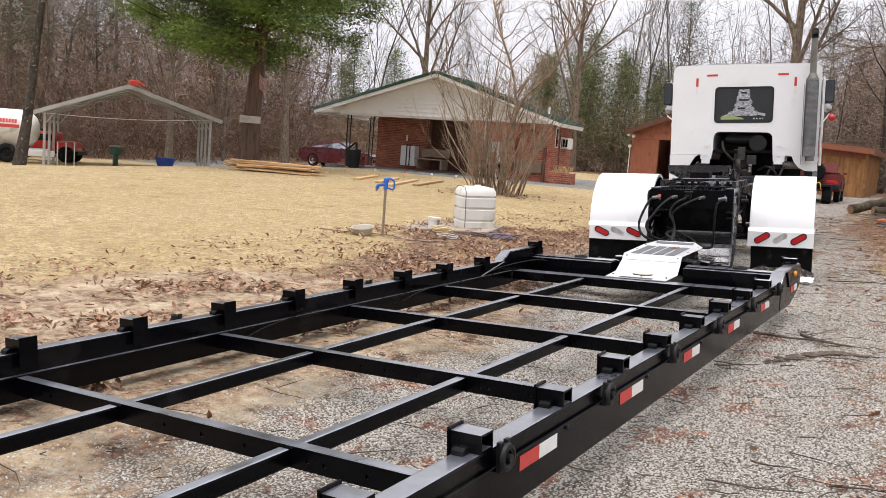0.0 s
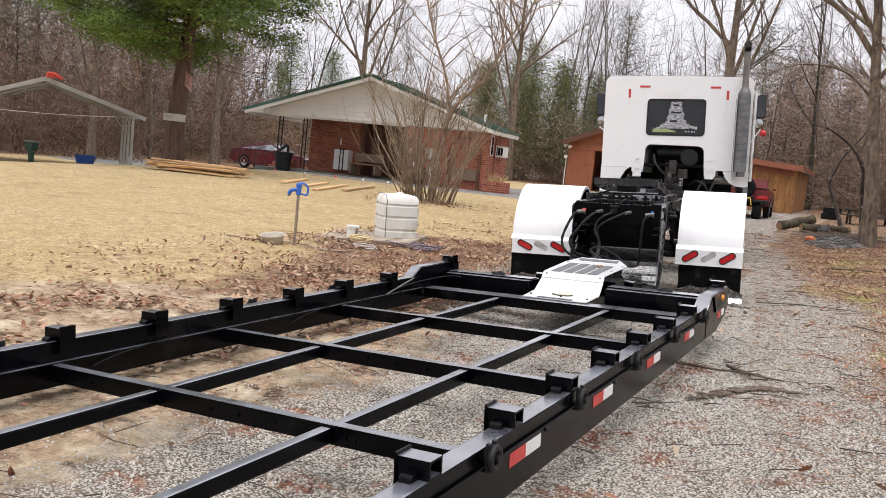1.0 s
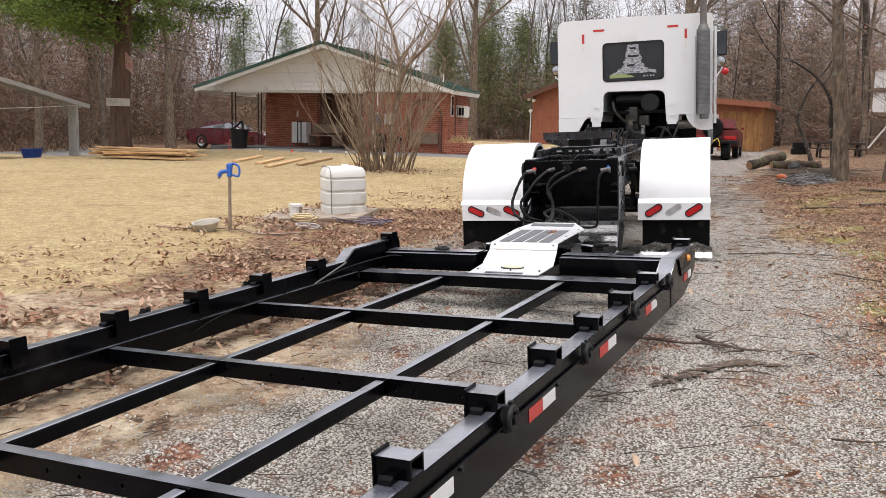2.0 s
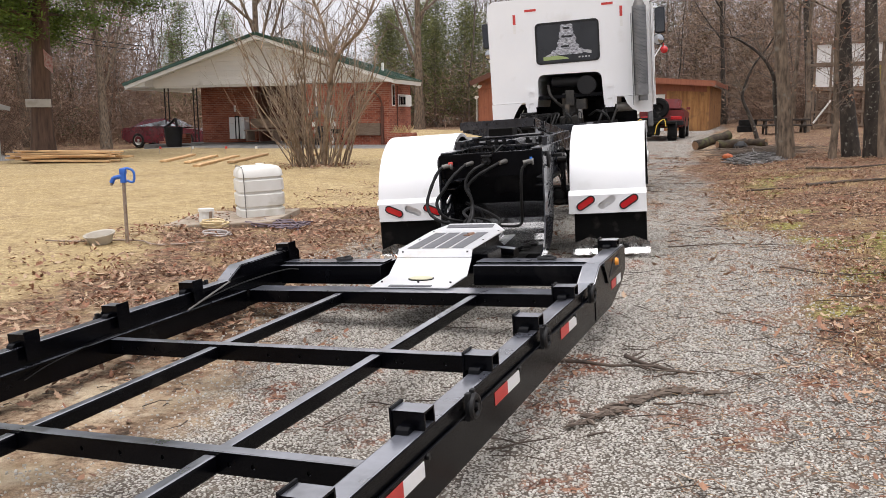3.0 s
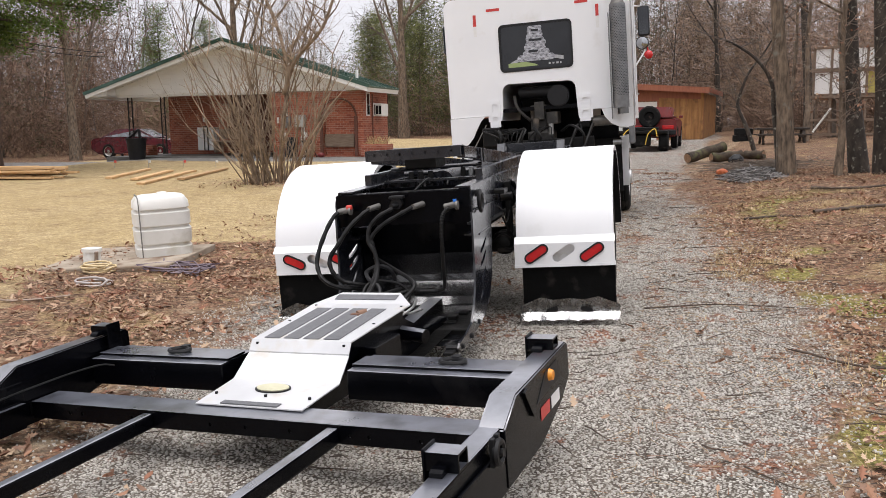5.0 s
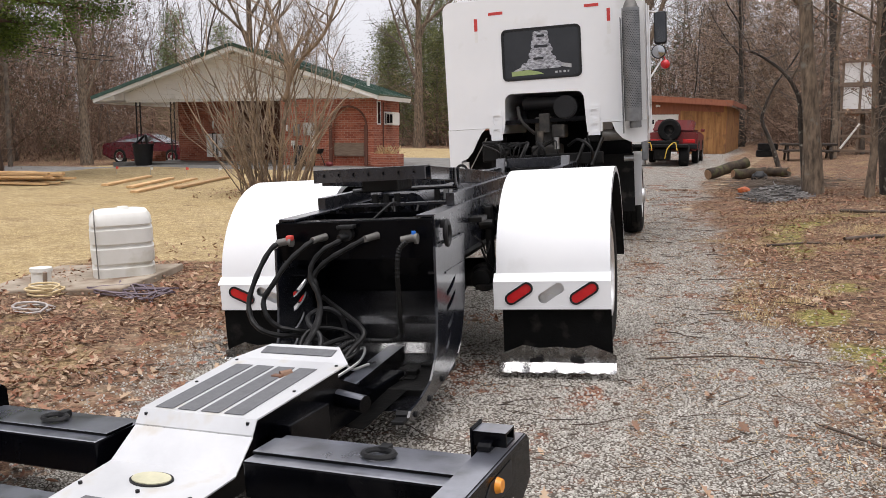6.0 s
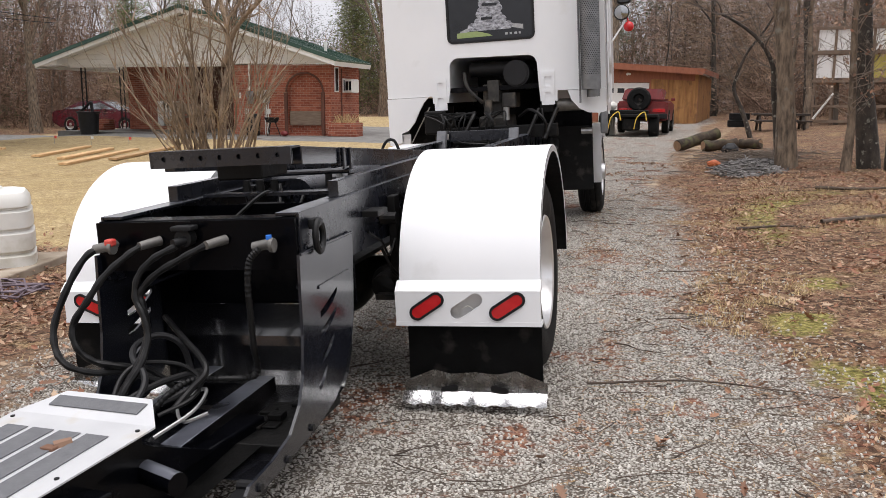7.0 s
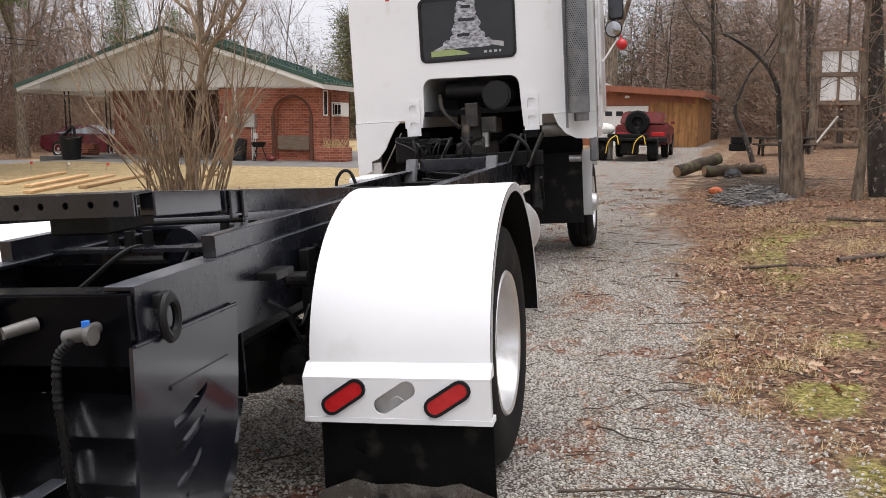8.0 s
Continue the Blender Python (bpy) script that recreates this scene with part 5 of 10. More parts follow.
    bmesh.ops.create_uvsphere(bm, u_segments=18, v_segments=10, radius=0.24, matrix=Matrix.Translation((0, 0.04, 0.515)))
    part("drive_axle", bm, GREASE, t, smooth=True)
    for s in (-1, 1):
        bm = nb()
        lathe(bm, [(0, 0.01), (0, 0.085), (0.03, 0.095), (0.07, 0.09), (0.085, 0.07), (0.16, 0.06), (0.17, 0.02), (0.17, 0.005)], 18, Matrix.Translation((s * 0.44, -0.32, 0.55)) @ Matrix.Rotation(radians(-90), 4, "Z"))
        part("brake_chamber", bm, GREASE, t, smooth=True)
        bm = nb()
        cyl(bm, (s * 0.58, 0.25, 0.62), (s * 0.58, 0.25, 0.95), 0.12, n=18)
        box(bm, s * 0.58 - 0.05, s * 0.58 + 0.05, -0.55, 0.5, 0.56, 0.62, 0.01)
        part("air_spring", bm, GREASE, t, smooth=True)
        bm = nb()
        box(bm, s * 0.49 - 0.02, s * 0.49 + 0.02, -0.42, -0.34, 0.56, 1.0, 0.005)
        cyl(bm, (s * 0.49, -0.30, 1.0), (s * 0.60, -0.06, 0.80), 0.012, n=8)
        cyl(bm, (s * 0.49, -0.36, 0.95), (s * 0.60, -0.20, 0.70), 0.012, n=8)
        box(bm, s * 0.45, s * 0.53, -0.75, -0.60, 0.94, 0.97, 0.006)
        cyl(bm, (s * 0.46, -0.50, 0.90), (s * 0.54, -0.50, 0.90), 0.03, n=12)
        box(bm, s * 0.455, s * 0.50, -0.30, -0.18, 0.80, 0.90, 0.01)
        box(bm, s * 0.42, s * 0.52, -0.55, -0.40, 0.50, 0.525)
        part("suspension_bracket", bm, GREASE, t)
        bm = nb()
        cyl(bm, (s * 0.44, -0.37, 0.515), (s * 0.93, -0.37, 0.50), 0.016, n=8)
        part("flap_hanger", bm, GREASE, t)
        bm = nb()
        pipe(bm, smoothed([(s * 0.47, -0.55, 0.76), (s * 0.50, -0.50, 0.65), (s * 0.52, -0.42, 0.60), (s * 0.50, -0.35, 0.66), (s * 0.48, -0.25, 0.85)]), 0.008, 6)
        pipe(bm, smoothed([(s * 0.46, -0.7, 0.86), (s * 0.49, -0.6, 0.80), (s * 0.49, -0.5, 0.72), (s * 0.50, -0.4, 0.80)]), 0.006, 6)
        part("air_line", bm, HOSE, t, smooth=True)
        # forward tanks and the front wheel strip
        bm = nb()
        lathe(bm, [(0.0, 0.005), (0.01, 0.18), (0.03, 0.24), (0.05, 0.26), (1.12, 0.26), (1.14, 0.24), (1.165, 0.005)], 24, Matrix.Translation((0.04 + s * 0.62, 2.15, 0.60)) @ Matrix.Rotation(radians(90), 4, "Z"))
        part("fuel_tank", bm, ALU, t, "round fuel tank", True)
        bm = nb()
        arc = [(6.28 + 0.58 * math.cos(radians(a)), 0.52 + 0.58 * math.sin(radians(a))) for a in range(40, 171, 10)] + [(5.70, 0.42)]
        rows = [[bm.verts.new((s * x, y, z)) for x in (1.03, 1.16)] for y, z in arc]
        for a, b in zip(rows, rows[1:]):
            bm.faces.new((a[0], a[1], b[1], b[0]))
        bmesh.ops.solidify(bm, geom=list(bm.faces), thickness=0.006)
        part("front_fender", bm, WHITE, t, "narrow white front fender strip", True)
    for s in (-1, 1):
        bm = nb()
        box(bm, 0.04 + s * 0.80 - 0.24, 0.04 + s * 0.80 + 0.24, 5.50, 5.515, 0.36, 1.10, 0.003)
        part("front_mud_flap", bm, RUBBER, t, "black rubber flap behind the front wheel")
        bm = nb()
        box(bm, 0.04 + s * 0.43 - 0.045, 0.04 + s * 0.43 + 0.045, 5.55, 7.0, 0.58, 0.68, 0.01)
        part("leaf_spring", bm, GREASE, t)
        bm = nb()
        cyl(bm, (0.04 + s * 0.60, 5.05, 0.55), (0.04 + s * 0.60, 5.35, 0.95), 0.07, n=14)
        pipe(bm, smoothed([(0.04 + s * 0.70, 4.80, 0.90), (0.04 + s * 0.66, 5.2, 0.62), (0.04 + s * 0.55, 5.6, 0.50), (0.04 + s * 0.62, 5.9, 0.52)]), 0.016, 7)
        part("steering_linkage", bm, GREASE, t, smooth=True)
    bm = nb()
    box(bm, -0.86, 0.86, 6.22, 6.34, 0.40, 0.53, 0.02)
    part("front_axle", bm, GREASE, t)
    # middle ground of the chassis
    for x in (-0.335, 0.405):
        bm = nb()
        prism(bm, [(3.90, 0.92), (3.98, 0.92), (4.10, 1.16), (4.02, 1.16)], x - 0.045, x + 0.045)
        part("catwalk_leg", bm, GRIP, t, "grey painted flat bar")
    bm = nb()
    box(bm, -0.285, 0.355, 4.12, 4.2, 1.04, 1.15, 0.006)
    part("catwalk_beam", bm, BLACK_TOP, t)
    bm = nb()
    box(bm, -0.28, 0.35, 4.25, 4.6, 0.85, 1.04, 0.02)
    part("gearbox_cover", bm, GREASE, t)
    for pts in ([(-0.28, 4.2, 1.08), (-0.12, 4.05, 1.03), (0.1, 4.02, 1.01), (0.3, 4.1, 0.95)], [(0.3, 4.2, 1.10), (0.2, 4.05, 1.0), (0.0, 4.0, 0.96), (-0.25, 4.05, 0.98)], [(-0.2, 4.15, 1.0), (-0.22, 4.0, 0.95), (-0.05, 3.98, 0.92), (0.15, 4.0, 0.94)], [(0.1, 4.2, 1.06), (0.14, 4.06, 0.98), (0.12, 4.02, 0.88)]):
        bm = nb()
        pipe(bm, smoothed(pts), 0.009, 6)
        part("air_line", bm, HOSE, t, smooth=True)
    bm = nb()
    box(bm, -0.72, -0.42, 3.4, 3.9, 0.98, 1.05, 0.01)
    part("white_step_box", bm, WHITE, t)
    bm = nb()
    pipe(bm, smoothed([(-0.485, 2.5, 1.0), (-0.48, 2.5, 1.09), (-0.43, 2.5, 1.155), (-0.37, 2.5, 1.145), (-0.325, 2.5, 1.04)]), 0.013, 8)
    part("loop_hose", bm, HOSE, t, smooth=True)
    # ---- cab ----
    cb = part("cab", cab_shell(), WHITE, t, "white cab with a rear window and engine notch", True)
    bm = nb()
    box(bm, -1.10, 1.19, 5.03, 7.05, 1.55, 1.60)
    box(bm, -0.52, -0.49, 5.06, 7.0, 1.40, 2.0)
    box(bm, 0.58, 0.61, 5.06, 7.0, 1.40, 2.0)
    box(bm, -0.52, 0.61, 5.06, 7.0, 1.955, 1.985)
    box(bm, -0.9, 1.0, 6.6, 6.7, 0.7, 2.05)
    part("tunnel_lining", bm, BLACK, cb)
    # window
    bm = nb()
    sheet(bm, rounded(-0.452, 0.525, 2.078, 2.705, 0.065), [rounded(-0.425, 0.498, 2.105, 2.678, 0.045)], 0.026, Matrix.Translation((0, 4.992, 0)) @ XZ)
    w = part("rear_window", bm, PLASTIC, cb, "black rubber window seal")
    bm = nb()
    sheet(bm, rounded(-0.430, 0.503, 2.10, 2.683, 0.05), [], 0.006, Matrix.Translation((0, 5.004, 0)) @ XZ)
    part("window_glass", bm, GLASS_DARK, w, "dark window covered by a printed flag")
    # the flag's print: a mound of rounded pale coils, a green strip, small bars
    coils = [(0.035, 2.245, 0.50, 0.085, 0), (0.04, 2.305, 0.36, 0.085, 4), (0.03, 2.365, 0.30, 0.085, -6), (0.04, 2.425, 0.28, 0.08, 5), (0.035, 2.480, 0.25, 0.08, -5), (0.03, 2.535, 0.22, 0.075, 6), (0.03, 2.585, 0.20, 0.07, 0), (0.035, 2.630, 0.19, 0.06, 0)]
    for k, (x, z, ww, h, a) in enumerate(coils):
        bm = nb()
        sheet(bm, oval(x, z, ww, h, a, 6), [], 0.0006, Matrix.Translation((0, 5.0030 - 0.0003 * k, 0)) @ XZ)
        part("flag_shape", bm, FLAG_PALE, w)
    for x, z, ww in ((0.035, 2.60, 0.10), (0.035, 2.475, 0.17), (0.0, 2.33, 0.13)):
        bm = nb()
        sheet(bm, oval(x, z, ww, 0.030, 0, 6), [], 0.0004, Matrix.Translation((0, 5.0002, 0)) @ XZ)
        part("flag_gap", bm, GLASS_DARK, w)
    for x0_, z0_, x1_, z1_ in ((-0.33, 2.17, -0.15, 2.235), (0.20, 2.235, 0.40, 2.21)):
        bm = nb()
        sheet(bm, [(x0_, z0_), (x1_, z1_ - 0.02), (x1_, z1_ + 0.03), (x0_ + 0.03, z0_ + 0.035)], [], 0.0006, Matrix.Translation((0, 5.0033, 0)) @ XZ)
        part("flag_shape", bm, FLAG_LIGHT, w)
    bm = nb()
    sheet(bm, [(-0.34, 2.135), (0.06, 2.14), (0.02, 2.165), (-0.12, 2.20), (-0.34, 2.19)], [], 0.0006, Matrix.Translation((0, 5.0031, 0)) @ XZ)
    part("flag_strip", bm, FLAG_GREEN, w)
    for k, ww in enumerate((0.03, 0.025, 0.03, 0.02)):
        bm = nb()
        sheet(bm, [(0.20 + 0.05 * k, 2.142), (0.20 + 0.05 * k + ww, 2.142), (0.20 + 0.05 * k + ww, 2.165), (0.20 + 0.05 * k, 2.165)], [], 0.0006, Matrix.Translation((0, 5.0031, 0)) @ XZ)
        part("unreadable_bar", bm, FLAG_LIGHT, w)
    # corner tape
    for x0_, x1_, z0_, z1_, mt in ((-0.60, -0.42, 2.895, 2.93, RED_TAPE), (-0.785, -0.745, 2.72, 2.87, RED_TAPE), (-0.785, -0.745, 2.585, 2.718, WHITE_TAPE), (0.575, 0.745, 2.885, 2.92, RED_TAPE), (0.84, 0.88, 2.70, 2.85, RED_TAPE), (0.84, 0.88, 2.55, 2.698, WHITE_TAPE)):
        bm = nb()
        box(bm, x0_, x1_, 4.996, 4.9985, z0_, z1_)
        part("reflective_strip", bm, mt, cb, "red reflective strip" if mt is RED_TAPE else "white reflective strip")
    # hinge plates beside the notch
    for x in (-0.635, 0.575):
        bm = nb()
        sheet(bm, [(x, 1.36), (x + 0.145, 1.36), (x + 0.145, 1.72), (x, 1.72)], [rounded(x + 0.035, x + 0.11, 1.40, 1.50, 0.02), rounded(x + 0.035, x + 0.11, 1.56, 1.67, 0.02)], 0.012, Matrix.Translation((0, 4.986, 0)) @ XZ)
        box(bm, x + 0.005, x + 0.14, 4.9985, 5.004, 1.37, 1.71)
        part("latch_plate", bm, WHITE, cb)
    # engine in the notch
    bm = nb()
    cyl(bm, (-0.25, 5.25, 1.80), (0.30, 5.22, 1.79), 0.085, n=20)
    cyl(bm, (0.30, 5.35, 1.72), (0.30, 5.02, 1.72), 0.145, n=24)
    cyl(bm, (0.30, 5.02, 1.72), (0.30, 4.995, 1.72), 0.125, n=24)
    eng = part("air_cleaner", bm, PLASTIC, t, "black plastic air cleaner drum", True)
    bm = nb()
    box(bm, -0.10, 0.12, 5.10, 5.6, 1.25, 1.62, 0.02)
    box(bm, -0.14, 0.18, 5.00, 5.7, 0.95, 1.27, 0.03)
    box(bm, -0.03, 0.10, 5.02, 5.12, 1.42, 1.66, 0.01)
    box(bm, 0.12, 0.28, 5.05, 5.4, 1.35, 1.52, 0.02)
    cyl(bm, (0.0, 4.9, 1.22), (0.0, 4.9, 1.45), 0.04, n=12)
    pipe(bm, smoothed([(-0.30, 5.1, 1.76), (-0.27, 5.05, 1.62), (-0.18, 5.05, 1.50), (-0.10, 5.1, 1.42)]), 0.022, 8)
    part("engine", bm, shade("dusty_engine_metal", (0.018, 0.017, 0.016), (0.05, 0.046, 0.04), 0.65, 0.2, 14, 0.5, 40, (0.16, 0.13, 0.10), 0.2, 6), t, "dusty dark engine block")
    rnd = random.Random(11)
    for k in range(16):
        x, y = rnd.uniform(-0.55, 0.65), rnd.uniform(4.5, 5.0)
        bm = nb()
        pipe(bm, smoothed([(x, y, 1.0), (x + rnd.uniform(-0.1, 0.1), y - 0.1, 1.2), (x + rnd.uniform(-0.2, 0.2), y, 1.32), (x + rnd.uniform(-0.3, 0.3), y + 0.2, 1.25)]), rnd.choice((0.009, 0.012, 0.018)), 6)
        part("coolant_hose", bm, HOSE, t, smooth=True)
    for x in (-0.50, -0.30, 0.42, 0.62):
        bm = nb()
        cyl(bm, (x, 4.75, 1.0), (x + 0.12, 5.0, 1.32), 0.022, n=8)
        part("brace_rod", bm, GREASE, t, smooth=True)
    for nm, q, bv in (("rear_cab_beam", (-0.62, 0.75, 4.86, 4.98, 1.02, 1.16), 0.01), ("cab_bracket", (-0.72, -0.50, 4.8, 4.95, 1.10, 1.36), 0.02), ("cab_bracket", (0.55, 0.70, 5.02, 5.2, 1.28, 1.37), 0.01)):
        bm = nb()
        box(bm, *q, bv)
        part(nm, bm, GREASE, t)
    for p, q, r in (((0.20, 4.86, 1.22), (0.20, 4.86, 1.36), 0.035), ((-0.42, 4.74, 1.02), (-0.42, 4.74, 1.10), 0.05), ((0.98, 5.2, 1.05), (1.10, 5.2, 1.05), 0.035)):
        bm = nb()
        cyl(bm, p, q, r, n=12)
        part("fitting", bm, STEEL, t, smooth=True)
    bm = nb()
    cyl(bm, (0.72, 5.12, 1.35), (1.04, 5.18, 1.35), 0.07, n=18)
    part("exhaust_elbow", bm, DULLSTEEL, t, smooth=True)
    bm = nb()
    box(bm, -1.15, -0.58, 5.66, 5.69, 0.70, 1.50, 0.006)
    part("wheel_arch", bm, GREASE, t)
    # lower cab corners with curved cut-outs
    bm = nb()
    arc = [(-1.19, 1.515), (-0.70, 1.515), (-0.76, 1.46), (-0.82, 1.36), (-0.88, 1.24), (-0.96, 1.15), (-1.04, 1.12), (-1.04, 1.02), (-1.15, 0.98), (-1.19, 0.99)]
    sheet(bm, arc, [], 0.02, Matrix.Translation((0, 4.985, 0)) @ XZ)
    box(bm, -1.19, -1.17, 5.006, 5.9, 1.0, 1.51)
    part("cab_corner_skirt", bm, WHITE, t, smooth=False)
    bm = nb()
    box(bm, -1.10, -0.95, 5.02, 5.05, 0.92, 1.11, 0.004)
    part("step_plate", bm, ALU, t)
    bm = nb()
    arc = [(1.275, 1.505), (0.86, 1.505), (0.90, 1.40), (0.98, 1.305), (1.08, 1.255), (1.20, 1.245), (1.275, 1.26)]
    sheet(bm, arc, [], 0.02, Matrix.Translation((0, 4.985, 0)) @ XZ)
    box(bm, 1.255, 1.275, 5.006, 5.9, 1.25, 1.505)
    part("cab_corner_skirt", bm, WHITE, t)
    bm = nb()
    cyl(bm, (-0.68, 4.92, 1.40), (-0.98, 5.05, 0.95), 0.008, n=6)
    part("stay_rod", bm, STEEL, t)
    bm = nb()
    box(bm, 1.20, 1.28, 5.0, 5.1, 1.02, 1.33, 0.02)
    part("step_bracket", bm, GALV, t)
    # exhaust stack
    sx, sy = 1.127, 4.80
    bm = nb()
    cyl(bm, (sx, sy, 1.50), (sx, sy, 2.80), 0.102, n=28)
    st = part("muffler_shield", bm, GALV, t, "perforated steel muffler shield", True)
    bm = nb()
    for r in range(58):
        for c in range(14):
            a = radians(-165 + 150 * c / 13 + (5.8 if r % 2 else 0))
            z = 1.66 + r * 0.0192
            m = Matrix.Translation((sx + 0.1035 * math.cos(a), sy + 0.1035 * math.sin(a), z)) @ Matrix.Rotation(a, 4, "Z")
            vs = [bm.verts.new(m @ Vector((0, 0.0048 * math.cos(q), 0.0048 * math.sin(q)))) for q in (0.5, 1.55, 2.6, 3.65, 4.7, 5.75)]
            bm.faces.new(vs)
    part("punched_sheet", bm, IRON, st, "rows of dark punched holes")
    bm = nb()
    cyl(bm, (sx, sy, 2.80), (sx, sy, 2.88), 0.09, 0.06, 24)
    pipe(bm, [(sx, sy, 2.84), (sx, sy, 3.20), (sx, sy, 3.47)], 0.052, 18)
    part("stack_pipe", bm, DULLSTEEL, st, "dull grey exhaust pipe", True)
    bm = nb()
    pipe(bm, smoothed([(sx, sy, 3.465), (sx, sy - 0.005, 3.51), (sx, sy - 0.035, 3.555), (sx, sy - 0.08, 3.575)]), 0.055, 18)
    part("stack_tip", bm, GREASE, st, "sooty black turned tip", True)
    bm = nb()
    cyl(bm, (sx + 0.02, sy + 0.03, 1.42), (sx + 0.02, sy + 0.03, 1.51), 0.07, n=18)
    box(bm, sx - 0.125, sx - 0.118, sy - 0.03, sy + 0.16, 1.36, 2.70)
    part("stack_base", bm, GALV, st)
    bm = nb()
    cyl(bm, (sx + 0.17, sy + 0.15, 1.35), (sx + 0.17, sy + 0.15, 2.85), 0.014, n=8)
    cyl(bm, (sx + 0.19, sy + 0.3, 1.35), (sx + 0.19, sy + 0.3, 2.85), 0.014, n=8)
    part("grab_rail", bm, ALU, t)
    # mirrors
    for s in (-1, 1):
        x = 0.04 + (1.385 if s > 0 else -1.55)
        bm = nb()
        box(bm, x - 0.085, x + 0.085, 6.55, 6.66, 2.52, 2.95, 0.03)
        mi = part("side_mirror", bm, PLASTIC, t, "black mirror housing", True)
        bm = nb()
        sheet(bm, rounded(x - 0.07, x + 0.07, 2.54, 2.93, 0.03), [], 0.004, Matrix.Translation((0, 6.543, 0)) @ XZ)
        part("mirror_glass", bm, DARK_MIRROR, mi)
        bm = nb()
        lathe(bm, [(0, 0.005), (0.0, 0.092), (0.02, 0.098), (0.06, 0.07), (0.075, 0.005)], 20, Matrix.Translation((x - s * 0.03, 6.56, 2.42)) @ Matrix.Rotation(radians(90), 4, "Z"))
        ro = part("round_mirror", bm, PLASTIC, mi, "round convex mirror", True)
        bm = nb()
        lathe(bm, [(0, 0.005), (0.002, 0.05), (0.008, 0.084)], 20, Matrix.Translation((x - s * 0.03, 6.548, 2.42)) @ Matrix.Rotation(radians(90), 4, "Z"))
        part("convex_glass", bm, BRIGHT_MIRROR, ro, smooth=True)
        for p, q in (((x, 6.6, 2.93), (0.04 + s * 1.22, 6.5, 2.96)), ((x, 6.6, 2.30), (0.04 + s * 1.22, 6.5, 2.05)), ((x, 6.62, 2.28), (x, 6.62, 2.95))):
            bm = nb()
            cyl(bm, p, q, 0.012, n=8)
            part("mirror_arm", bm, ALU, mi)
    bm = nb()
    bmesh.ops.create_uvsphere(bm, u_segments=16, v_segments=10, radius=0.064, matrix=Matrix.Translation((1.478, 6.6, 2.247)))
    cyl(bm, (1.478, 6.6, 2.29), (1.46, 6.6, 2.36), 0.01, n=6)
    part("red_marker_lamp", bm, RED_LENS, t, "round red marker lamp below the mirror", True)
    bm = nb()
    cyl(bm, (-1.23, 5.6, 2.02), (-1.23, 5.6, 2.12), 0.05, n=12)
    part("work_lamp", bm, PVC, t, smooth=True)


def cab_shell():
    """The cab's outline, seen from behind, with the tunnel notch, extruded forward."""
    bm = nb()

    def arcp(cx, cz, r, a0, a1, n=6):
        return [(cx + r * math.cos(radians(a0 + (a1 - a0) * i / n)), cz + r * math.sin(radians(a0 + (a1 - a0) * i / n))) for i in range(n + 1)]

    out = [(-1.185, 1.52), (-0.66, 1.52), (-0.655, 1.44), (-0.475, 1.44), (-0.45, 1.60)]
    out += arcp(-0.345, 1.825, 0.10, 180, 90, 5)
    out += arcp(0.435, 1.81, 0.10, 90, 0, 5)
    out += [(0.55, 1.55), (0.562, 1.40), (0.745, 1.40), (0.75, 1.51), (1.27, 1.51)]
    out += arcp(1.16, 2.965, 0.11, 0, 90, 6)
    out += [(0.05, 3.095)]
    out += arcp(-1.065, 2.975, 0.12, 90, 180, 6)
    hole = rounded(-0.43, 0.503, 2.10, 2.683, 0.05)
    sheet(bm, out, [hole], 0.045, Matrix.Translation((0, 4.9995, 0)) @ XZ)
    f0 = [bm.verts.new((x, 5.0455, z)) for x, z in out]
    f1 = [bm.verts.new((x, 6.95, z - (0.10 if z > 2.5 else 0))) for x, z in out]
    f2 = [bm.verts.new((x * 0.97, 7.10, z - (0.25 if z > 2.5 else 0))) for x, z in out]
    n = len(out)
    for a, b in ((f0, f1), (f1, f2)):
        for i in range(n):
            bm.faces.new((a[i], a[(i + 1) % n], b[(i + 1) % n], b[i]))
    bm.faces.new(f2[::-1])
    return bm


build_truck()


# ---- the house and its yard ----
def brick_uv(ob):
    """Lays the brick pattern along each wall at real size."""
    me = ob.data
    uv = me.uv_layers.new(name="uv")
    for p in me.polygons:
        flat = abs(p.normal.z) > 0.7
        sidey = abs(p.normal.x) > abs(p.normal.y)
        for li in p.loop_indices:
            c = me.vertices[me.loops[li].vertex_index].co
            uv.data[li].uv = (c.x, c.y) if flat else ((c.y, c.z) if sidey else (c.x, c.z))
    return ob


def arch(x0, x1, z0, zs, ztop, n=14):
    """Outline of an arched opening."""
    cx, r = (x0 + x1) / 2, (x1 - x0) / 2
    return [(x0, z0), (x1, z0)] + [(cx + r * math.cos(math.pi * i / n), zs + (ztop - zs) * math.sin(math.pi * i / n)) for i in range(n + 1)]


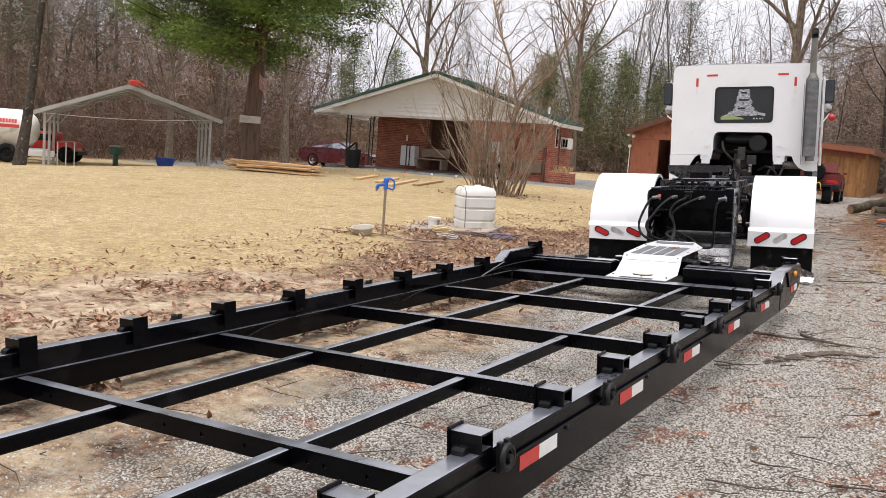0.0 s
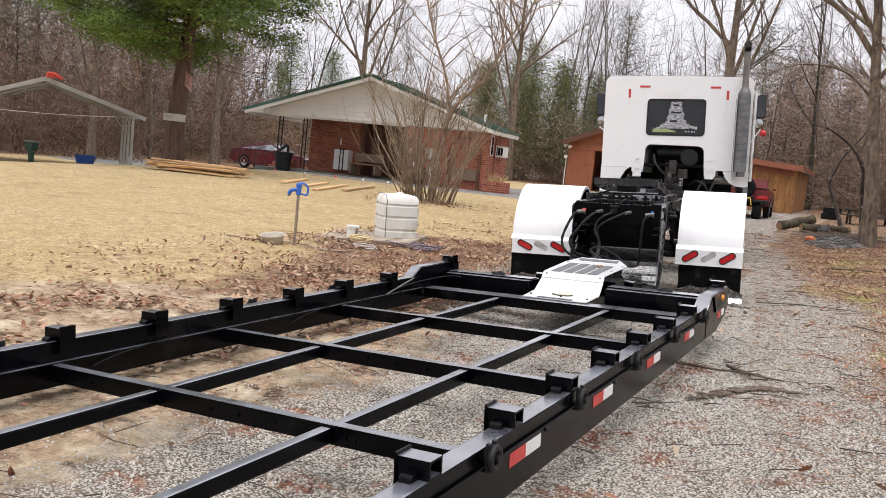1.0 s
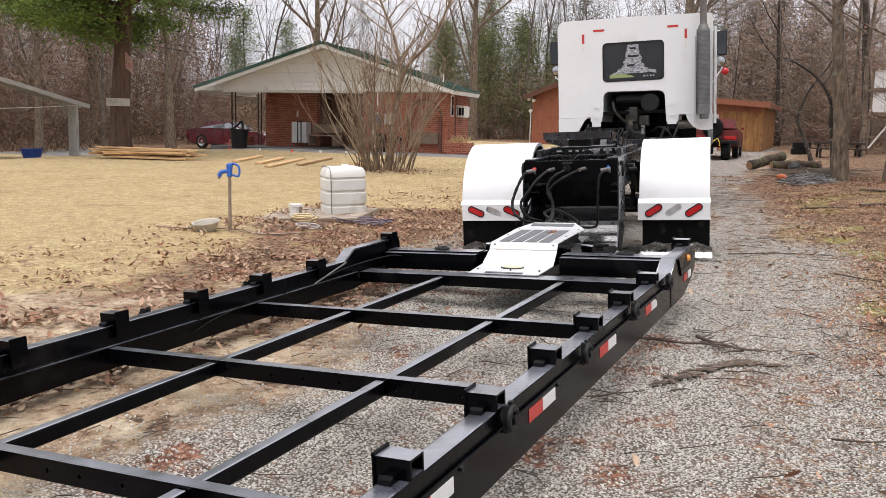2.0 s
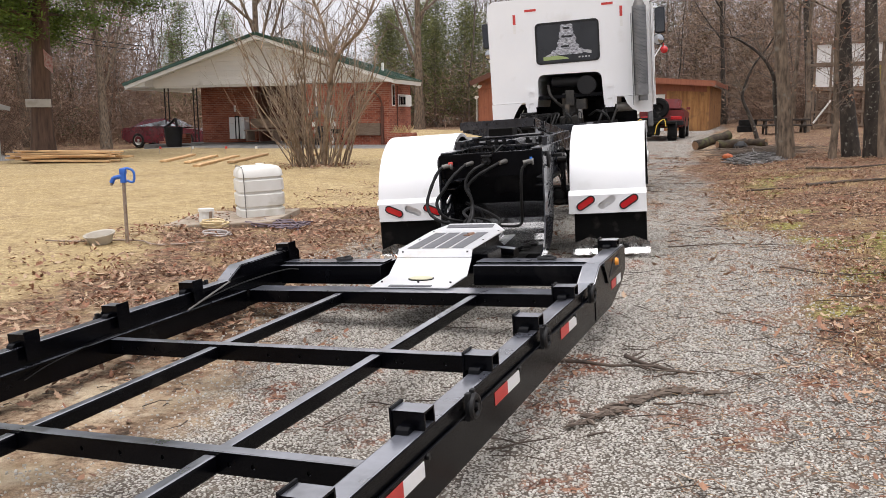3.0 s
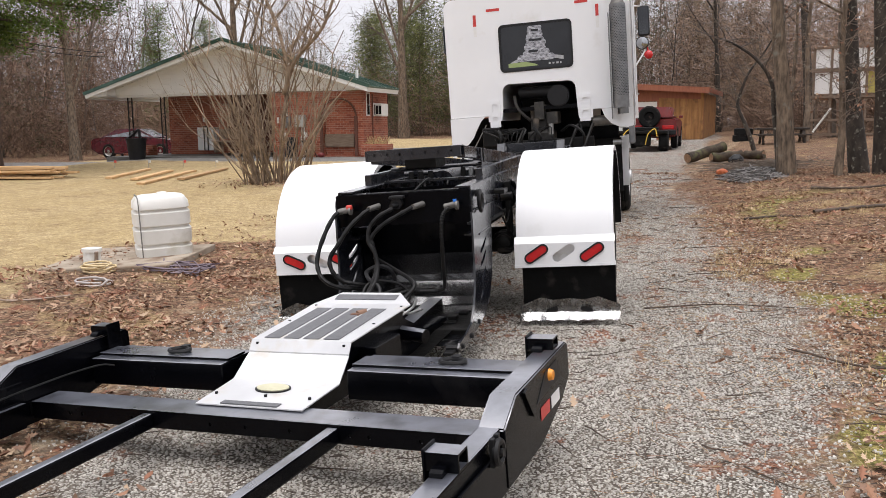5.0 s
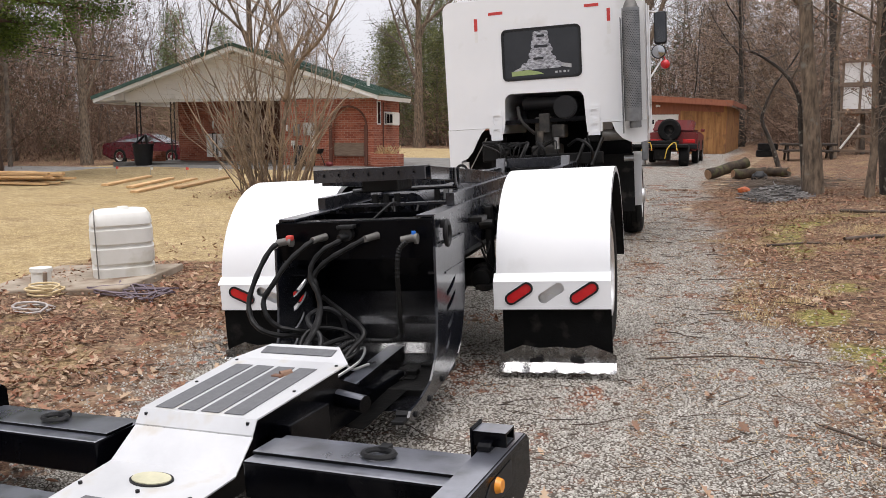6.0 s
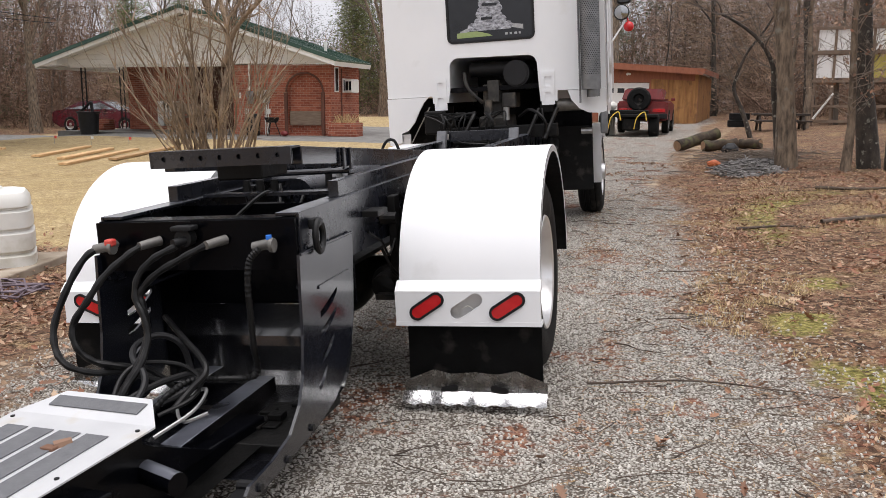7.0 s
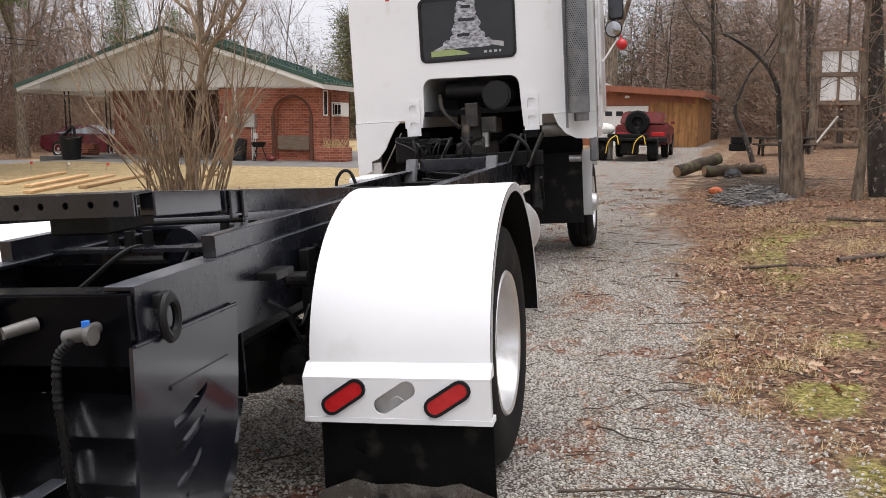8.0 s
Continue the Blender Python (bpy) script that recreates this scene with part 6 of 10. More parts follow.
def build_house():
    h = thing("house", pose(HOUSE_A.x, HOUSE_A.y, 0, 0, 0, 3.9), "single-storey red brick house with white gable siding and green metal roof", "house")
    W, PK, EZ, PZ = 11.45, 5.95, 2.86, 4.58
    # right wing, with an arched niche
    bm = nb()
    sheet(bm, [(7.42, 0.2), (10.92, 0.2), (10.92, 2.80), (7.42, 2.80)], [arch(9.42, 10.60, 0.62, 1.95, 2.52)], 0.16, Matrix.Translation((0, 0.6, 0)) @ XZ)
    brick_uv(part("front_wall", bm, BRICK, h))
    bm = nb()
    box(bm, 9.30, 10.70, 0.765, 0.82, 0.3, 2.60)
    brick_uv(part("niche_wall", bm, BRICK, h))
    for x in (9.36, 10.66):
        bm = nb()
        box(bm, x - 0.055, x + 0.055, 0.54, 0.598, 0.62, 1.95, 0.01)
        part("niche_post", bm, BROWNDOOR, h, "dark wooden arch post")
    bm = nb()
    pts = [(10.01 + 0.65 * math.cos(math.pi * i / 18), 0.585, 1.95 + 0.60 * math.sin(math.pi * i / 18)) for i in range(19)]
    pipe(bm, pts, 0.035, 6)
    part("niche_arch", bm, BROWNDOOR, h, "thin dark arch trim")
    bm = nb()
    box(bm, 9.46, 10.56, 0.62, 0.74, 0.92, 1.36, 0.01)
    part("niche_panel", bm, OLDWOOD, h, "weathered wooden bench back")
    bm = nb()
    box(bm, 10.76, 10.918, 0.762, 2.75, 0.2, 2.80)
    brick_uv(part("side_wall", bm, BRICK, h))
    bm = nb()
    box(bm, 7.42, 10.75, 2.6, 2.75, 0.2, 2.8)
    box(bm, 7.42, 7.56, 0.765, 2.59, 0.2, 2.8)
    brick_uv(part("inner_wall", bm, BRICK, h))
    # soldier course under the eave
    for k in range(40):
        bm = nb()
        x = 7.45 + k * 0.0867
        box(bm, x, x + 0.072, 0.588, 0.5995, 2.60, 2.79, 0.003)
        brick_uv(part("soldier_brick", bm, BRICK, h))
    # set-back brick wall and doorway of the porch
    bm = nb()
    box(bm, 1.42, 4.0, 3.0, 3.2, 0.3, 2.95)
    brick_uv(part("porch_wall", bm, BRICK, h))
    bm = nb()
    box(bm, 4.0, 7.41, 3.9, 4.05, 0.3, 2.95)
    box(bm, 4.0, 4.15, 3.21, 3.89, 0.3, 2.95)
    part("porch_back_wall", bm, BROWNDOOR, h, "dark boarded porch wall")
    bm = nb()
    box(bm, 4.9, 5.85, 3.85, 3.895, 0.58, 2.62, 0.01)
    d = part("entry_door", bm, BROWNDOOR, h, "dark entry door")
    bm = nb()
    for z0 in (0.8, 1.5):
        box(bm, 5.0, 5.35, 3.835, 3.849, z0, z0 + 0.55, 0.01)
        box(bm, 5.42, 5.76, 3.835, 3.849, z0, z0 + 0.55, 0.01)
    part("door_panel", bm, BROWNDOOR, d)
    bm = nb()
    box(bm, 2.98, 3.06, 2.985, 2.9995, 1.85, 2.12)
    part("porch_light", bm, TRIM, h)
    # gable siding, board by board
    z = 2.86
    while z < PZ - 0.32:
        top = min(z + 0.170, PZ - 0.2)
        f0, f1 = (PZ - z) / (PZ - EZ), (PZ - top) / (PZ - EZ)
        a0, b0 = PK - (PK - 0.20) * f0, PK + (W - 0.20 - PK) * f0
        a1, b1 = PK - (PK - 0.20) * f1, PK + (W - 0.20 - PK) * f1
        bm = nb()
        v = [bm.verts.new(p) for p in ((a0, 0.530, z), (b0, 0.530, z), (b1, 0.568, top), (a1, 0.568, top), (a0, 0.585, z), (b0, 0.585, z), (b1, 0.585, top), (a1, 0.585, top))]
        for q in ((0, 1, 2, 3), (5, 4, 7, 6), (4, 5, 1, 0), (3, 2, 6, 7), (1, 5, 6, 2), (4, 0, 3, 7)):
            bm.faces.new([v[i] for i in q])
        part("siding_board", bm, SIDING, h)
        z += 0.173
    bm = nb()
    prism(bm, [(0.586, 2.83), (0.66, 2.83), (0.66, 2.87), (0.586, 2.87)], 0.95, 10.95)
    part("siding_sill", bm, TRIM, h)
    bm = nb()
    sheet(bm, [(0.15, 2.87), (11.3, 2.87), (PK + 0.2, PZ - 0.14), (PK - 0.2, PZ - 0.14)], [], 0.03, Matrix.Translation((0, 0.59, 0)) @ XZ)
    part("gable_sheathing", bm, SIDING, h)
    # roof slopes, rake boards, soffits
    for s, x_e, dep in ((-1, -0.02, 4.3), (1, W - 0.05, 2.7)):
        run, rise = abs(x_e - PK), PZ - EZ
        ang = math.atan2(rise, run)
        n_x, n_z = s * math.sin(ang), math.cos(ang)
        bm = nb()
        prism(bm, [(0.0, 0), (dep, 0), (dep, 0.05), (0.0, 0.05)], 0, math.hypot(run, rise), Matrix.Translation((PK, 0, PZ)) @ (Matrix.Rotation(ang, 4, "Y") if s > 0 else Matrix.Rotation(math.pi - ang, 4, "Y") @ Matrix.Diagonal((1, 1, -1, 1))))
        rf = part("roof_slope", bm, ROOF_GREEN, h, "green metal roof")
        L = math.hypot(run, rise)
        M = Matrix.Translation((PK, 0, PZ)) @ (Matrix.Rotation(ang, 4, "Y") if s > 0 else Matrix.Rotation(math.pi - ang, 4, "Y") @ Matrix.Diagonal((1, 1, -1, 1)))
        for j in range(9):
            bm = nb()
            y = 0.03 + j * (dep - 0.08) / 8
            box(bm, 0, L, y, y + 0.03, 0.051, 0.075, m=M)
            part("roof_rib", bm, ROOF_GREEN, rf)
        bm = nb()
        box(bm, 0.02, L - 0.02, -0.03, -0.002, -0.13, 0.0, m=M)
        part("rake_board", bm, TRIM, h)
        bm = nb()
        box(bm, 0.0, L + 0.02, -0.05, -0.004, 0.004, 0.125, m=M)
        part("rake_flashing", bm, ROOF_GREEN, rf)
        bm = nb()
        box(bm, 0.0, L - 0.03, 0.0, 0.54, -0.045, -0.012, m=M)
        box(bm, L - (1.15 if s < 0 else 0.55), L - 0.03, 0.545, dep - 0.05, -0.045, -0.012, m=M)
        part("soffit", bm, TRIM, h)
        bm = nb()
        box(bm, L - 0.03, L, 0.0, dep, -0.14, -0.002, m=M)
        part("eave_board", bm, TRIM, h)
        # closed eave return
        bm = nb()
        xa, xb = (0.12, 0.94) if s < 0 else (10.96, 11.34)
        sheet(bm, [(xa, 2.80), (xb, 2.84), (xb, 2.86 + (0.26 if s < 0 else 0.13)), (xa, 2.84)] if s < 0 else [(xa, 2.80), (xb, 2.80), (xb, 2.83), (xa, 2.95)], [], 0.5, Matrix.Translation((0, 0.03, 0)) @ XZ)
        part("eave_return", bm, TRIM, h)
    bm = nb()
    box(bm, 0.95, 7.40, 0.66, 4.2, 2.90, 2.95)
    part("porch_ceiling", bm, OLDWOOD, h)
    bm = nb()
    box(bm, 0.95, 7.41, 0.60, 0.655, 2.77, 2.829, 0.004)
    part("porch_header", bm, TRIM, h)
    # iron porch posts
    for x, y in ((1.28, 0.75), (1.46, 0.75), (0.75, 3.4), (0.93, 3.4)):
        bm = nb()
        box(bm, x - 0.018, x + 0.018, y - 0.018, y + 0.018, 0.35, 2.90)
        part("porch_post", bm, IRON, h)
    for (x0, x1, y) in ((1.28, 1.46, 0.75), (0.75, 0.93, 3.4)):
        for j in range(12):
            bm = nb()
            z = 0.75 + j * 0.18
            pipe(bm, smoothed([(x0 + 0.02, y, z), ((x0 + x1) / 2, y, z + 0.09), (x1 - 0.02, y, z + 0.02)], 4), 0.006, 4)
            part("scroll", bm, IRON, h)
    # side window with air conditioner, small window
    bm = nb()
    box(bm, 10.921, 10.945, 1.45, 2.65, 1.95, 2.40, 0.005)
    w = part("side_window", bm, TRIM, h, "white window frame")
    for k in range(3):
        bm = nb()
        box(bm, 10.946, 10.952, 1.50 + 0.38 * k, 1.84 + 0.38 * k, 2.0, 2.35)
        part("pane", bm, GLASS_DARK, w, "dark pane")
    bm = nb()
    box(bm, 10.953, 11.20, 1.55, 2.15, 1.96, 2.37, 0.02)
    ac = part("air_conditioner", bm, PVC, h, "white window air conditioner")
    bm = nb()
    for k in range(2):
        box(bm, 10.99 + 0.11 * k, 11.08 + 0.11 * k, 1.542, 1.549, 2.02, 2.31)
    part("louvre", bm, GLASS_DARK, ac)
    bm = nb()
    box(bm, 10.921, 10.94, 0.86, 1.16, 1.96, 2.74, 0.004)
    w = part("side_window", bm, TRIM, h, "narrow white window frame")
    bm = nb()
    box(bm, 10.941, 10.946, 0.91, 1.11, 2.0, 2.70)
    part("pane", bm, GLASS_DARK, w)
    for y in (1.32, 2.70):
        bm = nb()
        cyl(bm, (10.96, y, 0.7 if y < 2 else 1.9), (10.96, y, 2.7), 0.02, n=8)
        part("drain_pipe", bm, BROWNDOOR, h)
    # meters, conduit
    bm = nb()
    box(bm, 7.97, 8.20, 0.50, 0.598, 1.58, 1.98, 0.01)
    cyl(bm, (8.08, 0.50, 1.82), (8.08, 0.44, 1.82), 0.09, n=16)
    part("electric_meter", bm, GALV, h, "grey electric meter", True)
    bm = nb()
    box(bm, 8.40, 8.77, 0.44, 0.598, 1.60, 2.02, 0.01)
    part("breaker_box", bm, TINROOF, h, "grey metal breaker box")
    for x, z0, z1, r in ((8.60, 0.6, 1.6, 0.016), (8.66, 0.6, 1.6, 0.016), (8.72, 0.6, 1.6, 0.016), (8.05, 2.0, 3.2, 0.03), (7.96, 0.65, 1.26, 0.018)):
        bm = nb()
        cyl(bm, (x, 0.56, z0), (x, 0.56, z1), r, n=8)
        part("conduit", bm, PVC, h, smooth=True)
    for x in (8.74, 7.94):
        bm = nb()
        box(bm, x - 0.06, x + 0.06, 0.50, 0.598, 1.25, 1.42, 0.01)
        part("outlet_box", bm, PVC, h)
    bm = nb()
    box(bm, 7.66, 7.72, 0.55, 0.598, 1.75, 1.95, 0.005)
    part("outlet_box", bm, PVC, h)
    bm = nb()
    cyl(bm, (10.3, 1.55, 2.9), (10.3, 1.55, 3.55), 0.05, n=12)
    part("roof_vent", bm, PVC, h, "white roof vent pipe", True)
    bm = nb()
    cyl(bm, (9.5, 2.4, 3.1), (9.5, 2.4, 3.45), 0.05, n=12)
    part("roof_vent", bm, PVC, h, smooth=True)
    HM = h.matrix_world.copy()

    def place(x, y):
        p = HM @ Vector((x, y, 0))
        return p.x, p.y, land(p.x, p.y)

    # things round the house
    x, y, z = place(8.38, 0.15)
    ob = thing("trash_bin", pose(x, y, z, -9, 0, 4), "dark grey plastic bin leaning on the brick wall", "bin")
    bm = nb()
    box(bm, -0.17, 0.17, -0.15, 0.15, 0.0, 0.68, 0.03)
    part("body", bm, PLASTIC, ob)
    x, y, z = place(9.1, 0.1)
    ob = thing("charcoal_grill", pose(x, y, z, 0, 0, 10), "small black grill beside the niche", "grill")
    bm = nb()
    cyl(bm, (0, 0, 0.42), (0, 0, 0.58), 0.17, 0.24, 16)
    part("bowl", bm, IRON, ob)
    for a in (0.3, 2.4, 4.5):
        bm = nb()
        cyl(bm, (0.1 * math.cos(a), 0.1 * math.sin(a), 0.44), (0.26 * math.cos(a), 0.26 * math.sin(a), 0.0), 0.014, n=6)
        part("leg", bm, IRON, ob)
    x, y, z = place(9.65, -0.1)
    bm = nb()
    bmesh.ops.create_icosphere(bm, subdivisions=2, radius=0.12, matrix=Matrix.Translation((x, y, z + 0.09)) @ Matrix.Diagonal((1.2, 0.8, 0.7, 1)))
    tagged(part("red_bag", bm, DULLRED), "crumpled dark red bag on the paving", "bag")
    x, y, z = place(11.35, 0.7)
    ob = thing("brick_planter", pose(x, y, z, 0, 0, 4), "red brick planter with dry plants", "planter")
    bm = nb()
    box(bm, -0.45, 0.5, -0.3, 0.25, 0, 0.42, 0.01)
    brick_uv(part("box", bm, BRICK, ob))
    bm = nb()
    rnd = random.Random(2)
    for k in range(70):
        a, r = rnd.uniform(0, 6.3), rnd.uniform(0.1, 0.45)
        b = Vector((rnd.uniform(-0.4, 0.45), rnd.uniform(-0.25, 0.2), 0.41))
        pipe(bm, [b, b + Vector((r * math.cos(a) * 0.6, r * math.sin(a) * 0.5, rnd.uniform(0.05, 0.3)))], 0.008, 3)
    part("dry_plants", bm, STRAW, ob, "dry straw-coloured plants")
    ob["label"] = "red brick planter with dry plants"
    # trash can with a bag
    x, y, z = place(2.3, -0.2)
    ob = thing("trash_can", pose(x, y, z) @ Matrix.Diagonal((1.05, 1.05, 0.78, 1)), "black trash can with a bag hanging out", "trash can")
    bm = nb()
    cyl(bm, (0, 0, 0), (0, 0, 0.95), 0.27, 0.34, 20)
    part("body", bm, PLASTIC, ob, smooth=True)
    bm = nb()
    cyl(bm, (0, 0, 0.92), (0, 0, 0.98), 0.37, 0.37, 20)
    part("rim", bm, PLASTIC, ob, smooth=True)
    bm = nb()
    pipe(bm, smoothed([(-0.36, -0.02, 0.96), (-0.15, 0, 1.12), (0.05, 0, 1.32), (0.14, 0, 1.36), (0.16, 0, 1.15), (0.18, 0, 0.97)]), 0.05, 7)
    part("bag", bm, PLASTIC, ob, "black bin bag", True)
    # white panels leaning on the porch wall, iron stand
    x, y, z = place(3.3, 2.75)
    ob = thing("storage_cabinet", pose(x, y, z + 0.15, 0, 0, 4), "small white cabinet standing on the porch", "cabinet")
    bm = nb()
    box(bm, -0.30, 0.42, -0.2, 0.2, 0, 0.88, 0.015)
    part("body", bm, SIDING, ob)
    bm = nb()
    for xx in (0.0, 0.16):
        box(bm, xx, xx + 0.035, -0.235, -0.205, 0.0, 0.92)
    box(bm, 0.0, 0.2, -0.235, -0.205, 0.88, 0.93)
    part("stand", bm, IRON, ob, "black iron stand")
    x, y, z = place(5.3, 1.3)
    ob = thing("porch_bench", pose(x, y, z + 0.12, 0, 0, -6), "weathered wooden bench on the porch", "bench")
    bm = nb()
    box(bm, -0.75, 0.75, -0.22, 0.22, 0.38, 0.43, 0.005)
    part("seat", bm, OLDWOOD, ob)
    bm = nb()
    box(bm, -0.75, 0.75, 0.20, 0.25, 0.5, 0.85, 0.005)
    part("backrest", bm, OLDWOOD, ob)
    for xx in (-0.65, 0.65):
        bm = nb()
        box(bm, xx - 0.04, xx + 0.04, -0.2, 0.25, 0, 0.38, 0.005)
        part("leg", bm, OLDWOOD, ob)
    # slab of the porch
    bm = nb()
    box(bm, 0.6, 7.41, 0.2, 3.89, 0.2, 0.60)
    # slab colour darkened to deepen the shade under the porch roof
    ob = part("porch_slab", bm, shade("shaded_porch_concrete", (0.10, 0.095, 0.085), (0.19, 0.18, 0.165), 0.55, 0, 3, 0.2, 40, (0.06, 0.055, 0.05), 0.3, 1.5))
    ob.matrix_world = HM
    tagged(ob, "grey concrete porch slab", "slab", kind="structure")
    # steps by the car
    bm = nb()
    for k in range(3):
        box(bm, 0.4, 1.3, 1.4 + 0.3 * k, 1.7 + 0.3 * k, 0.5, 0.68 + 0.15 * k, 0.01)
    ob = part("porch_steps", bm, BRICK)
    brick_uv(ob)
    ob.matrix_world = HM
    tagged(ob, "low red brick steps beside the porch", "steps")


build_house()


# ---- cars ----
def car(name, m, label, paint, L, W, body, roof, wheel_r, wheels, spare=False, glass_ends=True):
    """A car pointing along +x: side outlines for body and cabin, wheels, glass, lamps."""
    t = thing(name, m, label, "car")
    swap = Matrix(((0, 1, 0, 0), (1, 0, 0, 0), (0, 0, 1, 0), (0, 0, 0, 1)))
    bm = nb()
    prism(bm, body, -W / 2, W / 2, swap)
    bmesh.ops.bevel(bm, geom=[e for e in bm.edges], offset=0.05, segments=2, affect="EDGES")
    bd = part("body", bm, paint, t, smooth=True)
    bm = nb()
    prism(bm, roof, -W / 2 + 0.12, W / 2 - 0.12, swap)
    for v in bm.verts:
        zz = [z for _, z in roof]
        f = (v.co.z - min(zz)) / (max(zz) - min(zz))
        v.co.y *= 1 - 0.16 * f
    bmesh.ops.bevel(bm, geom=[e for e in bm.edges], offset=0.04, segments=2, affect="EDGES")
    part("cabin", bm, paint, bd, smooth=True)
    zz = [z for _, z in roof]
    z0, z1 = min(zz), max(zz)
    xs = sorted(roof)
    x_r, x_f = min(x for x, z in roof if z == z1), max(x for x, z in roof if z == z1)
    xb, xa = min(x for x, z in roof), max(x for x, z in roof)
    for s in (-1, 1):
        bm = nb()
        prism(bm, [(xb + 0.25, z0 + 0.06), (x_r + 0.05, z1 - 0.09), (x_f - 0.02, z1 - 0.09), (xa - 0.28, z0 + 0.06)], s * (W / 2 - 0.125), s * (W / 2 - 0.11), swap)
        for v in bm.verts:
            f = (v.co.z - z0) / (z1 - z0)
            v.co.y *= 1 - 0.16 * f
        part("side_window", bm, CAR_GLASS, bd)
    for xa_, xb_, dx in ((xa, x_f, 0.012), (xb, x_r, -0.012)):
        bm = nb()
        w0, w1 = W / 2 - 0.22, (W / 2 - 0.22) * 0.86
        p = [(xa_ + (xb_ - xa_) * 0.14 + dx, -w0, z0 + (z1 - z0) * 0.14), (xa_ + (xb_ - xa_) * 0.14 + dx, w0, z0 + (z1 - z0) * 0.14), (xa_ + (xb_ - xa_) * 0.88 + dx, w1, z0 + (z1 - z0) * 0.88), (xa_ + (xb_ - xa_) * 0.88 + dx, -w1, z0 + (z1 - z0) * 0.88)]
        bm.faces.new([bm.verts.new(q) for q in p])
        bmesh.ops.solidify(bm, geom=list(bm.faces), thickness=0.01)
        part("windscreen" if dx > 0 else "rear_window", bm, CAR_GLASS, bd)
    for wx in wheels:
        for s in (-1, 1):
            bm = nb()
            lathe(bm, [(0, 0.02), (0, wheel_r * 0.9), (0.03, wheel_r), (0.19, wheel_r), (0.22, wheel_r * 0.92), (0.22, wheel_r * 0.64)], 22, Matrix.Translation((wx, s * (W / 2 - 0.20), wheel_r)) @ Matrix.Rotation(radians(90 * s), 4, "Z"))
            wh = part("wheel", bm, RUBBER, t, smooth=True)
            bm = nb()
            lathe(bm, [(0.215, wheel_r * 0.64), (0.19, wheel_r * 0.55), (0.20, wheel_r * 0.2), (0.21, 0.01)], 16, Matrix.Translation((wx, s * (W / 2 - 0.20), wheel_r)) @ Matrix.Rotation(radians(90 * s), 4, "Z"))
            part("rim", bm, STEEL, wh, smooth=True)
    for s in (-1, 1):
        bm = nb()
        box(bm, L / 2 - 0.02, L / 2 + 0.012, s * W * 0.33 - 0.2, s * W * 0.33 + 0.2, 0.62, 0.74, 0.01)
        part("headlight", bm, GLASS_DARK, bd)
        bm = nb()
        box(bm, -L / 2 - 0.012, -L / 2 + 0.02, s * W * 0.33 - 0.2, s * W * 0.33 + 0.2, 0.70, 0.82, 0.01)
        part("tail_light", bm, RED_LENS, bd)
        bm = nb()
        box(bm, x_f + 0.3, x_f + 0.42, s * (W / 2 + 0.02) - 0.07, s * (W / 2 + 0.02) + 0.07, z0, z0 + 0.1, 0.02)
        part("wing_mirror", bm, paint, bd)
    bm = nb()
    box(bm, L / 2 - 0.02, L / 2 + 0.008, -W * 0.35, W * 0.35, 0.42, 0.58, 0.01)
    part("grille", bm, PLASTIC, bd)
    if spare:
        bm = nb()
        lathe(bm, [(0, 0.02), (0, 0.33), (0.04, 0.38), (0.2, 0.38), (0.24, 0.33), (0.24, 0.18), (0.16, 0.15), (0.16, 0.01)], 24, Matrix.Translation((-L / 2 - 0.02, 0.1, 1.12)) @ Matrix.Rotation(math.pi, 4, "Z"))
        part("spare_wheel", bm, RUBBER, t, "black spare tyre on the tailgate", True)
        bm = nb()
        box(bm, -L / 2 - 0.08, -L / 2 + 0.02, -W / 2, W / 2, 0.5, 0.66, 0.02)
        part("bumper", bm, PLASTIC, t)
    return t


car("red_car", pose(-30.2, 38.4, land(-30.2, 38.4) + 0.02, 0, 0, 14) @ Matrix.Diagonal((0.92, 0.92, 1.04, 1)), "dark red coupe parked on the paving beside the porch", MAROON, 4.95, 1.9,
    [(-2.47, 0.45), (-2.40, 0.95), (-1.6, 1.02), (0.9, 0.98), (2.25, 0.86), (2.47, 0.70), (2.44, 0.30), (1.95, 0.22), (-2.0, 0.22)],
    [(-2.0, 0.98), (-1.05, 1.38), (0.1, 1.43), (1.15, 0.98)], 0.36, (-1.45, 1.5))
car("red_suv", pose(-4.8, 37.2, land(-4.8, 37.2) + 0.01, 0, 0, 94), "dark red off-road vehicle with a spare tyre", DULLRED, 3.7, 1.62,
    [(-1.85, 0.45), (-1.85, 1.05), (-0.2, 1.08), (0.6, 1.06), (1.75, 1.0), (1.85, 0.88), (1.85, 0.45), (1.2, 0.38), (-1.2, 0.38)],
    [(-1.80, 1.08), (-1.70, 1.46), (0.15, 1.48), (0.62, 1.08)], 0.40, (-1.1, 1.2), True)


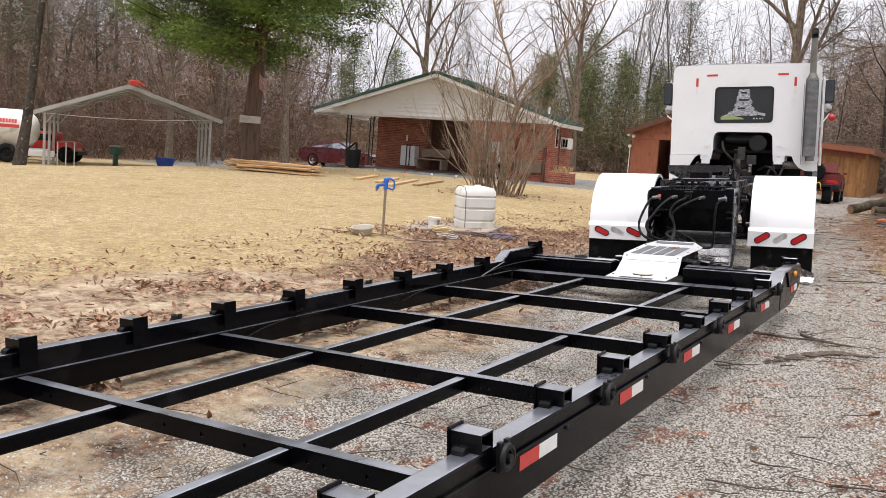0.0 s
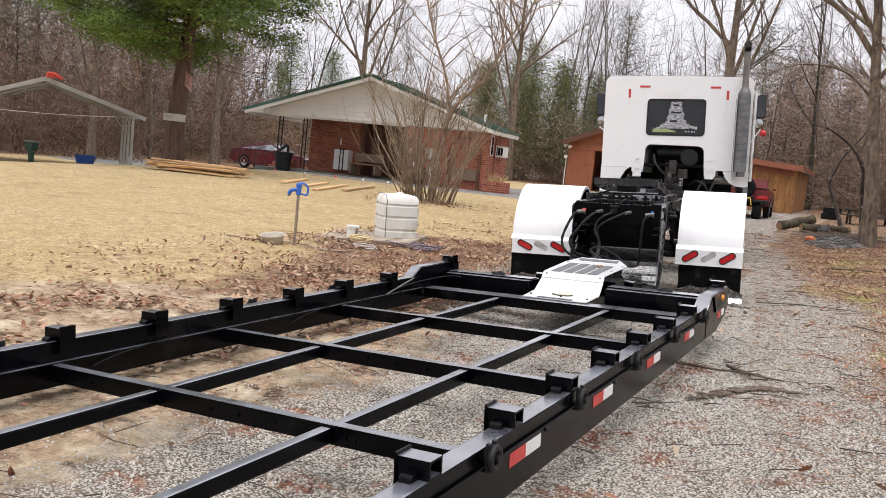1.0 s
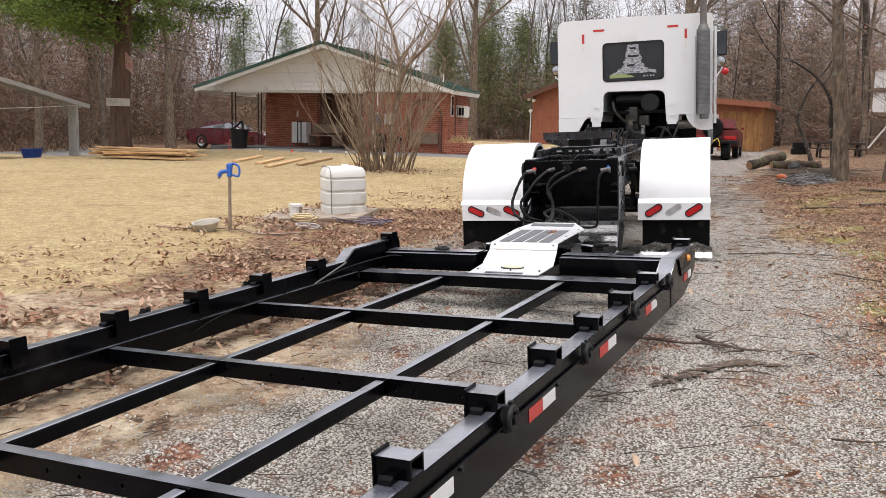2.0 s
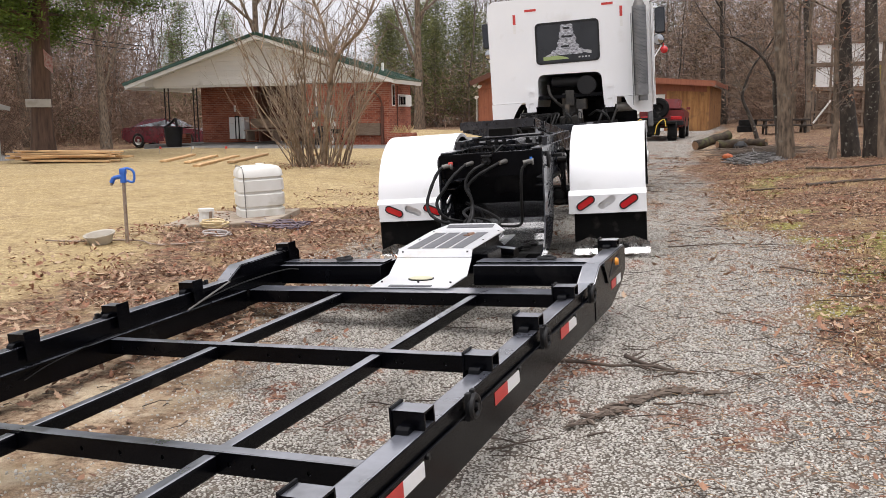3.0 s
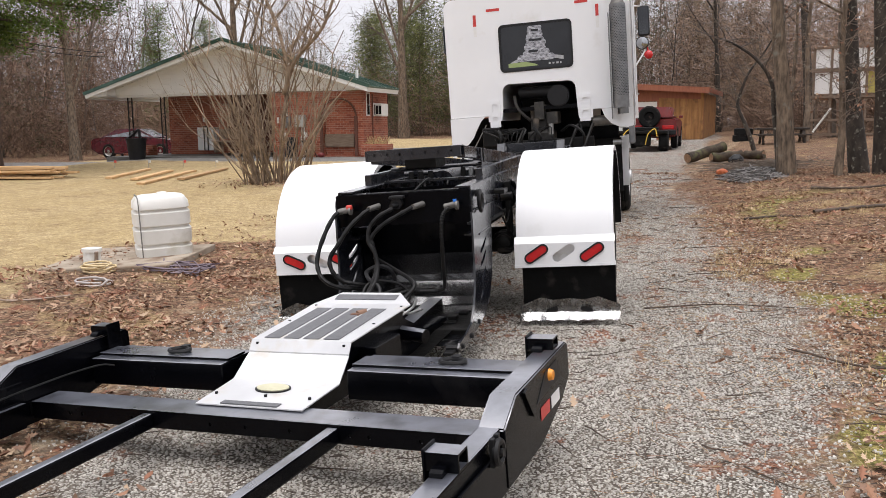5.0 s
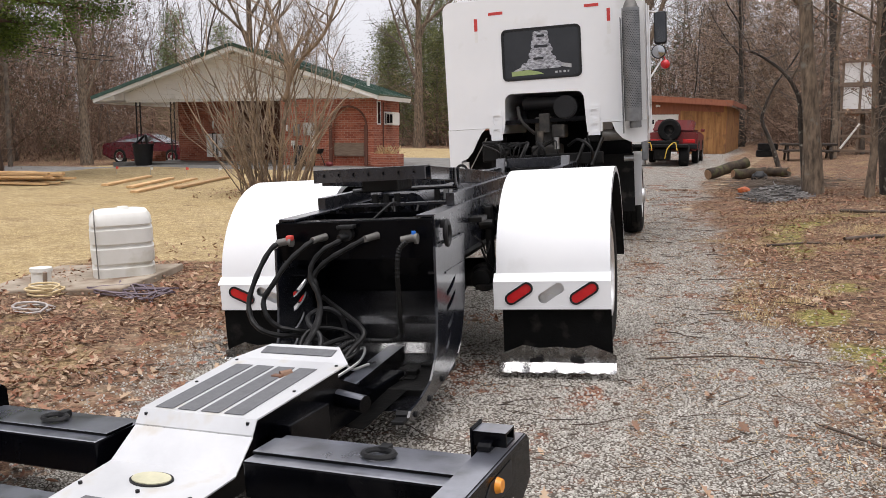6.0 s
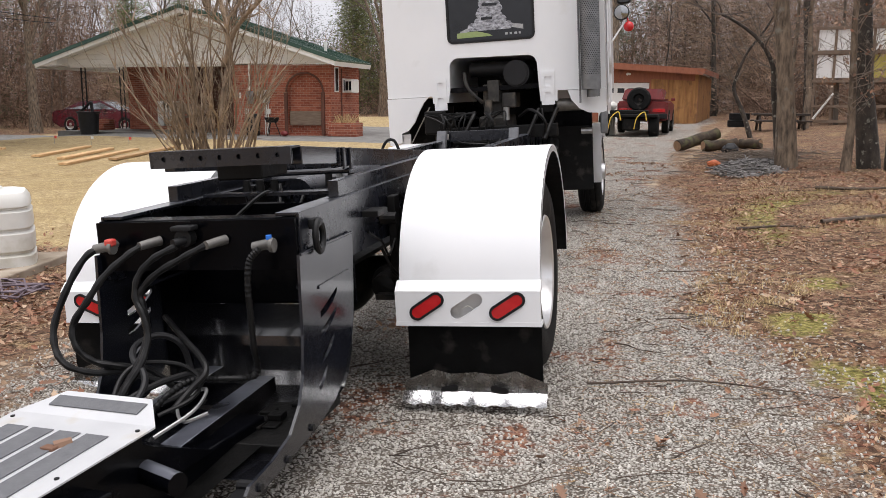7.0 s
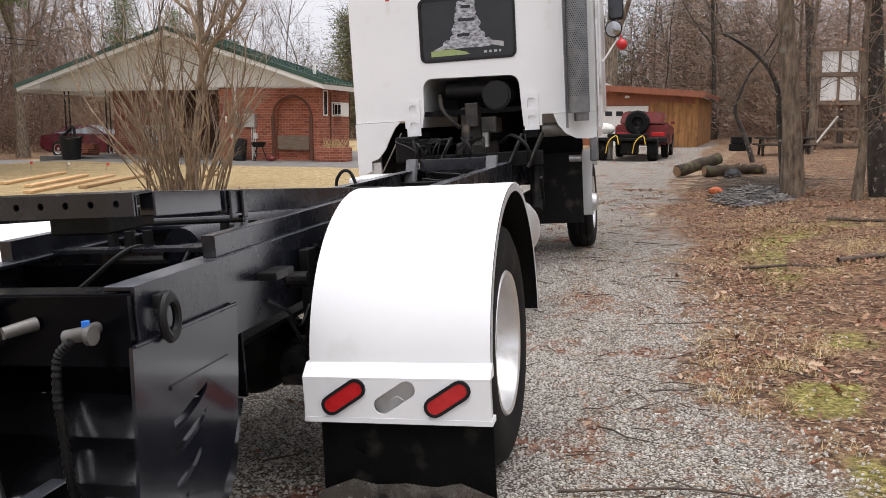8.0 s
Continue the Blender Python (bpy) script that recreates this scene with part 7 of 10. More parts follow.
def implement():
    """A low wheeled implement with straps behind the red vehicle."""
    t = thing("tow_implement", pose(-4.95, 34.6, land(-4.95, 34.6), 0, 0, 8), "low rusty wheeled tow frame with yellow straps", "tow frame")
    bm = nb()
    box(bm, -0.9, 0.9, -0.5, 0.5, 0.62, 0.72, 0.02)
    box(bm, -0.6, 0.6, -0.3, 0.6, 0.72, 0.84, 0.02)
    part("frame_deck", bm, GREASE, t)
    for x in (-0.78, 0.78):
        bm = nb()
        lathe(bm, [(-0.17, 0.02), (-0.17, 0.28), (-0.13, 0.36), (0.13, 0.36), (0.17, 0.28), (0.17, 0.02)], 22, Matrix.Translation((x, 0, 0.36)))
        part("wheel", bm, RUBBER, t, smooth=True)
    for x in (-0.42, 0.38):
        bm = nb()
        pipe(bm, smoothed([(x - 0.2, -0.55, 0.25), (x - 0.12, -0.56, 0.6), (x + 0.1, -0.5, 0.78), (x + 0.18, -0.55, 0.52)]), 0.017, 5)
        part("strap", bm, YELLOW, t, "yellow strap", True)
    bm = nb()
    box(bm, -0.2, 0.35, -0.3, 0.3, 0.2, 0.6, 0.05)
    part("hub_box", bm, GREASE, t)


implement()
bm = nb()
bmesh.ops.create_icosphere(bm, subdivisions=2, radius=0.28, matrix=Matrix.Translation((-5.75, 35.0, land(-5.75, 35) + 0.95)) @ Matrix.Diagonal((1.2, 0.9, 0.7, 1)))
box(bm, -6.0, -5.5, 34.8, 35.2, land(-5.75, 35), land(-5.75, 35) + 0.8, 0.04)
tagged(part("covered_load", bm, PVC), "white covered load beside the red vehicle", "load")


# ---- garage and barn ----
def build_garage():
    g = thing("garage", pose(0, 45, 0), "low garage with a white panelled door and stained plywood wall", "garage")
    bm = nb()
    sheet(bm, [(-8.0, 0.6), (-3.92, 0.6), (-3.92, 2.98), (-8.0, 3.30)], [[(-7.95, 0.601), (-5.98, 0.601), (-5.98, 2.60), (-7.95, 2.60)]], 0.15, XZ)
    part("front_wall", bm, REDBARN, g)
    bm = nb()
    box(bm, -4.07, -3.922, 0.155, 6, 0.6, 2.95)
    part("side_wall", bm, PLY, g)
    for k in range(8):
        bm = nb()
        x = -5.90 + 0.245 * k
        box(bm, x, x + 0.235, -0.022, -0.002, 0.85, 2.74 - 0.012 * k, 0.004)
        part("plywood_board", bm, PLY, g)
    bm = nb()
    box(bm, -4.06, -3.92, -0.03, -0.003, 0.7, 2.95, 0.004)
    part("corner_board", bm, PLY, g)
    bm = nb()
    box(bm, -7.94, -5.99, 0.04, 0.10, 0.6, 2.58)
    d = part("garage_door", bm, TRIM, g, "white sectional garage door")
    for r in range(4):
        for c in range(4):
            bm = nb()
            x, z = -7.88 + 0.475 * c, 0.66 + 0.48 * r
            box(bm, x, x + 0.40, 0.028, 0.039, z, z + (0.40 if r < 3 else 0.30), 0.008)
            part("door_panel", bm, TRIM, d)
            if r == 3:
                bm = nb()
                box(bm, x + 0.05, x + 0.35, 0.022, 0.0275, z + 0.05, z + 0.25)
                part("pane", bm, GLASS_DARK, d)
    bm = nb()
    M = Matrix.Translation((-8.1, 0, 3.42)) @ Matrix.Rotation(math.atan2(0.32, 4.25), 4, "Y")
    box(bm, 0, 4.45, -0.45, 6.3, 0, 0.05, m=M)
    part("roof", bm, TINROOF, g, "low-slope metal roof")
    bm = nb()
    box(bm, 0, 4.46, -0.49, -0.452, -0.20, 0.06, 0.004, m=M)
    box(bm, 4.452, 4.49, -0.45, 6.3, -0.15, 0.06, m=M)
    part("fascia", bm, REDBARN, g, "red-brown fascia")
    bm = nb()
    cyl(bm, (-6.9, -0.25, 2.95), (-6.9, -0.02, 2.98), 0.06, 0.04, 10)
    cyl(bm, (-6.8, -0.25, 2.95), (-6.9, -0.02, 2.98), 0.05, 0.03, 10)
    part("flood_lamp", bm, PVC, g)
    b = thing("barn", pose(0, 45.2, 0), "red-brown board barn with a gable roof", "barn")
    bm = nb()
    sheet(bm, [(-15.6, 0.3), (-8.02, 0.3), (-8.02, 3.35), (-11.85, 4.9), (-15.6, 3.40)], [[(-14.1, 0.301), (-12.0, 0.301), (-12.0, 3.05), (-14.1, 3.05)]], 0.15, XZ)
    part("front_wall", bm, REDBARN, b)
    bm = nb()
    box(bm, -15.6, -8.03, 5.9, 6.0, 0.3, 3.3)
    box(bm, -15.6, -15.46, 0.155, 5.89, 0.3, 3.3)
    part("rear_wall", bm, REDBARN, b)
    for k in range(12):
        bm = nb()
        x = -15.58 + 0.122 * k
        box(bm, x, x + 0.116, -0.024, -0.002, 0.35, 3.02, 0.003)
        part("wall_board", bm, REDBARN, b)
    bm = nb()
    box(bm, -15.6, -12.0, -0.04, -0.002, 3.06, 3.36, 0.006)
    part("header_board", bm, REDBARN, b)
    for s in (-1, 1):
        ang = math.atan2(1.55, 4.05)
        M = Matrix.Translation((-11.85, 0, 4.93)) @ (Matrix.Rotation(ang, 4, "Y") if s > 0 else Matrix.Rotation(math.pi - ang, 4, "Y") @ Matrix.Diagonal((1, 1, -1, 1)))
        bm = nb()
        box(bm, 0, 4.36 if s < 0 else 4.1, -0.4, 6.3, 0.0, 0.06, m=M)
        part("roof_slope", bm, TINROOF, b)
        bm = nb()
        box(bm, 0, 4.36 if s < 0 else 4.1, -0.44, -0.402, -0.18, 0.07, m=M)
        part("fascia", bm, BROWNDOOR, b)
    for x, z in ((-15.72, 3.22), (-15.45, 3.15), (-15.62, 2.6)):
        bm = nb()
        cyl(bm, (x, -0.3, z), (x + 0.02, -0.05, z + 0.05), 0.09, 0.05, 12)
        part("flood_lamp", bm, PVC, b, "white flood lamp")
    bm = nb()
    cyl(bm, (-15.66, -0.06, 0.4), (-15.66, -0.06, 2.6), 0.025, n=8)
    part("conduit", bm, PVC, b)


build_garage()


# ---- metal carport, tank truck and other far yard things ----
def build_carport():
    a, b = Vector((-28.1, 18.85)), Vector((-24.56, 23.38))
    u = (b - a).normalized()
    ang = math.degrees(math.atan2(u.y, u.x))
    wid = (b - a).length
    c = thing("carport", pose(a.x, a.y, 0, 0, 0, ang), "open metal carport with a shallow gable roof", "carport")
    zl, zr, zp = 1.80, 2.02, 2.98
    dep = 6.0
    for k in range(4):
        y = k * dep / 3
        for x, zt in ((0.0, zl), (wid, zr)):
            bm = nb()
            box(bm, x - 0.045, x + 0.045, y - 0.045, y + 0.045, -0.5, zt, 0.006)
            part("post", bm, TINROOF, c)
        for x, zt, s in ((0.0, zl, 1), (wid, zr, -1)):
            bm = nb()
            cyl(bm, (x, y, zt - 0.45), (x + s * 0.42, y, zt + 0.12), 0.025, n=6)
            part("knee_brace", bm, TINROOF, c)
    for s, x0, zz in ((-1, -0.42, zl - 0.06), (1, wid + 0.42, zr - 0.06)):
        xm = wid / 2 - 0.1
        run, rise = abs(x0 - xm), zp - zz
        ang2 = math.atan2(rise, run)
        M = Matrix.Translation((xm, 0, zp)) @ (Matrix.Rotation(ang2, 4, "Y") if s > 0 else Matrix.Rotation(math.pi - ang2, 4, "Y") @ Matrix.Diagonal((1, 1, -1, 1)))
        L = math.hypot(run, rise)
        bm = nb()
        n = 40
        rows = []
        for i in range(n + 1):
            y = -0.3 + (dep + 0.6) * i / n
            rows.append([bm.verts.new(M @ Vector((xx, y, 0.02 + 0.015 * (i % 2)))) for xx in (0, L)])
        for p, q in zip(rows, rows[1:]):
            bm.faces.new((p[0], p[1], q[1], q[0]))
        bmesh.ops.solidify(bm, geom=list(bm.faces), thickness=0.01)
        part("roof_sheet", bm, TINROOF, c, "ribbed grey metal sheet")
        bm = nb()
        box(bm, -0.02, L, -0.36, -0.31, -0.10, 0.04, m=M)
        part("rake_trim", bm, TINROOF, c, "pale metal edge trim")
        for k in range(4):
            bm = nb()
            y = k * dep / 3
            box(bm, 0, L - 0.3, y - 0.03, y + 0.03, -0.06, 0.0, m=M)
            part("rafter", bm, TINROOF, c)
    bm = nb()
    pipe(bm, [(wid * i / 14, -0.05, zl - 0.05 + (zr - zl) * i / 14 - 0.10 * (1 - (i / 7 - 1) ** 2)) for i in range(15)], 0.012, 5)
    part("rope", bm, PVC, c, "pale rope strung between the posts")
    for k in range(4):
        bm = nb()
        box(bm, 0.15 + 0.28 * k, 0.19 + 0.28 * k, -0.1, -0.06, -0.4, 0.75)
        part("rail_stake", bm, TINROOF, c)
    bm = nb()
    for k in range(3):
        p = Vector((wid / 2 - 0.05 + 0.1 * k, -0.35, zp + 0.02))
        pipe(bm, smoothed([p, p + Vector((0.05, 0, 0.15)), p + Vector((0.2 + 0.05 * k, 0, 0.12 - 0.06 * k))]), 0.05, 5)
    part("red_rag", bm, CLOTHRED, c, "red rag tied to the ridge", True)


build_carport()


def build_tank_truck():
    t = thing("tank_truck", pose(-31.9, 20.1, land(-31.9, 20.1), 0, 0, 54) @ Matrix.Scale(0.76, 4), "white propane delivery tank truck with faded red lettering bars", "tank truck")
    bm = nb()
    prof = [(-3.0, 0.02), (-2.98, 0.35), (-2.85, 0.65), (-2.6, 0.88), (-2.2, 0.98), (1.55, 0.98), (1.95, 0.86), (2.2, 0.6), (2.32, 0.3), (2.34, 0.02)]
    lathe(bm, prof, 32, Matrix.Translation((-1.2, 0, 1.75)))
    tank = part("tank", bm, TANKW, t, "white cylindrical tank", True)
    for z, w, h, mt in ((2.12, 0.95, 0.20, RED_TAPE), (1.86, 1.15, 0.17, RED_TAPE)):
        for k in range(7):
            bm = nb()
            x = 0.0 - w / 2 - 0.35 + w * k / 7
            a = math.asin(min(0.99, (z - 1.75) / 0.985))
            m = Matrix.Translation((x, -0.985 * math.cos(a), z)) @ Matrix.Rotation(-a, 4, "X")
            box(bm, 0, w / 7 * (0.8 if h > 0.18 else 1.0), -0.006, 0.004, -h / 2, h / 2, m=m)
            part("lettering_bar", bm, mt, tank)
    bm = nb()
    box(bm, -4.3, 1.6, -0.45, 0.45, 0.62, 0.78, 0.02)
    box(bm, 0.2, 1.9, -0.95, -0.6, 0.40, 0.72, 0.03)
    part("chassis", bm, TRIM, t)
    for x in (-0.35, -3.6):
        for s in (-1, 1):
            bm = nb()
            lathe(bm, [(0, 0.02), (0, 0.40), (0.03, 0.48), (0.26, 0.48), (0.30, 0.42), (0.30, 0.28), (0.22, 0.2), (0.24, 0.01)], 24, Matrix.Translation((x, s * 0.75, 0.48)) @ Matrix.Rotation(radians(90 * s), 4, "Z"))
            part("wheel", bm, RUBBER, t, smooth=True)
    bm = nb()
    box(bm, -5.6, -4.0, -1.0, 1.0, 0.6, 2.3, 0.12)
    part("cab", bm, TRIM, t)
    r = thing("red_truck", pose(-32.9, 22.35, land(-32.9, 22.35), 0, 0, 40) @ Matrix.Scale(0.8, 4), "old red truck with a rounded hood behind the carport", "truck")
    bm = nb()
    box(bm, -0.9, 0.35, -0.8, 0.8, 0.55, 1.55, 0.12)
    part("cab", bm, REDPAINT, r, smooth=True)
    bm = nb()
    box(bm, -0.75, 0.2, -0.815, -0.80, 1.08, 1.42, 0.004)
    part("window", bm, GLASS_DARK, r)
    bm = nb()
    box(bm, 0.36, 1.35, -0.78, 0.78, 0.55, 1.12, 0.14)
    part("hood", bm, REDPAINT, r, smooth=True)
    bm = nb()
    box(bm, -2.4, 1.5, -0.4, 0.4, 0.42, 0.55, 0.01)
    box(bm, 1.36, 1.52, -0.85, 0.85, 0.42, 0.62, 0.03)
    part("chassis", bm, GREASE, r)
    for x in (0.9, -1.7):
        for s in (-1, 1):
            bm = nb()
            lathe(bm, [(0, 0.02), (0, 0.36), (0.03, 0.42), (0.2, 0.42), (0.24, 0.36), (0.24, 0.25), (0.2, 0.01)], 20, Matrix.Translation((x, s * 0.66, 0.42)) @ Matrix.Rotation(radians(90 * s), 4, "Z"))
            part("wheel", bm, RUBBER, r, smooth=True)
    bm = nb()
    cyl(bm, (-0.9, 0.3, 1.5), (-1.4, 0.3, 2.0), 0.05, n=8)
    cyl(bm, (-0.4, 0.2, 1.55), (-0.9, 0.2, 1.75), 0.06, n=8)
    part("boom", bm, IRON, r)


build_tank_truck()


def ground_place(x, y):
    return x, y, land(x, y)


def build_yard_bits():
    # green box on a post, blue tub, dark heap by the carport
    ob = thing("green_post_box", pose(*ground_place(-29.6, 23.0)), "dark green box on a post", "box")
    bm = nb()
    box(bm, -0.08, 0.08, -0.08, 0.08, 0, 0.5, 0.01)
    part("post", bm, GREENBOX, ob)
    bm = nb()
    box(bm, -0.22, 0.22, -0.16, 0.16, 0.5, 0.80, 0.05)
    part("body", bm, GREENBOX, ob)
    bm = nb()
    box(bm, -0.235, 0.235, -0.175, 0.175, 0.801, 0.87, 0.03)
    part("lid", bm, TINROOF, ob, "grey lid")
    ob = thing("blue_tub", pose(*ground_place(-28.6, 24.7)), "blue plastic tub on the bare ground", "tub")
    bm = nb()
    cyl(bm, (0, 0, 0), (0, 0, 0.38), 0.30, 0.40, 20)
    part("body", bm, BLUETUB, ob, smooth=True)
    bm = nb()
    cyl(bm, (0, 0, 0.38), (0, 0, 0.42), 0.43, 0.43, 20)
    part("rim", bm, BLUETUB, ob, smooth=True)
    # lumber stack
    rnd = random.Random(8)
    for layer in range(6):
        for k in range(4 - (layer > 3)):
            L = rnd.uniform(2.0, 2.9)
            bm = nb()
            box(bm, -L / 2, L / 2, -0.07, 0.07, 0, 0.04 if layer % 2 else 0.045, 0.004)
            ob = part("lumber_board", bm, LUMBER)
            x, y = -18.35 + rnd.uniform(-0.45, 0.45), 20.45 + 0.20 * k - 0.3 + rnd.uniform(-0.10, 0.10)
            ob.matrix_world = pose(x, y, land(x, y) + 0.03 + 0.05 * layer, 0, rnd.uniform(-1, 1), 27 + rnd.uniform(-11, 11))
            tagged(ob, "pale new pine board in a low stack on the lawn", "board", "lumber stack")
    # loose boards on the ground before the house
    for (xa, ya), (xb, yb) in (((-15.35, 20.7), (-16.72, 23.6)), ((-13.25, 19.44), (-14.95, 23.35)), ((-13.19, 20.7), (-14.32, 23.9)), ((-14.3, 20.4), (-15.6, 23.2)), ((-12.3, 22.2), (-12.9, 24.6))):
        d = Vector((xb - xa, yb - ya))
        L = d.length
        bm = nb()
        box(bm, -L / 2, L / 2, -0.09, 0.09, 0, 0.05, 0.005)
        ob = part("lumber_board", bm, LUMBER)
        ob.matrix_world = pose((xa + xb) / 2, (ya + yb) / 2, land((xa + xb) / 2, (ya + yb) / 2) + 0.012, 0, math.degrees(-math.asin((land(xb, yb) - land(xa, ya)) / L)), math.degrees(math.atan2(d.y, d.x)))
        tagged(ob, "pale pine board lying on the ground", "board", "loose boards")
    # small pink marker flags
    for k, (x, y) in enumerate(((-17.5, 24.5), (-16.3, 24.6), (-15.4, 24.9), (-18.7, 24.4), (-14.6, 25.2))):
        ob = thing("marker_flag", pose(*ground_place(x, y)), "tiny pale marker flag in the ground", "flag", "marker flags")
        bm = nb()
        cyl(bm, (0, 0, 0), (0, 0, 0.22), 0.006, n=5)
        part("wire", bm, STEEL, ob)
        bm = nb()
        box(bm, 0.006, 0.09, -0.004, 0.004, 0.15, 0.22)
        part("cloth", bm, CLOTHRED if k % 2 else PVC, ob)
    # yard hydrant
    x, y, z = ground_place(-6.42, 9.83)
    ob = thing("yard_hydrant", pose(x, y, z, 0, 0, 20), "blue-headed yard hydrant on a rusty pipe", "hydrant")
    bm = nb()
    cyl(bm, (0, 0, -0.05), (0.0, 0, 0.66), 0.019, n=12)
    part("pipe", bm, RUSTY, ob, "rusty steel pipe", True)
    bm = nb()
    cyl(bm, (0, 0, 0.65), (0, 0, 0.75), 0.034, 0.03, 14)
    cyl(bm, (0, 0, 0.72), (-0.10, -0.01, 0.70), 0.026, 0.022, 12)
    cyl(bm, (-0.10, -0.01, 0.705), (-0.125, -0.01, 0.65), 0.022, 0.026, 12)
    box(bm, -0.035, 0.035, -0.025, 0.025, 0.74, 0.80, 0.01)
    hd = part("head", bm, BLUE, ob, "blue cast-iron head", True)
    bm = nb()
    pipe(bm, smoothed([(-0.02, 0, 0.79), (0.05, 0, 0.80), (0.11, 0, 0.77), (0.12, 0, 0.70), (0.10, 0, 0.655), (0.04, 0, 0.67)]), 0.013, 7)
    part("lever", bm, BLUE, hd, smooth=True)
    bm = nb()
    cyl(bm, (-0.125, -0.01, 0.65), (-0.128, -0.01, 0.62), 0.016, n=10)
    part("spout", bm, RUSTY, hd)
    # slab with the ribbed well cover
    x, y = -6.36, 11.70
    z = land(x, y)
    bm = nb()
    box(bm, -0.75, 0.62, -0.62, 0.75, -0.08, 0.045, 0.012)
    ob = part("well_slab", bm, SLABCONC)
    ob.matrix_world = pose(x, y, z, 1, -2, 18)
    tagged(ob, "small weathered concrete slab on the lawn", "slab")
    ob = thing("well_cover", pose(-6.22, 12.0, z + 0.045, 1, -2, 46), "ribbed white plastic well cover strapped down on a slab", "well cover")
    bm = nb()
    prof = [(0.0, 0.33), (0.10, 0.335), (0.118, 0.308), (0.132, 0.308), (0.15, 0.335), (0.29, 0.34), (0.308, 0.310), (0.322, 0.310), (0.34, 0.338), (0.47, 0.336), (0.487, 0.308), (0.500, 0.308), (0.515, 0.333), (0.58, 0.325), (0.625, 0.29), (0.64, 0.22), (0.645, 0.01)]
    lathe(bm, prof, 40, Matrix.Rotation(radians(-90), 4, "Y"))
    for v in bm.verts:
        # rounded square plan
        x_, y_ = v.co.x, v.co.y
        r = math.hypot(x_, y_)
        if r > 1e-4:
            a = math.atan2(y_, x_)
            k = 1 / (abs(math.cos(a)) ** 5.0 + abs(math.sin(a)) ** 5.0) ** (1 / 5.0)
            v.co.x, v.co.y = x_ * k * 0.86, y_ * k * 0.90
    part("shell", bm, TANKW, ob, "ribbed white shell", True)
    bm = nb()
    pts = [(-0.235, -0.306, 0.01), (-0.235, -0.304, 0.30), (-0.235, -0.298, 0.56), (-0.235, -0.22, 0.640), (-0.235, 0.0, 0.648), (-0.235, 0.22, 0.640), (-0.235, 0.298, 0.56), (-0.235, 0.306, 0.01)]
    pipe(bm, pts, 0.006, 6)
    part("strap", bm, DULLSTEEL, ob, "grey strap")
    bm = nb()
    cyl(bm, (0.03, 0, 0.645), (0.03, 0, 0.668), 0.06, 0.05, 14)
    part("cap", bm, TANKW, ob)
    # white bucket-like cap and coiled hoses
    ob = thing("pvc_cap", pose(-6.50, 11.26, land(-6.50, 11.26) + 0.03), "short white pipe cap beside the well cover", "pipe cap")
    bm = nb()
    cyl(bm, (0, 0, 0), (0, 0, 0.13), 0.085, n=18)
    part("body", bm, PVC, ob, smooth=True)
    bm = nb()
    cyl(bm, (0, 0, 0.13), (0, 0, 0.165), 0.098, n=18)
    part("lid", bm, PVC, ob, smooth=True)
    bm = nb()
    cyl(bm, (0.10, -0.05, 0.0), (0.12, -0.06, 0.14), 0.02, n=8)
    part("spigot", bm, RUSTY, ob)
    rnd = random.Random(4)
    for cx, cy, R, n, mt, lab in ((-6.22, 11.05, 0.16, 4, shade("tan_hose", (0.55, 0.42, 0.22), (0.62, 0.50, 0.30), 0.6), "coiled tan garden hose on the leaves"), (-5.80, 10.56, 0.16, 2, shade("pale_hose", (0.38, 0.34, 0.32), (0.48, 0.44, 0.41), 0.55), "loose white garden hose on the ground")):
        pts = []
        for i in range(n * 14):
            a = 2 * math.pi * i / 14
            r = R * (1 + 0.18 * math.sin(i * 0.7) + rnd.uniform(-0.06, 0.06))
            x, y = cx + r * math.cos(a), cy + 0.8 * r * math.sin(a)
            pts.append((x, y, land(x, y) + 0.02 + 0.02 * (i // 14)))
        bm = nb()
        pipe(bm, pts, 0.010, 6)
        tagged(part("garden_hose", bm, mt, smooth=True), lab, "hose")
    pts = []
    for x, y in ((-7.3, 9.55), (-6.9, 9.6), (-6.6, 9.85), (-6.3, 9.9), (-6.0, 9.75), (-5.8, 9.85), (-5.6, 10.1)):
        pts.append((x, y, land(x, y) + 0.02))
    bm = nb()
    pipe(bm, smoothed(pts), 0.010, 6)
    tagged(part("garden_hose", bm, RUSTY, smooth=True), "pale hose lying from the hydrant", "hose")
    ob = thing("basin", pose(-6.64, 9.68, land(-6.64, 9.68), 8, -6, 30), "small off-white plastic basin on the ground", "basin")
    bm = nb()
    prof = [(0.0, 0.01), (0.0, 0.10), (0.02, 0.115), (0.10, 0.15), (0.105, 0.165), (0.115, 0.165), (0.11, 0.14), (0.03, 0.10), (0.02, 0.01)]
    lathe(bm, prof, 24, Matrix.Rotation(radians(-90), 4, "Y"))
    part("bowl", bm, BASIN, ob, smooth=True)
    # dark cord heap in the leaves
    pts = []
    for i in range(60):
        a = i * 0.8
        x, y = -5.55 + (0.28 + 0.05 * rnd.uniform(-1, 1)) * math.cos(a) * 1.3, 11.4 + 0.2 * math.sin(a * 1.3)
        pts.append((x, y, land(x, y) + 0.02 + rnd.uniform(0, 0.05)))
    bm = nb()
    pipe(bm, pts, 0.008, 5)
    tagged(part("tangled_cord", bm, shade("purple_grey_cord", (0.10, 0.07, 0.09), (0.2, 0.16, 0.18), 0.7), smooth=True), "tangled dark cord lying in the leaves", "cord")
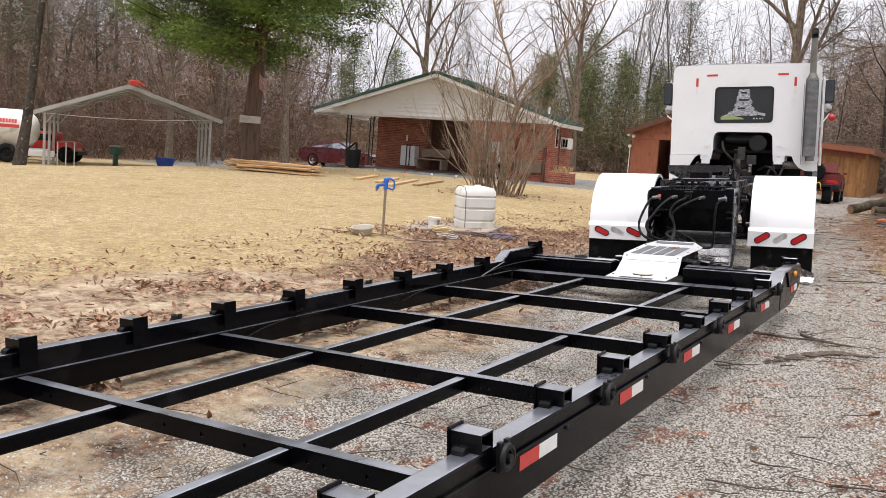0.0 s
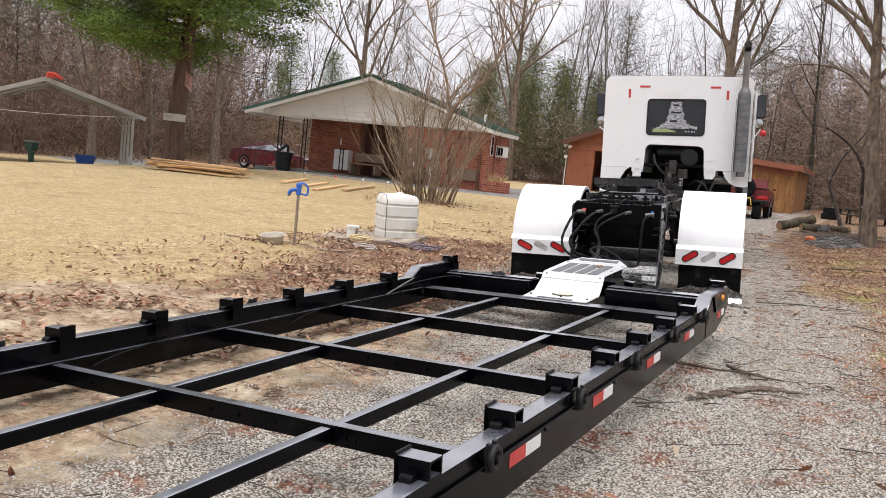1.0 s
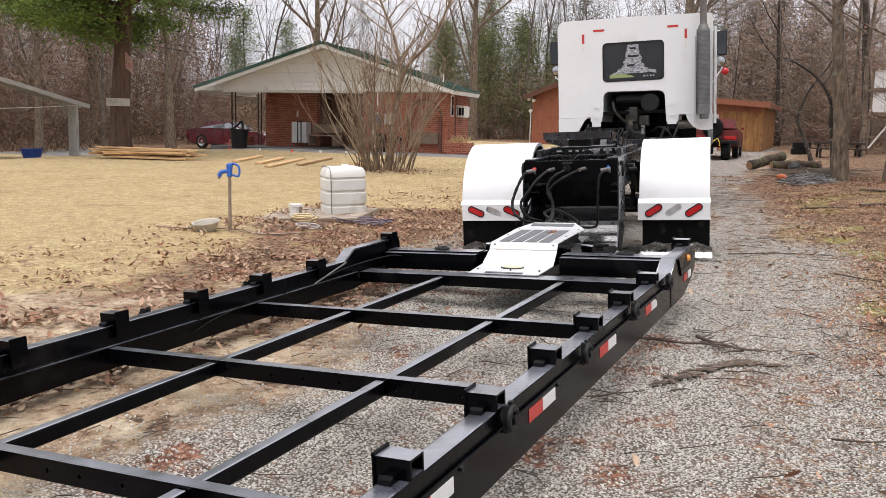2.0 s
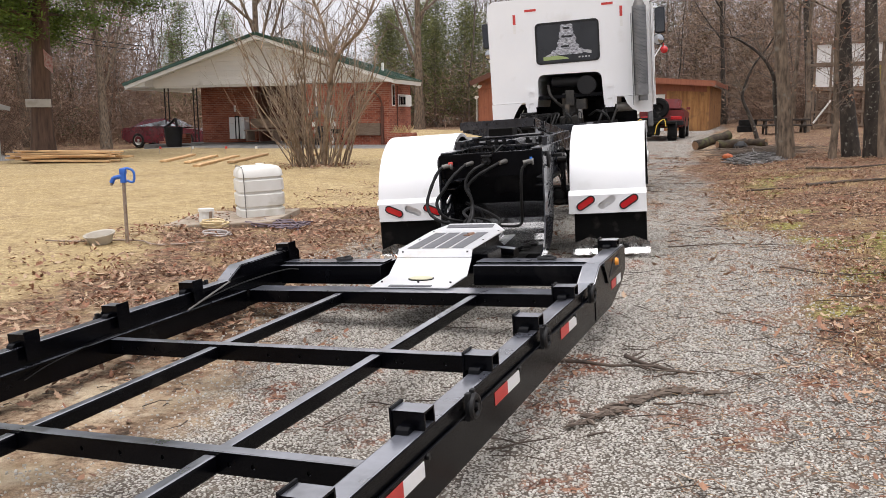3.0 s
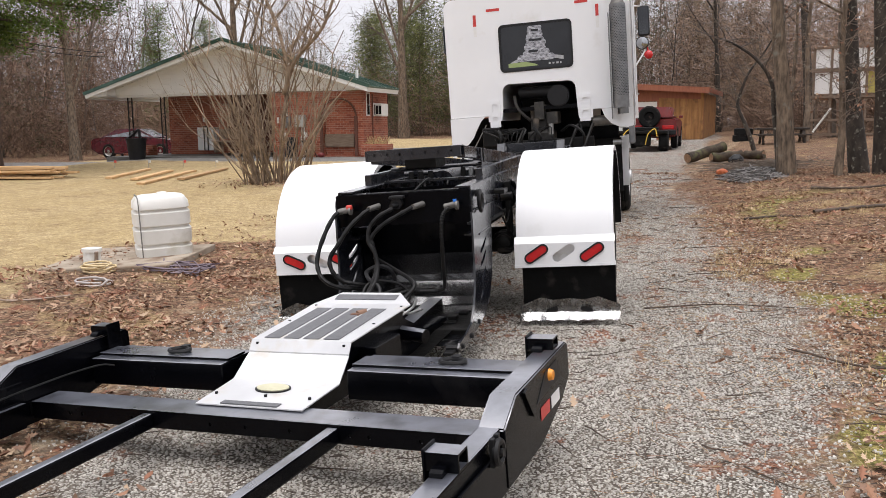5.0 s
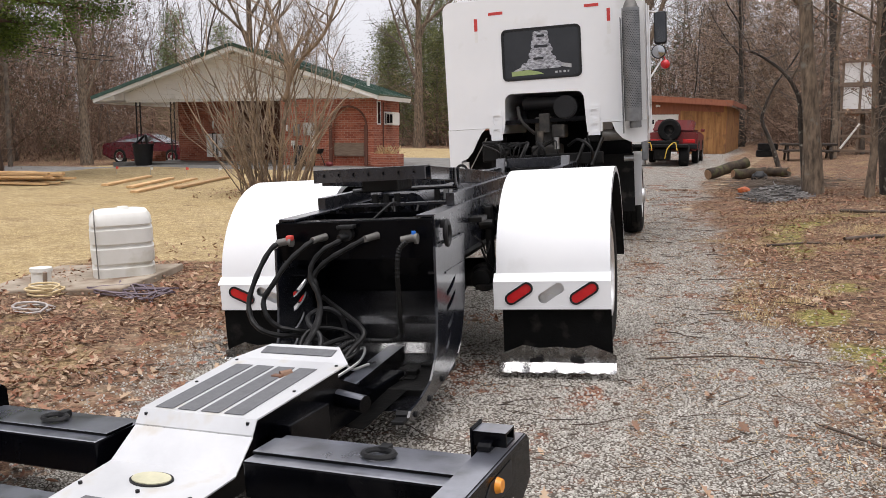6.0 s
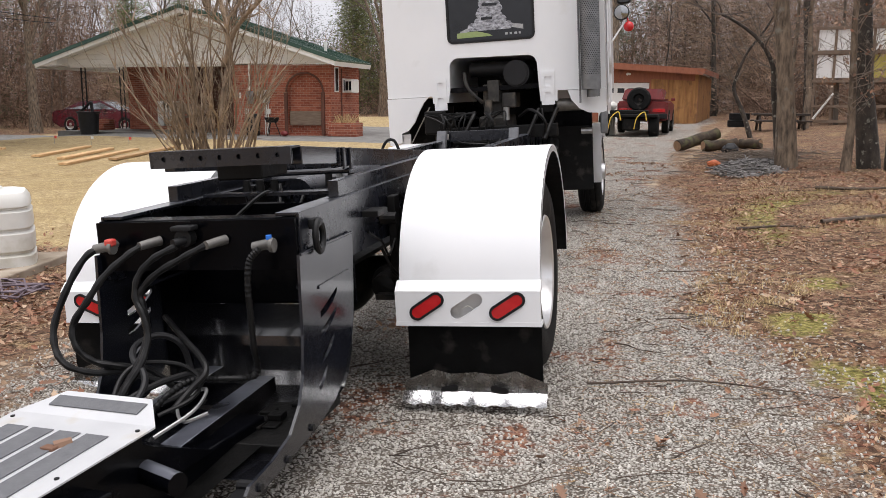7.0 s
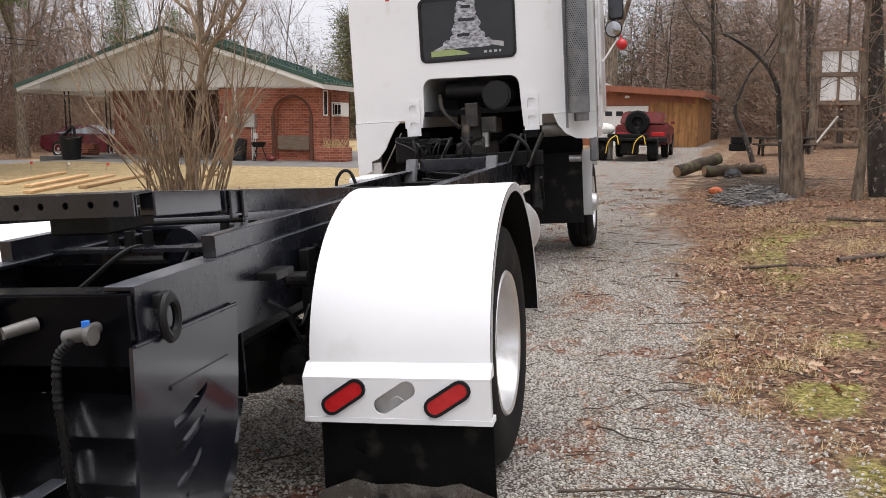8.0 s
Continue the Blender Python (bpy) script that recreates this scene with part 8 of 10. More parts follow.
    # logs by the drive
    for (ax, ay, az), (bx, by, bz), r in (((-2.55, 27.6, 0.14), (-1.75, 28.5, 0.36), 0.135), ((-1.95, 27.5, 0.13), (-1.25, 27.9, 0.14), 0.125), ((-1.2, 28.2, 0.12), (-0.72, 28.0, 0.11), 0.11)):
        a = Vector((ax, ay, land(ax, ay) + az))
        b = Vector((bx, by, land(bx, by) + bz))
        bm = nb()
        pts = [a.lerp(b, i / 7) + Vector((0.012 * math.sin(i * 2.1), 0.0, 0.012 * math.cos(i * 1.7))) for i in range(8)]
        pipe(bm, pts, r, 16, [r * (1 + 0.05 * math.sin(i * 1.9)) for i in range(8)])
        ob = part("log", bm, LOGBARK, smooth=True)
        tagged(ob, "mossy cut log lying beside the drive", "log", "cut logs")
        for p, q in ((a, b), (b, a)):
            bm = nb()
            d = (p - q).normalized()
            cyl(bm, p + d * 0.001, p + d * 0.008, r * 0.93, n=16)
            part("cut_end", bm, CUTWOOD, ob, "pale sawn end")
    # orange bag, black pot, old tyres, bench table
    for nm, x, y, mt, lab, sc in (("orange_bag", -1.36, 23.4, ORANGE, "crumpled orange bag among the sticks", (0.115, 0.10, 0.075)), ("dark_bucket", -1.25, 26.0, PLASTIC, "dark crushed bucket beside the logs", (0.17, 0.15, 0.16))):
        bm = nb()
        bmesh.ops.create_icosphere(bm, subdivisions=3, radius=1.0)
        for v in bm.verts:
            v.co *= 1 + 0.25 * noise.noise(v.co * 2.3 + Vector((x, y, 0)))
        bmesh.ops.transform(bm, matrix=Matrix.Translation((x, y, land(x, y) + sc[2] * 0.75)) @ Matrix.Diagonal((*sc, 1)), verts=bm.verts)
        tagged(part(nm, bm, mt, smooth=True), lab, "bag" if "bag" in nm else "bucket")
    for k in range(2):
        bm = nb()
        lathe(bm, [(-0.11, 0.22), (-0.13, 0.28), (-0.11, 0.36), (0.11, 0.36), (0.13, 0.28), (0.11, 0.22), (-0.11, 0.22)], 24, Matrix.Rotation(radians(90), 4, "Y"))
        ob = part("old_tyre", bm, RUBBER, smooth=True)
        ob.matrix_world = pose(-1.95 + 0.05 * k, 40.0, land(-1.95, 40.0) + 0.12 + 0.25 * k)
        tagged(ob, "old tyre lying flat in a small stack", "tyre", "old tyres")
    dark_wood = shade("dark_wet_boards", (0.022, 0.016, 0.012), (0.06, 0.045, 0.034), 0.8, 0, 4, 0.3, 40, stretch=(1, 6, 6))
    ob = thing("picnic_table", pose(*ground_place(-0.5, 36.3), 0, 0, 8), "dark weathered picnic table under the trees", "table")
    bm = nb()
    box(bm, -0.8, 0.9, -0.35, 0.35, 0.47, 0.54, 0.01)
    part("tabletop", bm, dark_wood, ob)
    for y in (-0.65, 0.65):
        bm = nb()
        box(bm, -0.8, 0.9, y - 0.12, y + 0.12, 0.28, 0.33, 0.01)
        part("bench_board", bm, dark_wood, ob)
    for x in (-0.6, 0.7):
        for s in (-1, 1):
            bm = nb()
            cyl(bm, (x, s * 0.25, 0.47), (x, s * 0.6, 0.0), 0.045, n=6)
            part("leg", bm, dark_wood, ob)
        bm = nb()
        box(bm, x - 0.03, x + 0.03, -0.7, 0.7, 0.22, 0.278)
        part("cross_beam", bm, dark_wood, ob)


build_yard_bits()


def build_frame_shed():
    """A tall open timber frame with pale panels behind the trees by the drive."""
    x0, y0 = 0.5, 38.5
    g = land(x0, y0)
    s = thing("timber_play_frame", pose(x0, y0, g, 0, 0, -4), "tall weathered timber frame with pale panels behind the trees", "timber frame")
    for k in range(7):
        for y in (0.0, 2.2):
            bm = nb()
            x = 0.57 * k
            box(bm, x - 0.038, x + 0.038, y - 0.04, y + 0.04, 0, 4.22 - g, 0.008)
            part("post", bm, OLDWOOD, s)
    for z, over in ((1.08, 0.10), (1.58, 0.05), (2.40, 0.16), (3.33, 0.14), (4.13, 0.06)):
        bm = nb()
        box(bm, -over, 3.5, -0.085, -0.042, z - g, z - g + 0.09, 0.006)
        part("beam", bm, OLDWOOD, s)
    mustard = shade("mustard_panel", (0.36, 0.29, 0.06), (0.48, 0.40, 0.11), 0.7, 0, 3)
    for k in range(6):
        for z in (2.56, 3.46):
            bm = nb()
            x = 0.57 * k + 0.042
            box(bm, x, x + 0.486, 0.0, 0.02, z - g, z - g + (0.74 if z < 3 else 0.66), 0.004)
            yellow = k == 3 and z < 3
            part("panel", bm, mustard if yellow else SIDING, s, "mustard yellow panel" if yellow else "pale panel")
    bm = nb()
    cyl(bm, (0.05, -0.2, 1.2 - g), (0.62, -0.2, 2.05 - g), 0.035, n=6)
    part("prop", bm, PVC, s)
    bm = nb()
    box(bm, -0.05, 3.45, 0.05, 2.15, 2.42 - g, 2.48 - g)
    part("deck", bm, OLDWOOD, s)


build_frame_shed()


# ---- trees ----
class Tubes:
    """Collects tapered tubes in one mesh."""

    def __init__(self):
        self.v, self.f = [], []

    def add(self, pts, radii, n):
        base = len(self.v)
        u = None
        for i, p in enumerate(pts):
            d = (pts[min(i + 1, len(pts) - 1)] - pts[max(i - 1, 0)]).normalized()
            if u is None:
                u = d.orthogonal().normalized()
            u = (u - d * u.dot(d)).normalized()
            w = d.cross(u)
            for k in range(n):
                a = 2 * math.pi * k / n
                self.v.append(p + radii[i] * (math.cos(a) * u + math.sin(a) * w))
        for i in range(len(pts) - 1):
            for k in range(n):
                a, b = base + i * n + k, base + i * n + (k + 1) % n
                self.f.append((a, b, b + n, a + n))

    def spike(self, p, q, r):
        """A thin twig: a three-sided spike."""
        d = (q - p).normalized()
        u = d.orthogonal().normalized() * r
        w = d.cross(u)
        b = len(self.v)
        self.v += [p + u, p - 0.5 * u + 0.87 * w, p - 0.5 * u - 0.87 * w, q]
        self.f += [(b, b + 1, b + 3), (b + 1, b + 2, b + 3), (b + 2, b, b + 3)]


def bent(rnd, p, d, length, n, wander, lift):
    pts = [p]
    d = d.normalized()
    for i in range(n):
        d = (d + Vector((rnd.gauss(0, wander), rnd.gauss(0, wander), rnd.gauss(0, wander * 0.6) + lift))).normalized()
        pts.append(pts[-1] + d * (length / n))
    return pts


def grow(rnd, wood, twigs, p, d, length, r, level, spec):
    """A branch with its side branches; the last level goes into the twigs."""
    n, sides, kids, ratio, wander, lift, span, start = spec[level]
    pts = bent(rnd, p, d, length, n, wander, lift)
    last = level == len(spec) - 1
    if last:
        for a, b in zip(pts, pts[1:]):
            twigs.spike(a, b + (b - a) * 0.15, r)
    else:
        tip = 0.14 if level == 0 else 0.16
        radii = [r * (1 - (1 - tip) * (i / n) ** 0.8) for i in range(n + 1)]
        if level == 0:
            radii[0] *= 1.2
        (wood if level < 2 else twigs).add(pts, radii, sides)
        for k in range(kids):
            f = start + (1 - start) * (k + rnd.random()) / kids
            i = min(int(f * n), n - 1)
            q = pts[i].lerp(pts[i + 1], f * n - i)
            along_d = (pts[i + 1] - pts[i]).normalized()
            side = along_d.orthogonal().normalized()
            side.rotate(Matrix.Rotation(rnd.uniform(0, 2 * math.pi), 3, along_d))
            ang = radians(rnd.uniform(*span))
            dd = along_d * math.cos(ang) + side * math.sin(ang)
            grow(rnd, wood, twigs, q, dd, length * ratio * rnd.uniform(0.6, 1.1) * (1 - 0.45 * f), r * (0.42 if level else 0.36) * (1.15 - 0.5 * f), level + 1, spec)


# per level: segments, sides, children, length ratio, wander, lift, angle span, first child
OPEN = [(9, 9, 11, 0.50, 0.05, 0.02, (30, 62), 0.34), (6, 6, 8, 0.52, 0.10, 0.05, (25, 60), 0.18), (5, 4, 6, 0.55, 0.13, 0.05, (25, 65), 0.15), (3, 3, 4, 0.5, 0.15, 0.05, (25, 60), 0.2), (2, 3, 0, 0.5, 0.2, 0.05, (20, 60), 0.2)]
WOODS = [(9, 5, 10, 0.56, 0.08, 0.045, (16, 44), 0.30), (5, 3, 7, 0.55, 0.13, 0.08, (22, 52), 0.15), (3, 3, 6, 0.58, 0.16, 0.04, (25, 65), 0.12), (2, 3, 0, 0.5, 0.18, 0.05, (20, 60), 0.2)]


def bare_tree(name, seed, height, r, spec, bark, lean=(0, 0), label="", group="", twig=None):
    rnd = random.Random(seed)
    wood, tw = Tubes(), Tubes()
    grow(rnd, wood, tw, Vector((0, 0, -0.1)), Vector((lean[0], lean[1], 1)), height, r, 0, spec)
    ob = raw(name, wood.v, wood.f, bark, smooth=True)
    crown = raw("crown", tw.v, tw.f, twig or TWIG, ob)
    crown["label"] = "bare branching twigs"
    tagged(ob, label, "tree", group)
    return ob


def leaf_clump(rnd, v, f, c, size, n, flat=0.6, droop=0.0, wide=0.16, short=1.0):
    """n small pointed sprays round a centre."""
    for _ in range(n):
        d = Vector((rnd.gauss(0, 1), rnd.gauss(0, 1), rnd.gauss(0, flat) - droop)).normalized()
        o = c + Vector((rnd.gauss(0, 1), rnd.gauss(0, 1), rnd.gauss(0, 0.6))) * size * 0.45
        L = size * rnd.uniform(0.25, 0.6) * short
        s = d.orthogonal().normalized()
        s.rotate(Matrix.Rotation(rnd.uniform(0, 6.28), 3, d))
        b = len(v)
        v += [o, o + d * L * 0.5 + s * L * wide, o + d * L, o + d * L * 0.5 - s * L * wide]
        f.append((b, b + 1, b + 2, b + 3))


def build_cedar():
    rnd = random.Random(31)
    x, y = -21.7, 22.6
    wood = Tubes()
    trunk = bent(rnd, Vector((0, 0, -0.2)), Vector((0.01, 0, 1)), 12.5, 14, 0.02, 0.01)
    wood.add(trunk, [0.35 * (1 - 0.85 * (i / 14)) * (1.3 if i == 0 else 1) for i in range(15)], 14)
    v, f = [], []
    for k in range(158):
        h = 3.4 + 9.0 * (k / 158) ** 0.9
        i = min(int(h / 12.5 * 14), 13)
        p = trunk[i].lerp(trunk[i + 1], 0.5)
        p.z = h
        a = k * 2.4 + rnd.uniform(-0.3, 0.3)
        reach = (5.6 if h < 7.5 else 5.6 - 0.85 * (h - 7.5)) * rnd.uniform(0.55, 1.0)
        reach *= 0.72 + 0.55 * abs(noise.noise((math.cos(a) * 1.6, math.sin(a) * 1.6, h * 0.35)))* 1.6
        if h < 4.0:
            reach *= 0.75
        if rnd.random() < 0.12 or h < 4.8 and math.cos(a) + math.sin(a) > 0.35:
            continue
        d = Vector((math.cos(a), math.sin(a), rnd.uniform(-0.02, 0.25)))
        pts = bent(rnd, p, d, reach, 6, 0.09, -0.015)
        wood.add(pts, [0.075 * (1 - 0.85 * j / 6) for j in range(7)], 5)
        for j in range(2, 7):
            for _ in range(3 if j < 6 else 4):
                c = pts[j] + Vector((rnd.gauss(0, 0.30), rnd.gauss(0, 0.30), rnd.gauss(0.02, 0.10)))
                leaf_clump(rnd, v, f, c, rnd.uniform(0.45, 0.85), 150, 0.5, 0.12, 0.22, 0.34)
    ob = raw("cedar_tree", wood.v, wood.f, BARK_CEDAR, smooth=True)
    ob.matrix_world = pose(x, y, land(x, y))
    cr = raw("crown", v, f, CEDAR, ob)
    cr["label"] = "dense dark green foliage"
    tagged(ob, "large evergreen cedar with a thick reddish trunk", "tree")
    bm = nb()
    box(bm, -0.36, 0.36, -0.41, -0.345, 1.55, 1.80, 0.01, m=Matrix.Rotation(radians(42), 4, "Z"))
    b = part("nailed_board", bm, CONC)
    b.matrix_world = pose(x, y, land(x, y))
    tagged(b, "pale board nailed across the cedar trunk", "board")
    bm = nb()
    rows = []
    for i in range(9):
        rows.append([bm.verts.new((0.05 * i, 0.03 * math.sin(i * 1.2 + j * 0.5), -0.12 * j - 0.05 * i)) for j in range(8)])
    for a, b in zip(rows, rows[1:]):
        for j in range(7):
            bm.faces.new((a[j], a[j + 1], b[j + 1], b[j]))
    bmesh.ops.solidify(bm, geom=list(bm.faces), thickness=0.006)
    fl = part("hanging_flag", bm, CLOTHPALE, smooth=True)
    fl.matrix_world = pose(x + 0.42, y - 0.1, land(x, y) + 3.3, 0, 0, 35) @ Matrix.Scale(0.6, 4)
    tagged(fl, "faded red and white striped flag hanging by the cedar", "flag")


build_cedar()


def build_near_trees():
    lab = "bare grey-brown tree with winter branches"
    a = bare_tree("tree", 5, 12.0, 0.175, [(9, 12, 9, 0.42, 0.018, 0.01, (35, 70), 0.40)] + OPEN[1:], BARK, (-0.05, 0.0), "bare grey-barked tree at the edge of the drive")
    a.matrix_world = pose(-0.10, 22.8, land(-0.10, 22.8))
    b = bare_tree("tree", 9, 13.0, 0.165, [(9, 9, 11, 0.42, 0.03, 0.01, (30, 62), 0.34)] + OPEN[1:], BARK_LICHEN, (-0.10, 0.03), "bare dark tree trunk with pale lichen")
    b.matrix_world = pose(1.17, 22.5, land(1.17, 22.5))
    for x, y, rz, s in ((1.52, 22.0, 80, 0.95), (3.6, 27.0, 140, 1.0), (5.5, 24.0, 30, 1.0), (0.52, 44.0, 70, 1.35), (-4.0, 54.0, 100, 1.0), (2.75, 24.5, 200, 0.8)):
        c = copy_thing(b, pose(x, y, land(x, y), 0, 0, rz))
        c.scale = (s, s, s)
    c = copy_thing(b, pose(-25.2, 16.1, land(-25.2, 16.1), 0, 0, 250))
    c.scale = (1.1, 1.1, 1.0)
    c["label"] = "dark bare tree at the edge of the lawn"
    thin = bare_tree("tree", 14, 7.5, 0.075, OPEN[:1] + OPEN[1:], BARK, (-0.01, 0), "slender bare young tree")
    thin.matrix_world = pose(0.77, 21.9, land(0.77, 21.9))
    for x, y, rz, s in ((1.68, 21.5, 150, 1.25), (2.4, 30.0, 300, 1.4), (0.3, 37.0, 20, 1.5), (4.4, 32.0, 100, 1.6), (-0.2, 44.0, 170, 1.5)):
        c = copy_thing(thin, pose(x, y, land(x, y), 0, 0, rz))
        c.scale = (s, s, s)
    # crooked saplings leaning over the drive
    for name, base, pts, r in (("tree", (-0.24, 23.1), [(0, 0, -0.1), (-0.08, 0, 0.7), (-0.16, 0, 1.3), (-0.22, 0, 1.8), (-0.50, 0.05, 2.25), (-0.93, 0.1, 2.58), (-1.24, 0.1, 2.72)], 0.062),
                               ("tree", (-1.13, 32.6), [(0, 0, -0.1), (-0.16, 0, 0.4), (-0.34, 0, 0.85), (-0.55, 0, 1.33), (-0.50, 0, 1.7), (-0.26, 0, 2.35), (0.15, 0.1, 2.95), (0.45, 0.1, 3.5)], 0.075)):
        rnd = random.Random(len(pts))
        wood, tw = Tubes(), Tubes()
        line = smoothed(pts, 5)
        wood.add(line, [r * (1 - 0.75 * i / len(line)) for i in range(len(line))], 8)
        for k in range(16):
            i = rnd.randrange(len(line) // 3, len(line) - 1)
            grow(rnd, wood, tw, line[i], Vector((rnd.uniform(-1, 1), rnd.uniform(-1, 1), rnd.uniform(0.0, 1))), rnd.uniform(0.6, 1.7), r * 0.3, 2, OPEN)
        ob = raw(name, wood.v, wood.f, BARK_LICHEN, smooth=True)
        raw("crown", tw.v, tw.f, TWIG, ob)
        ob.matrix_world = pose(base[0], base[1], land(*base))
        tagged(ob, "crooked leaning bare sapling", "tree")
    # long limbs of the edge tree that reach over the drive
    rnd = random.Random(77)
    wood, tw = Tubes(), Tubes()
    for pts, r in (([(-0.45, 0, 4.3), (-1.2, 0.2, 5.3), (-2.2, 0.5, 5.9), (-3.6, 0.8, 6.1), (-5.2, 1.0, 6.5), (-6.8, 1.2, 6.6)], 0.075), ([(-0.5, 0, 4.8), (-1.6, -0.5, 6.4), (-2.9, -1.0, 7.2), (-4.3, -1.2, 7.4)], 0.06), ([(-0.3, 0, 3.3), (-1.0, -0.3, 3.9), (-1.9, -0.5, 4.0), (-2.6, -0.6, 3.7)], 0.035), ([(-0.3, 0, 3.8), (0.6, -0.5, 5.0), (1.5, -1.0, 5.6), (2.8, -1.5, 6.2)], 0.06)):
        line = smoothed(pts, 6)
        wood.add(line, [r * (1 - 0.8 * i / len(line)) for i in range(len(line))], 6)
        for k in range(26):
            i = rnd.randrange(3, len(line) - 1)
            grow(rnd, wood, tw, line[i], (line[i + 1] - line[i]).normalized() + Vector((rnd.uniform(-0.6, 0.6), rnd.uniform(-0.8, 0.8), rnd.uniform(-0.5, 0.8))), rnd.uniform(0.7, 2.2), r * 0.32, 2, OPEN)
    lb = raw("limb", wood.v, wood.f, BARK, a, smooth=True)
    raw("twig_spray", tw.v, tw.f, TWIG, a)
    # low side shoots and clinging dead leaves on the edge trees
    for host, hx, top, seed in ((a, -0.10, 5.5, 81), (b, -0.12, 6.0, 82), (thin, 0.02, 4.0, 83)):
        rnd = random.Random(seed)
        tw = Tubes()
        v, f = [], []
        for k in range(34):
            h = rnd.uniform(0.9, top)
            q = Vector((hx * h * 0.5, 0, h))
            an = rnd.uniform(0, 6.28)
            grow(rnd, tw, tw, q, Vector((math.cos(an), math.sin(an), rnd.uniform(0.1, 0.9))), rnd.uniform(0.5, 1.5), 0.010, 2, OPEN)
            if k % 5 == 0:
                leaf_clump(rnd, v, f, q + Vector((0.35 * math.cos(an), 0.35 * math.sin(an), 0.2)), 0.32, 26, 0.8, 0.3, 0.30, 0.45)
        raw("low_crown", tw.v, tw.f, TWIG, host)
        lv = raw("dead_foliage", v, f, LEAF, host)
        lv["label"] = "a few clinging rust-brown leaves"
    # large trees behind the garage and house
    big = bare_tree("tree", 21, 17.0, 0.42, [(9, 10, 11, 0.66, 0.02, 0.0, (24, 52), 0.26), (7, 7, 8, 0.52, 0.09, 0.04, (25, 60), 0.18), (5, 4, 7, 0.55, 0.13, 0.05, (25, 65), 0.15), (3, 3, 5, 0.5, 0.15, 0.05, (25, 60), 0.2), (2, 3, 0, 0.5, 0.2, 0.05, (20, 60), 0.2)], BARK, (0.0, 0), "tall spreading bare tree behind the garage")
    big.matrix_world = pose(-8.6, 49.5, land(-8.6, 49.5))
    for x, y, rz, s, lb2 in ((-33.2, 37.0, 110, 0.65, "pale-trunked bare tree behind the parked car"), (-33.0, 28.6, 250, 0.50, "bare tree behind the carport"), (-30.0, 46.0, 30, 0.8, "tall bare tree beyond the house"), (-20.5, 48.5, 200, 0.75, "tall bare tree beyond the house"), (-40.0, 38.0, 310, 0.75, "bare tree at the edge of the woods")):
        c = copy_thing(big, pose(x, y, land(x, y), 0, 0, rz))
        c.scale = (s, s, s)
        c["label"] = lb2


build_near_trees()


def build_shrub():
    rnd = random.Random(12)
    wood, tw = Tubes(), Tubes()
    for k in range(64):
        a = rnd.uniform(0, 2 * math.pi)
        lean = abs(rnd.gauss(0, 0.40)) + 0.04
        out = 0.72 * rnd.random() ** 0.6
        base = Vector((out * math.cos(a), out * math.sin(a), -0.05))
        a += rnd.gauss(0, 0.5)
        d = Vector((math.cos(a) * lean, math.sin(a) * lean, 1))
        L = rnd.uniform(1.9, 3.9) * max(0.45, 1.15 - 0.25 * lean)
        pts = bent(rnd, base, d, L, 7, 0.15, 0.06)
        r = rnd.uniform(0.008, 0.030)
        wood.add(pts, [r * (1 - 0.7 * i / 7) for i in range(8)], 5)
        for j in range(4):
            i = rnd.randrange(1, 7)
            grow(rnd, wood, tw, pts[i], (pts[i] - pts[i - 1]).normalized() + Vector((rnd.gauss(0, 0.5), rnd.gauss(0, 0.5), 0.25)), L * rnd.uniform(0.2, 0.42), r * 0.5, 2, OPEN[:3] + OPEN[4:])
    # two thick crooked stems that rise above the rest
    for pts, r in (([(0.1, 0, 0), (0.25, 0, 1.2), (0.35, 0.1, 2.3), (0.15, 0.1, 3.3), (-0.25, 0, 4.3), (-0.6, 0, 5.4), (-0.7, 0, 6.6)], 0.055), ([(0.3, 0, 1.9), (0.7, -0.1, 2.6), (1.35, -0.1, 3.2), (1.75, -0.1, 4.0), (2.3, 0, 4.9), (2.6, 0.1, 5.8)], 0.048)):
        line = smoothed(pts, 5)
        wood.add(line, [r * (1 - 0.7 * i / len(line)) for i in range(len(line))], 8)
        for k in range(36):
            i = rnd.randrange(len(line) // 4, len(line) - 1)
            grow(rnd, wood, tw, line[i], Vector((rnd.uniform(-1, 1), rnd.uniform(-1, 1), rnd.uniform(0.1, 1.2))), rnd.uniform(0.9, 2.9), r * 0.38, 2, OPEN)
    ob = raw("shrub", wood.v, wood.f, SHRUB, smooth=True)
    x, y = -10.45, 20.5
    ob.matrix_world = pose(x, y, land(x, y))
    raw("crown", tw.v, tw.f, SHRUB, ob)
    tagged(ob, "large leafless multi-stemmed shrub on the lawn", "shrub")


build_shrub()


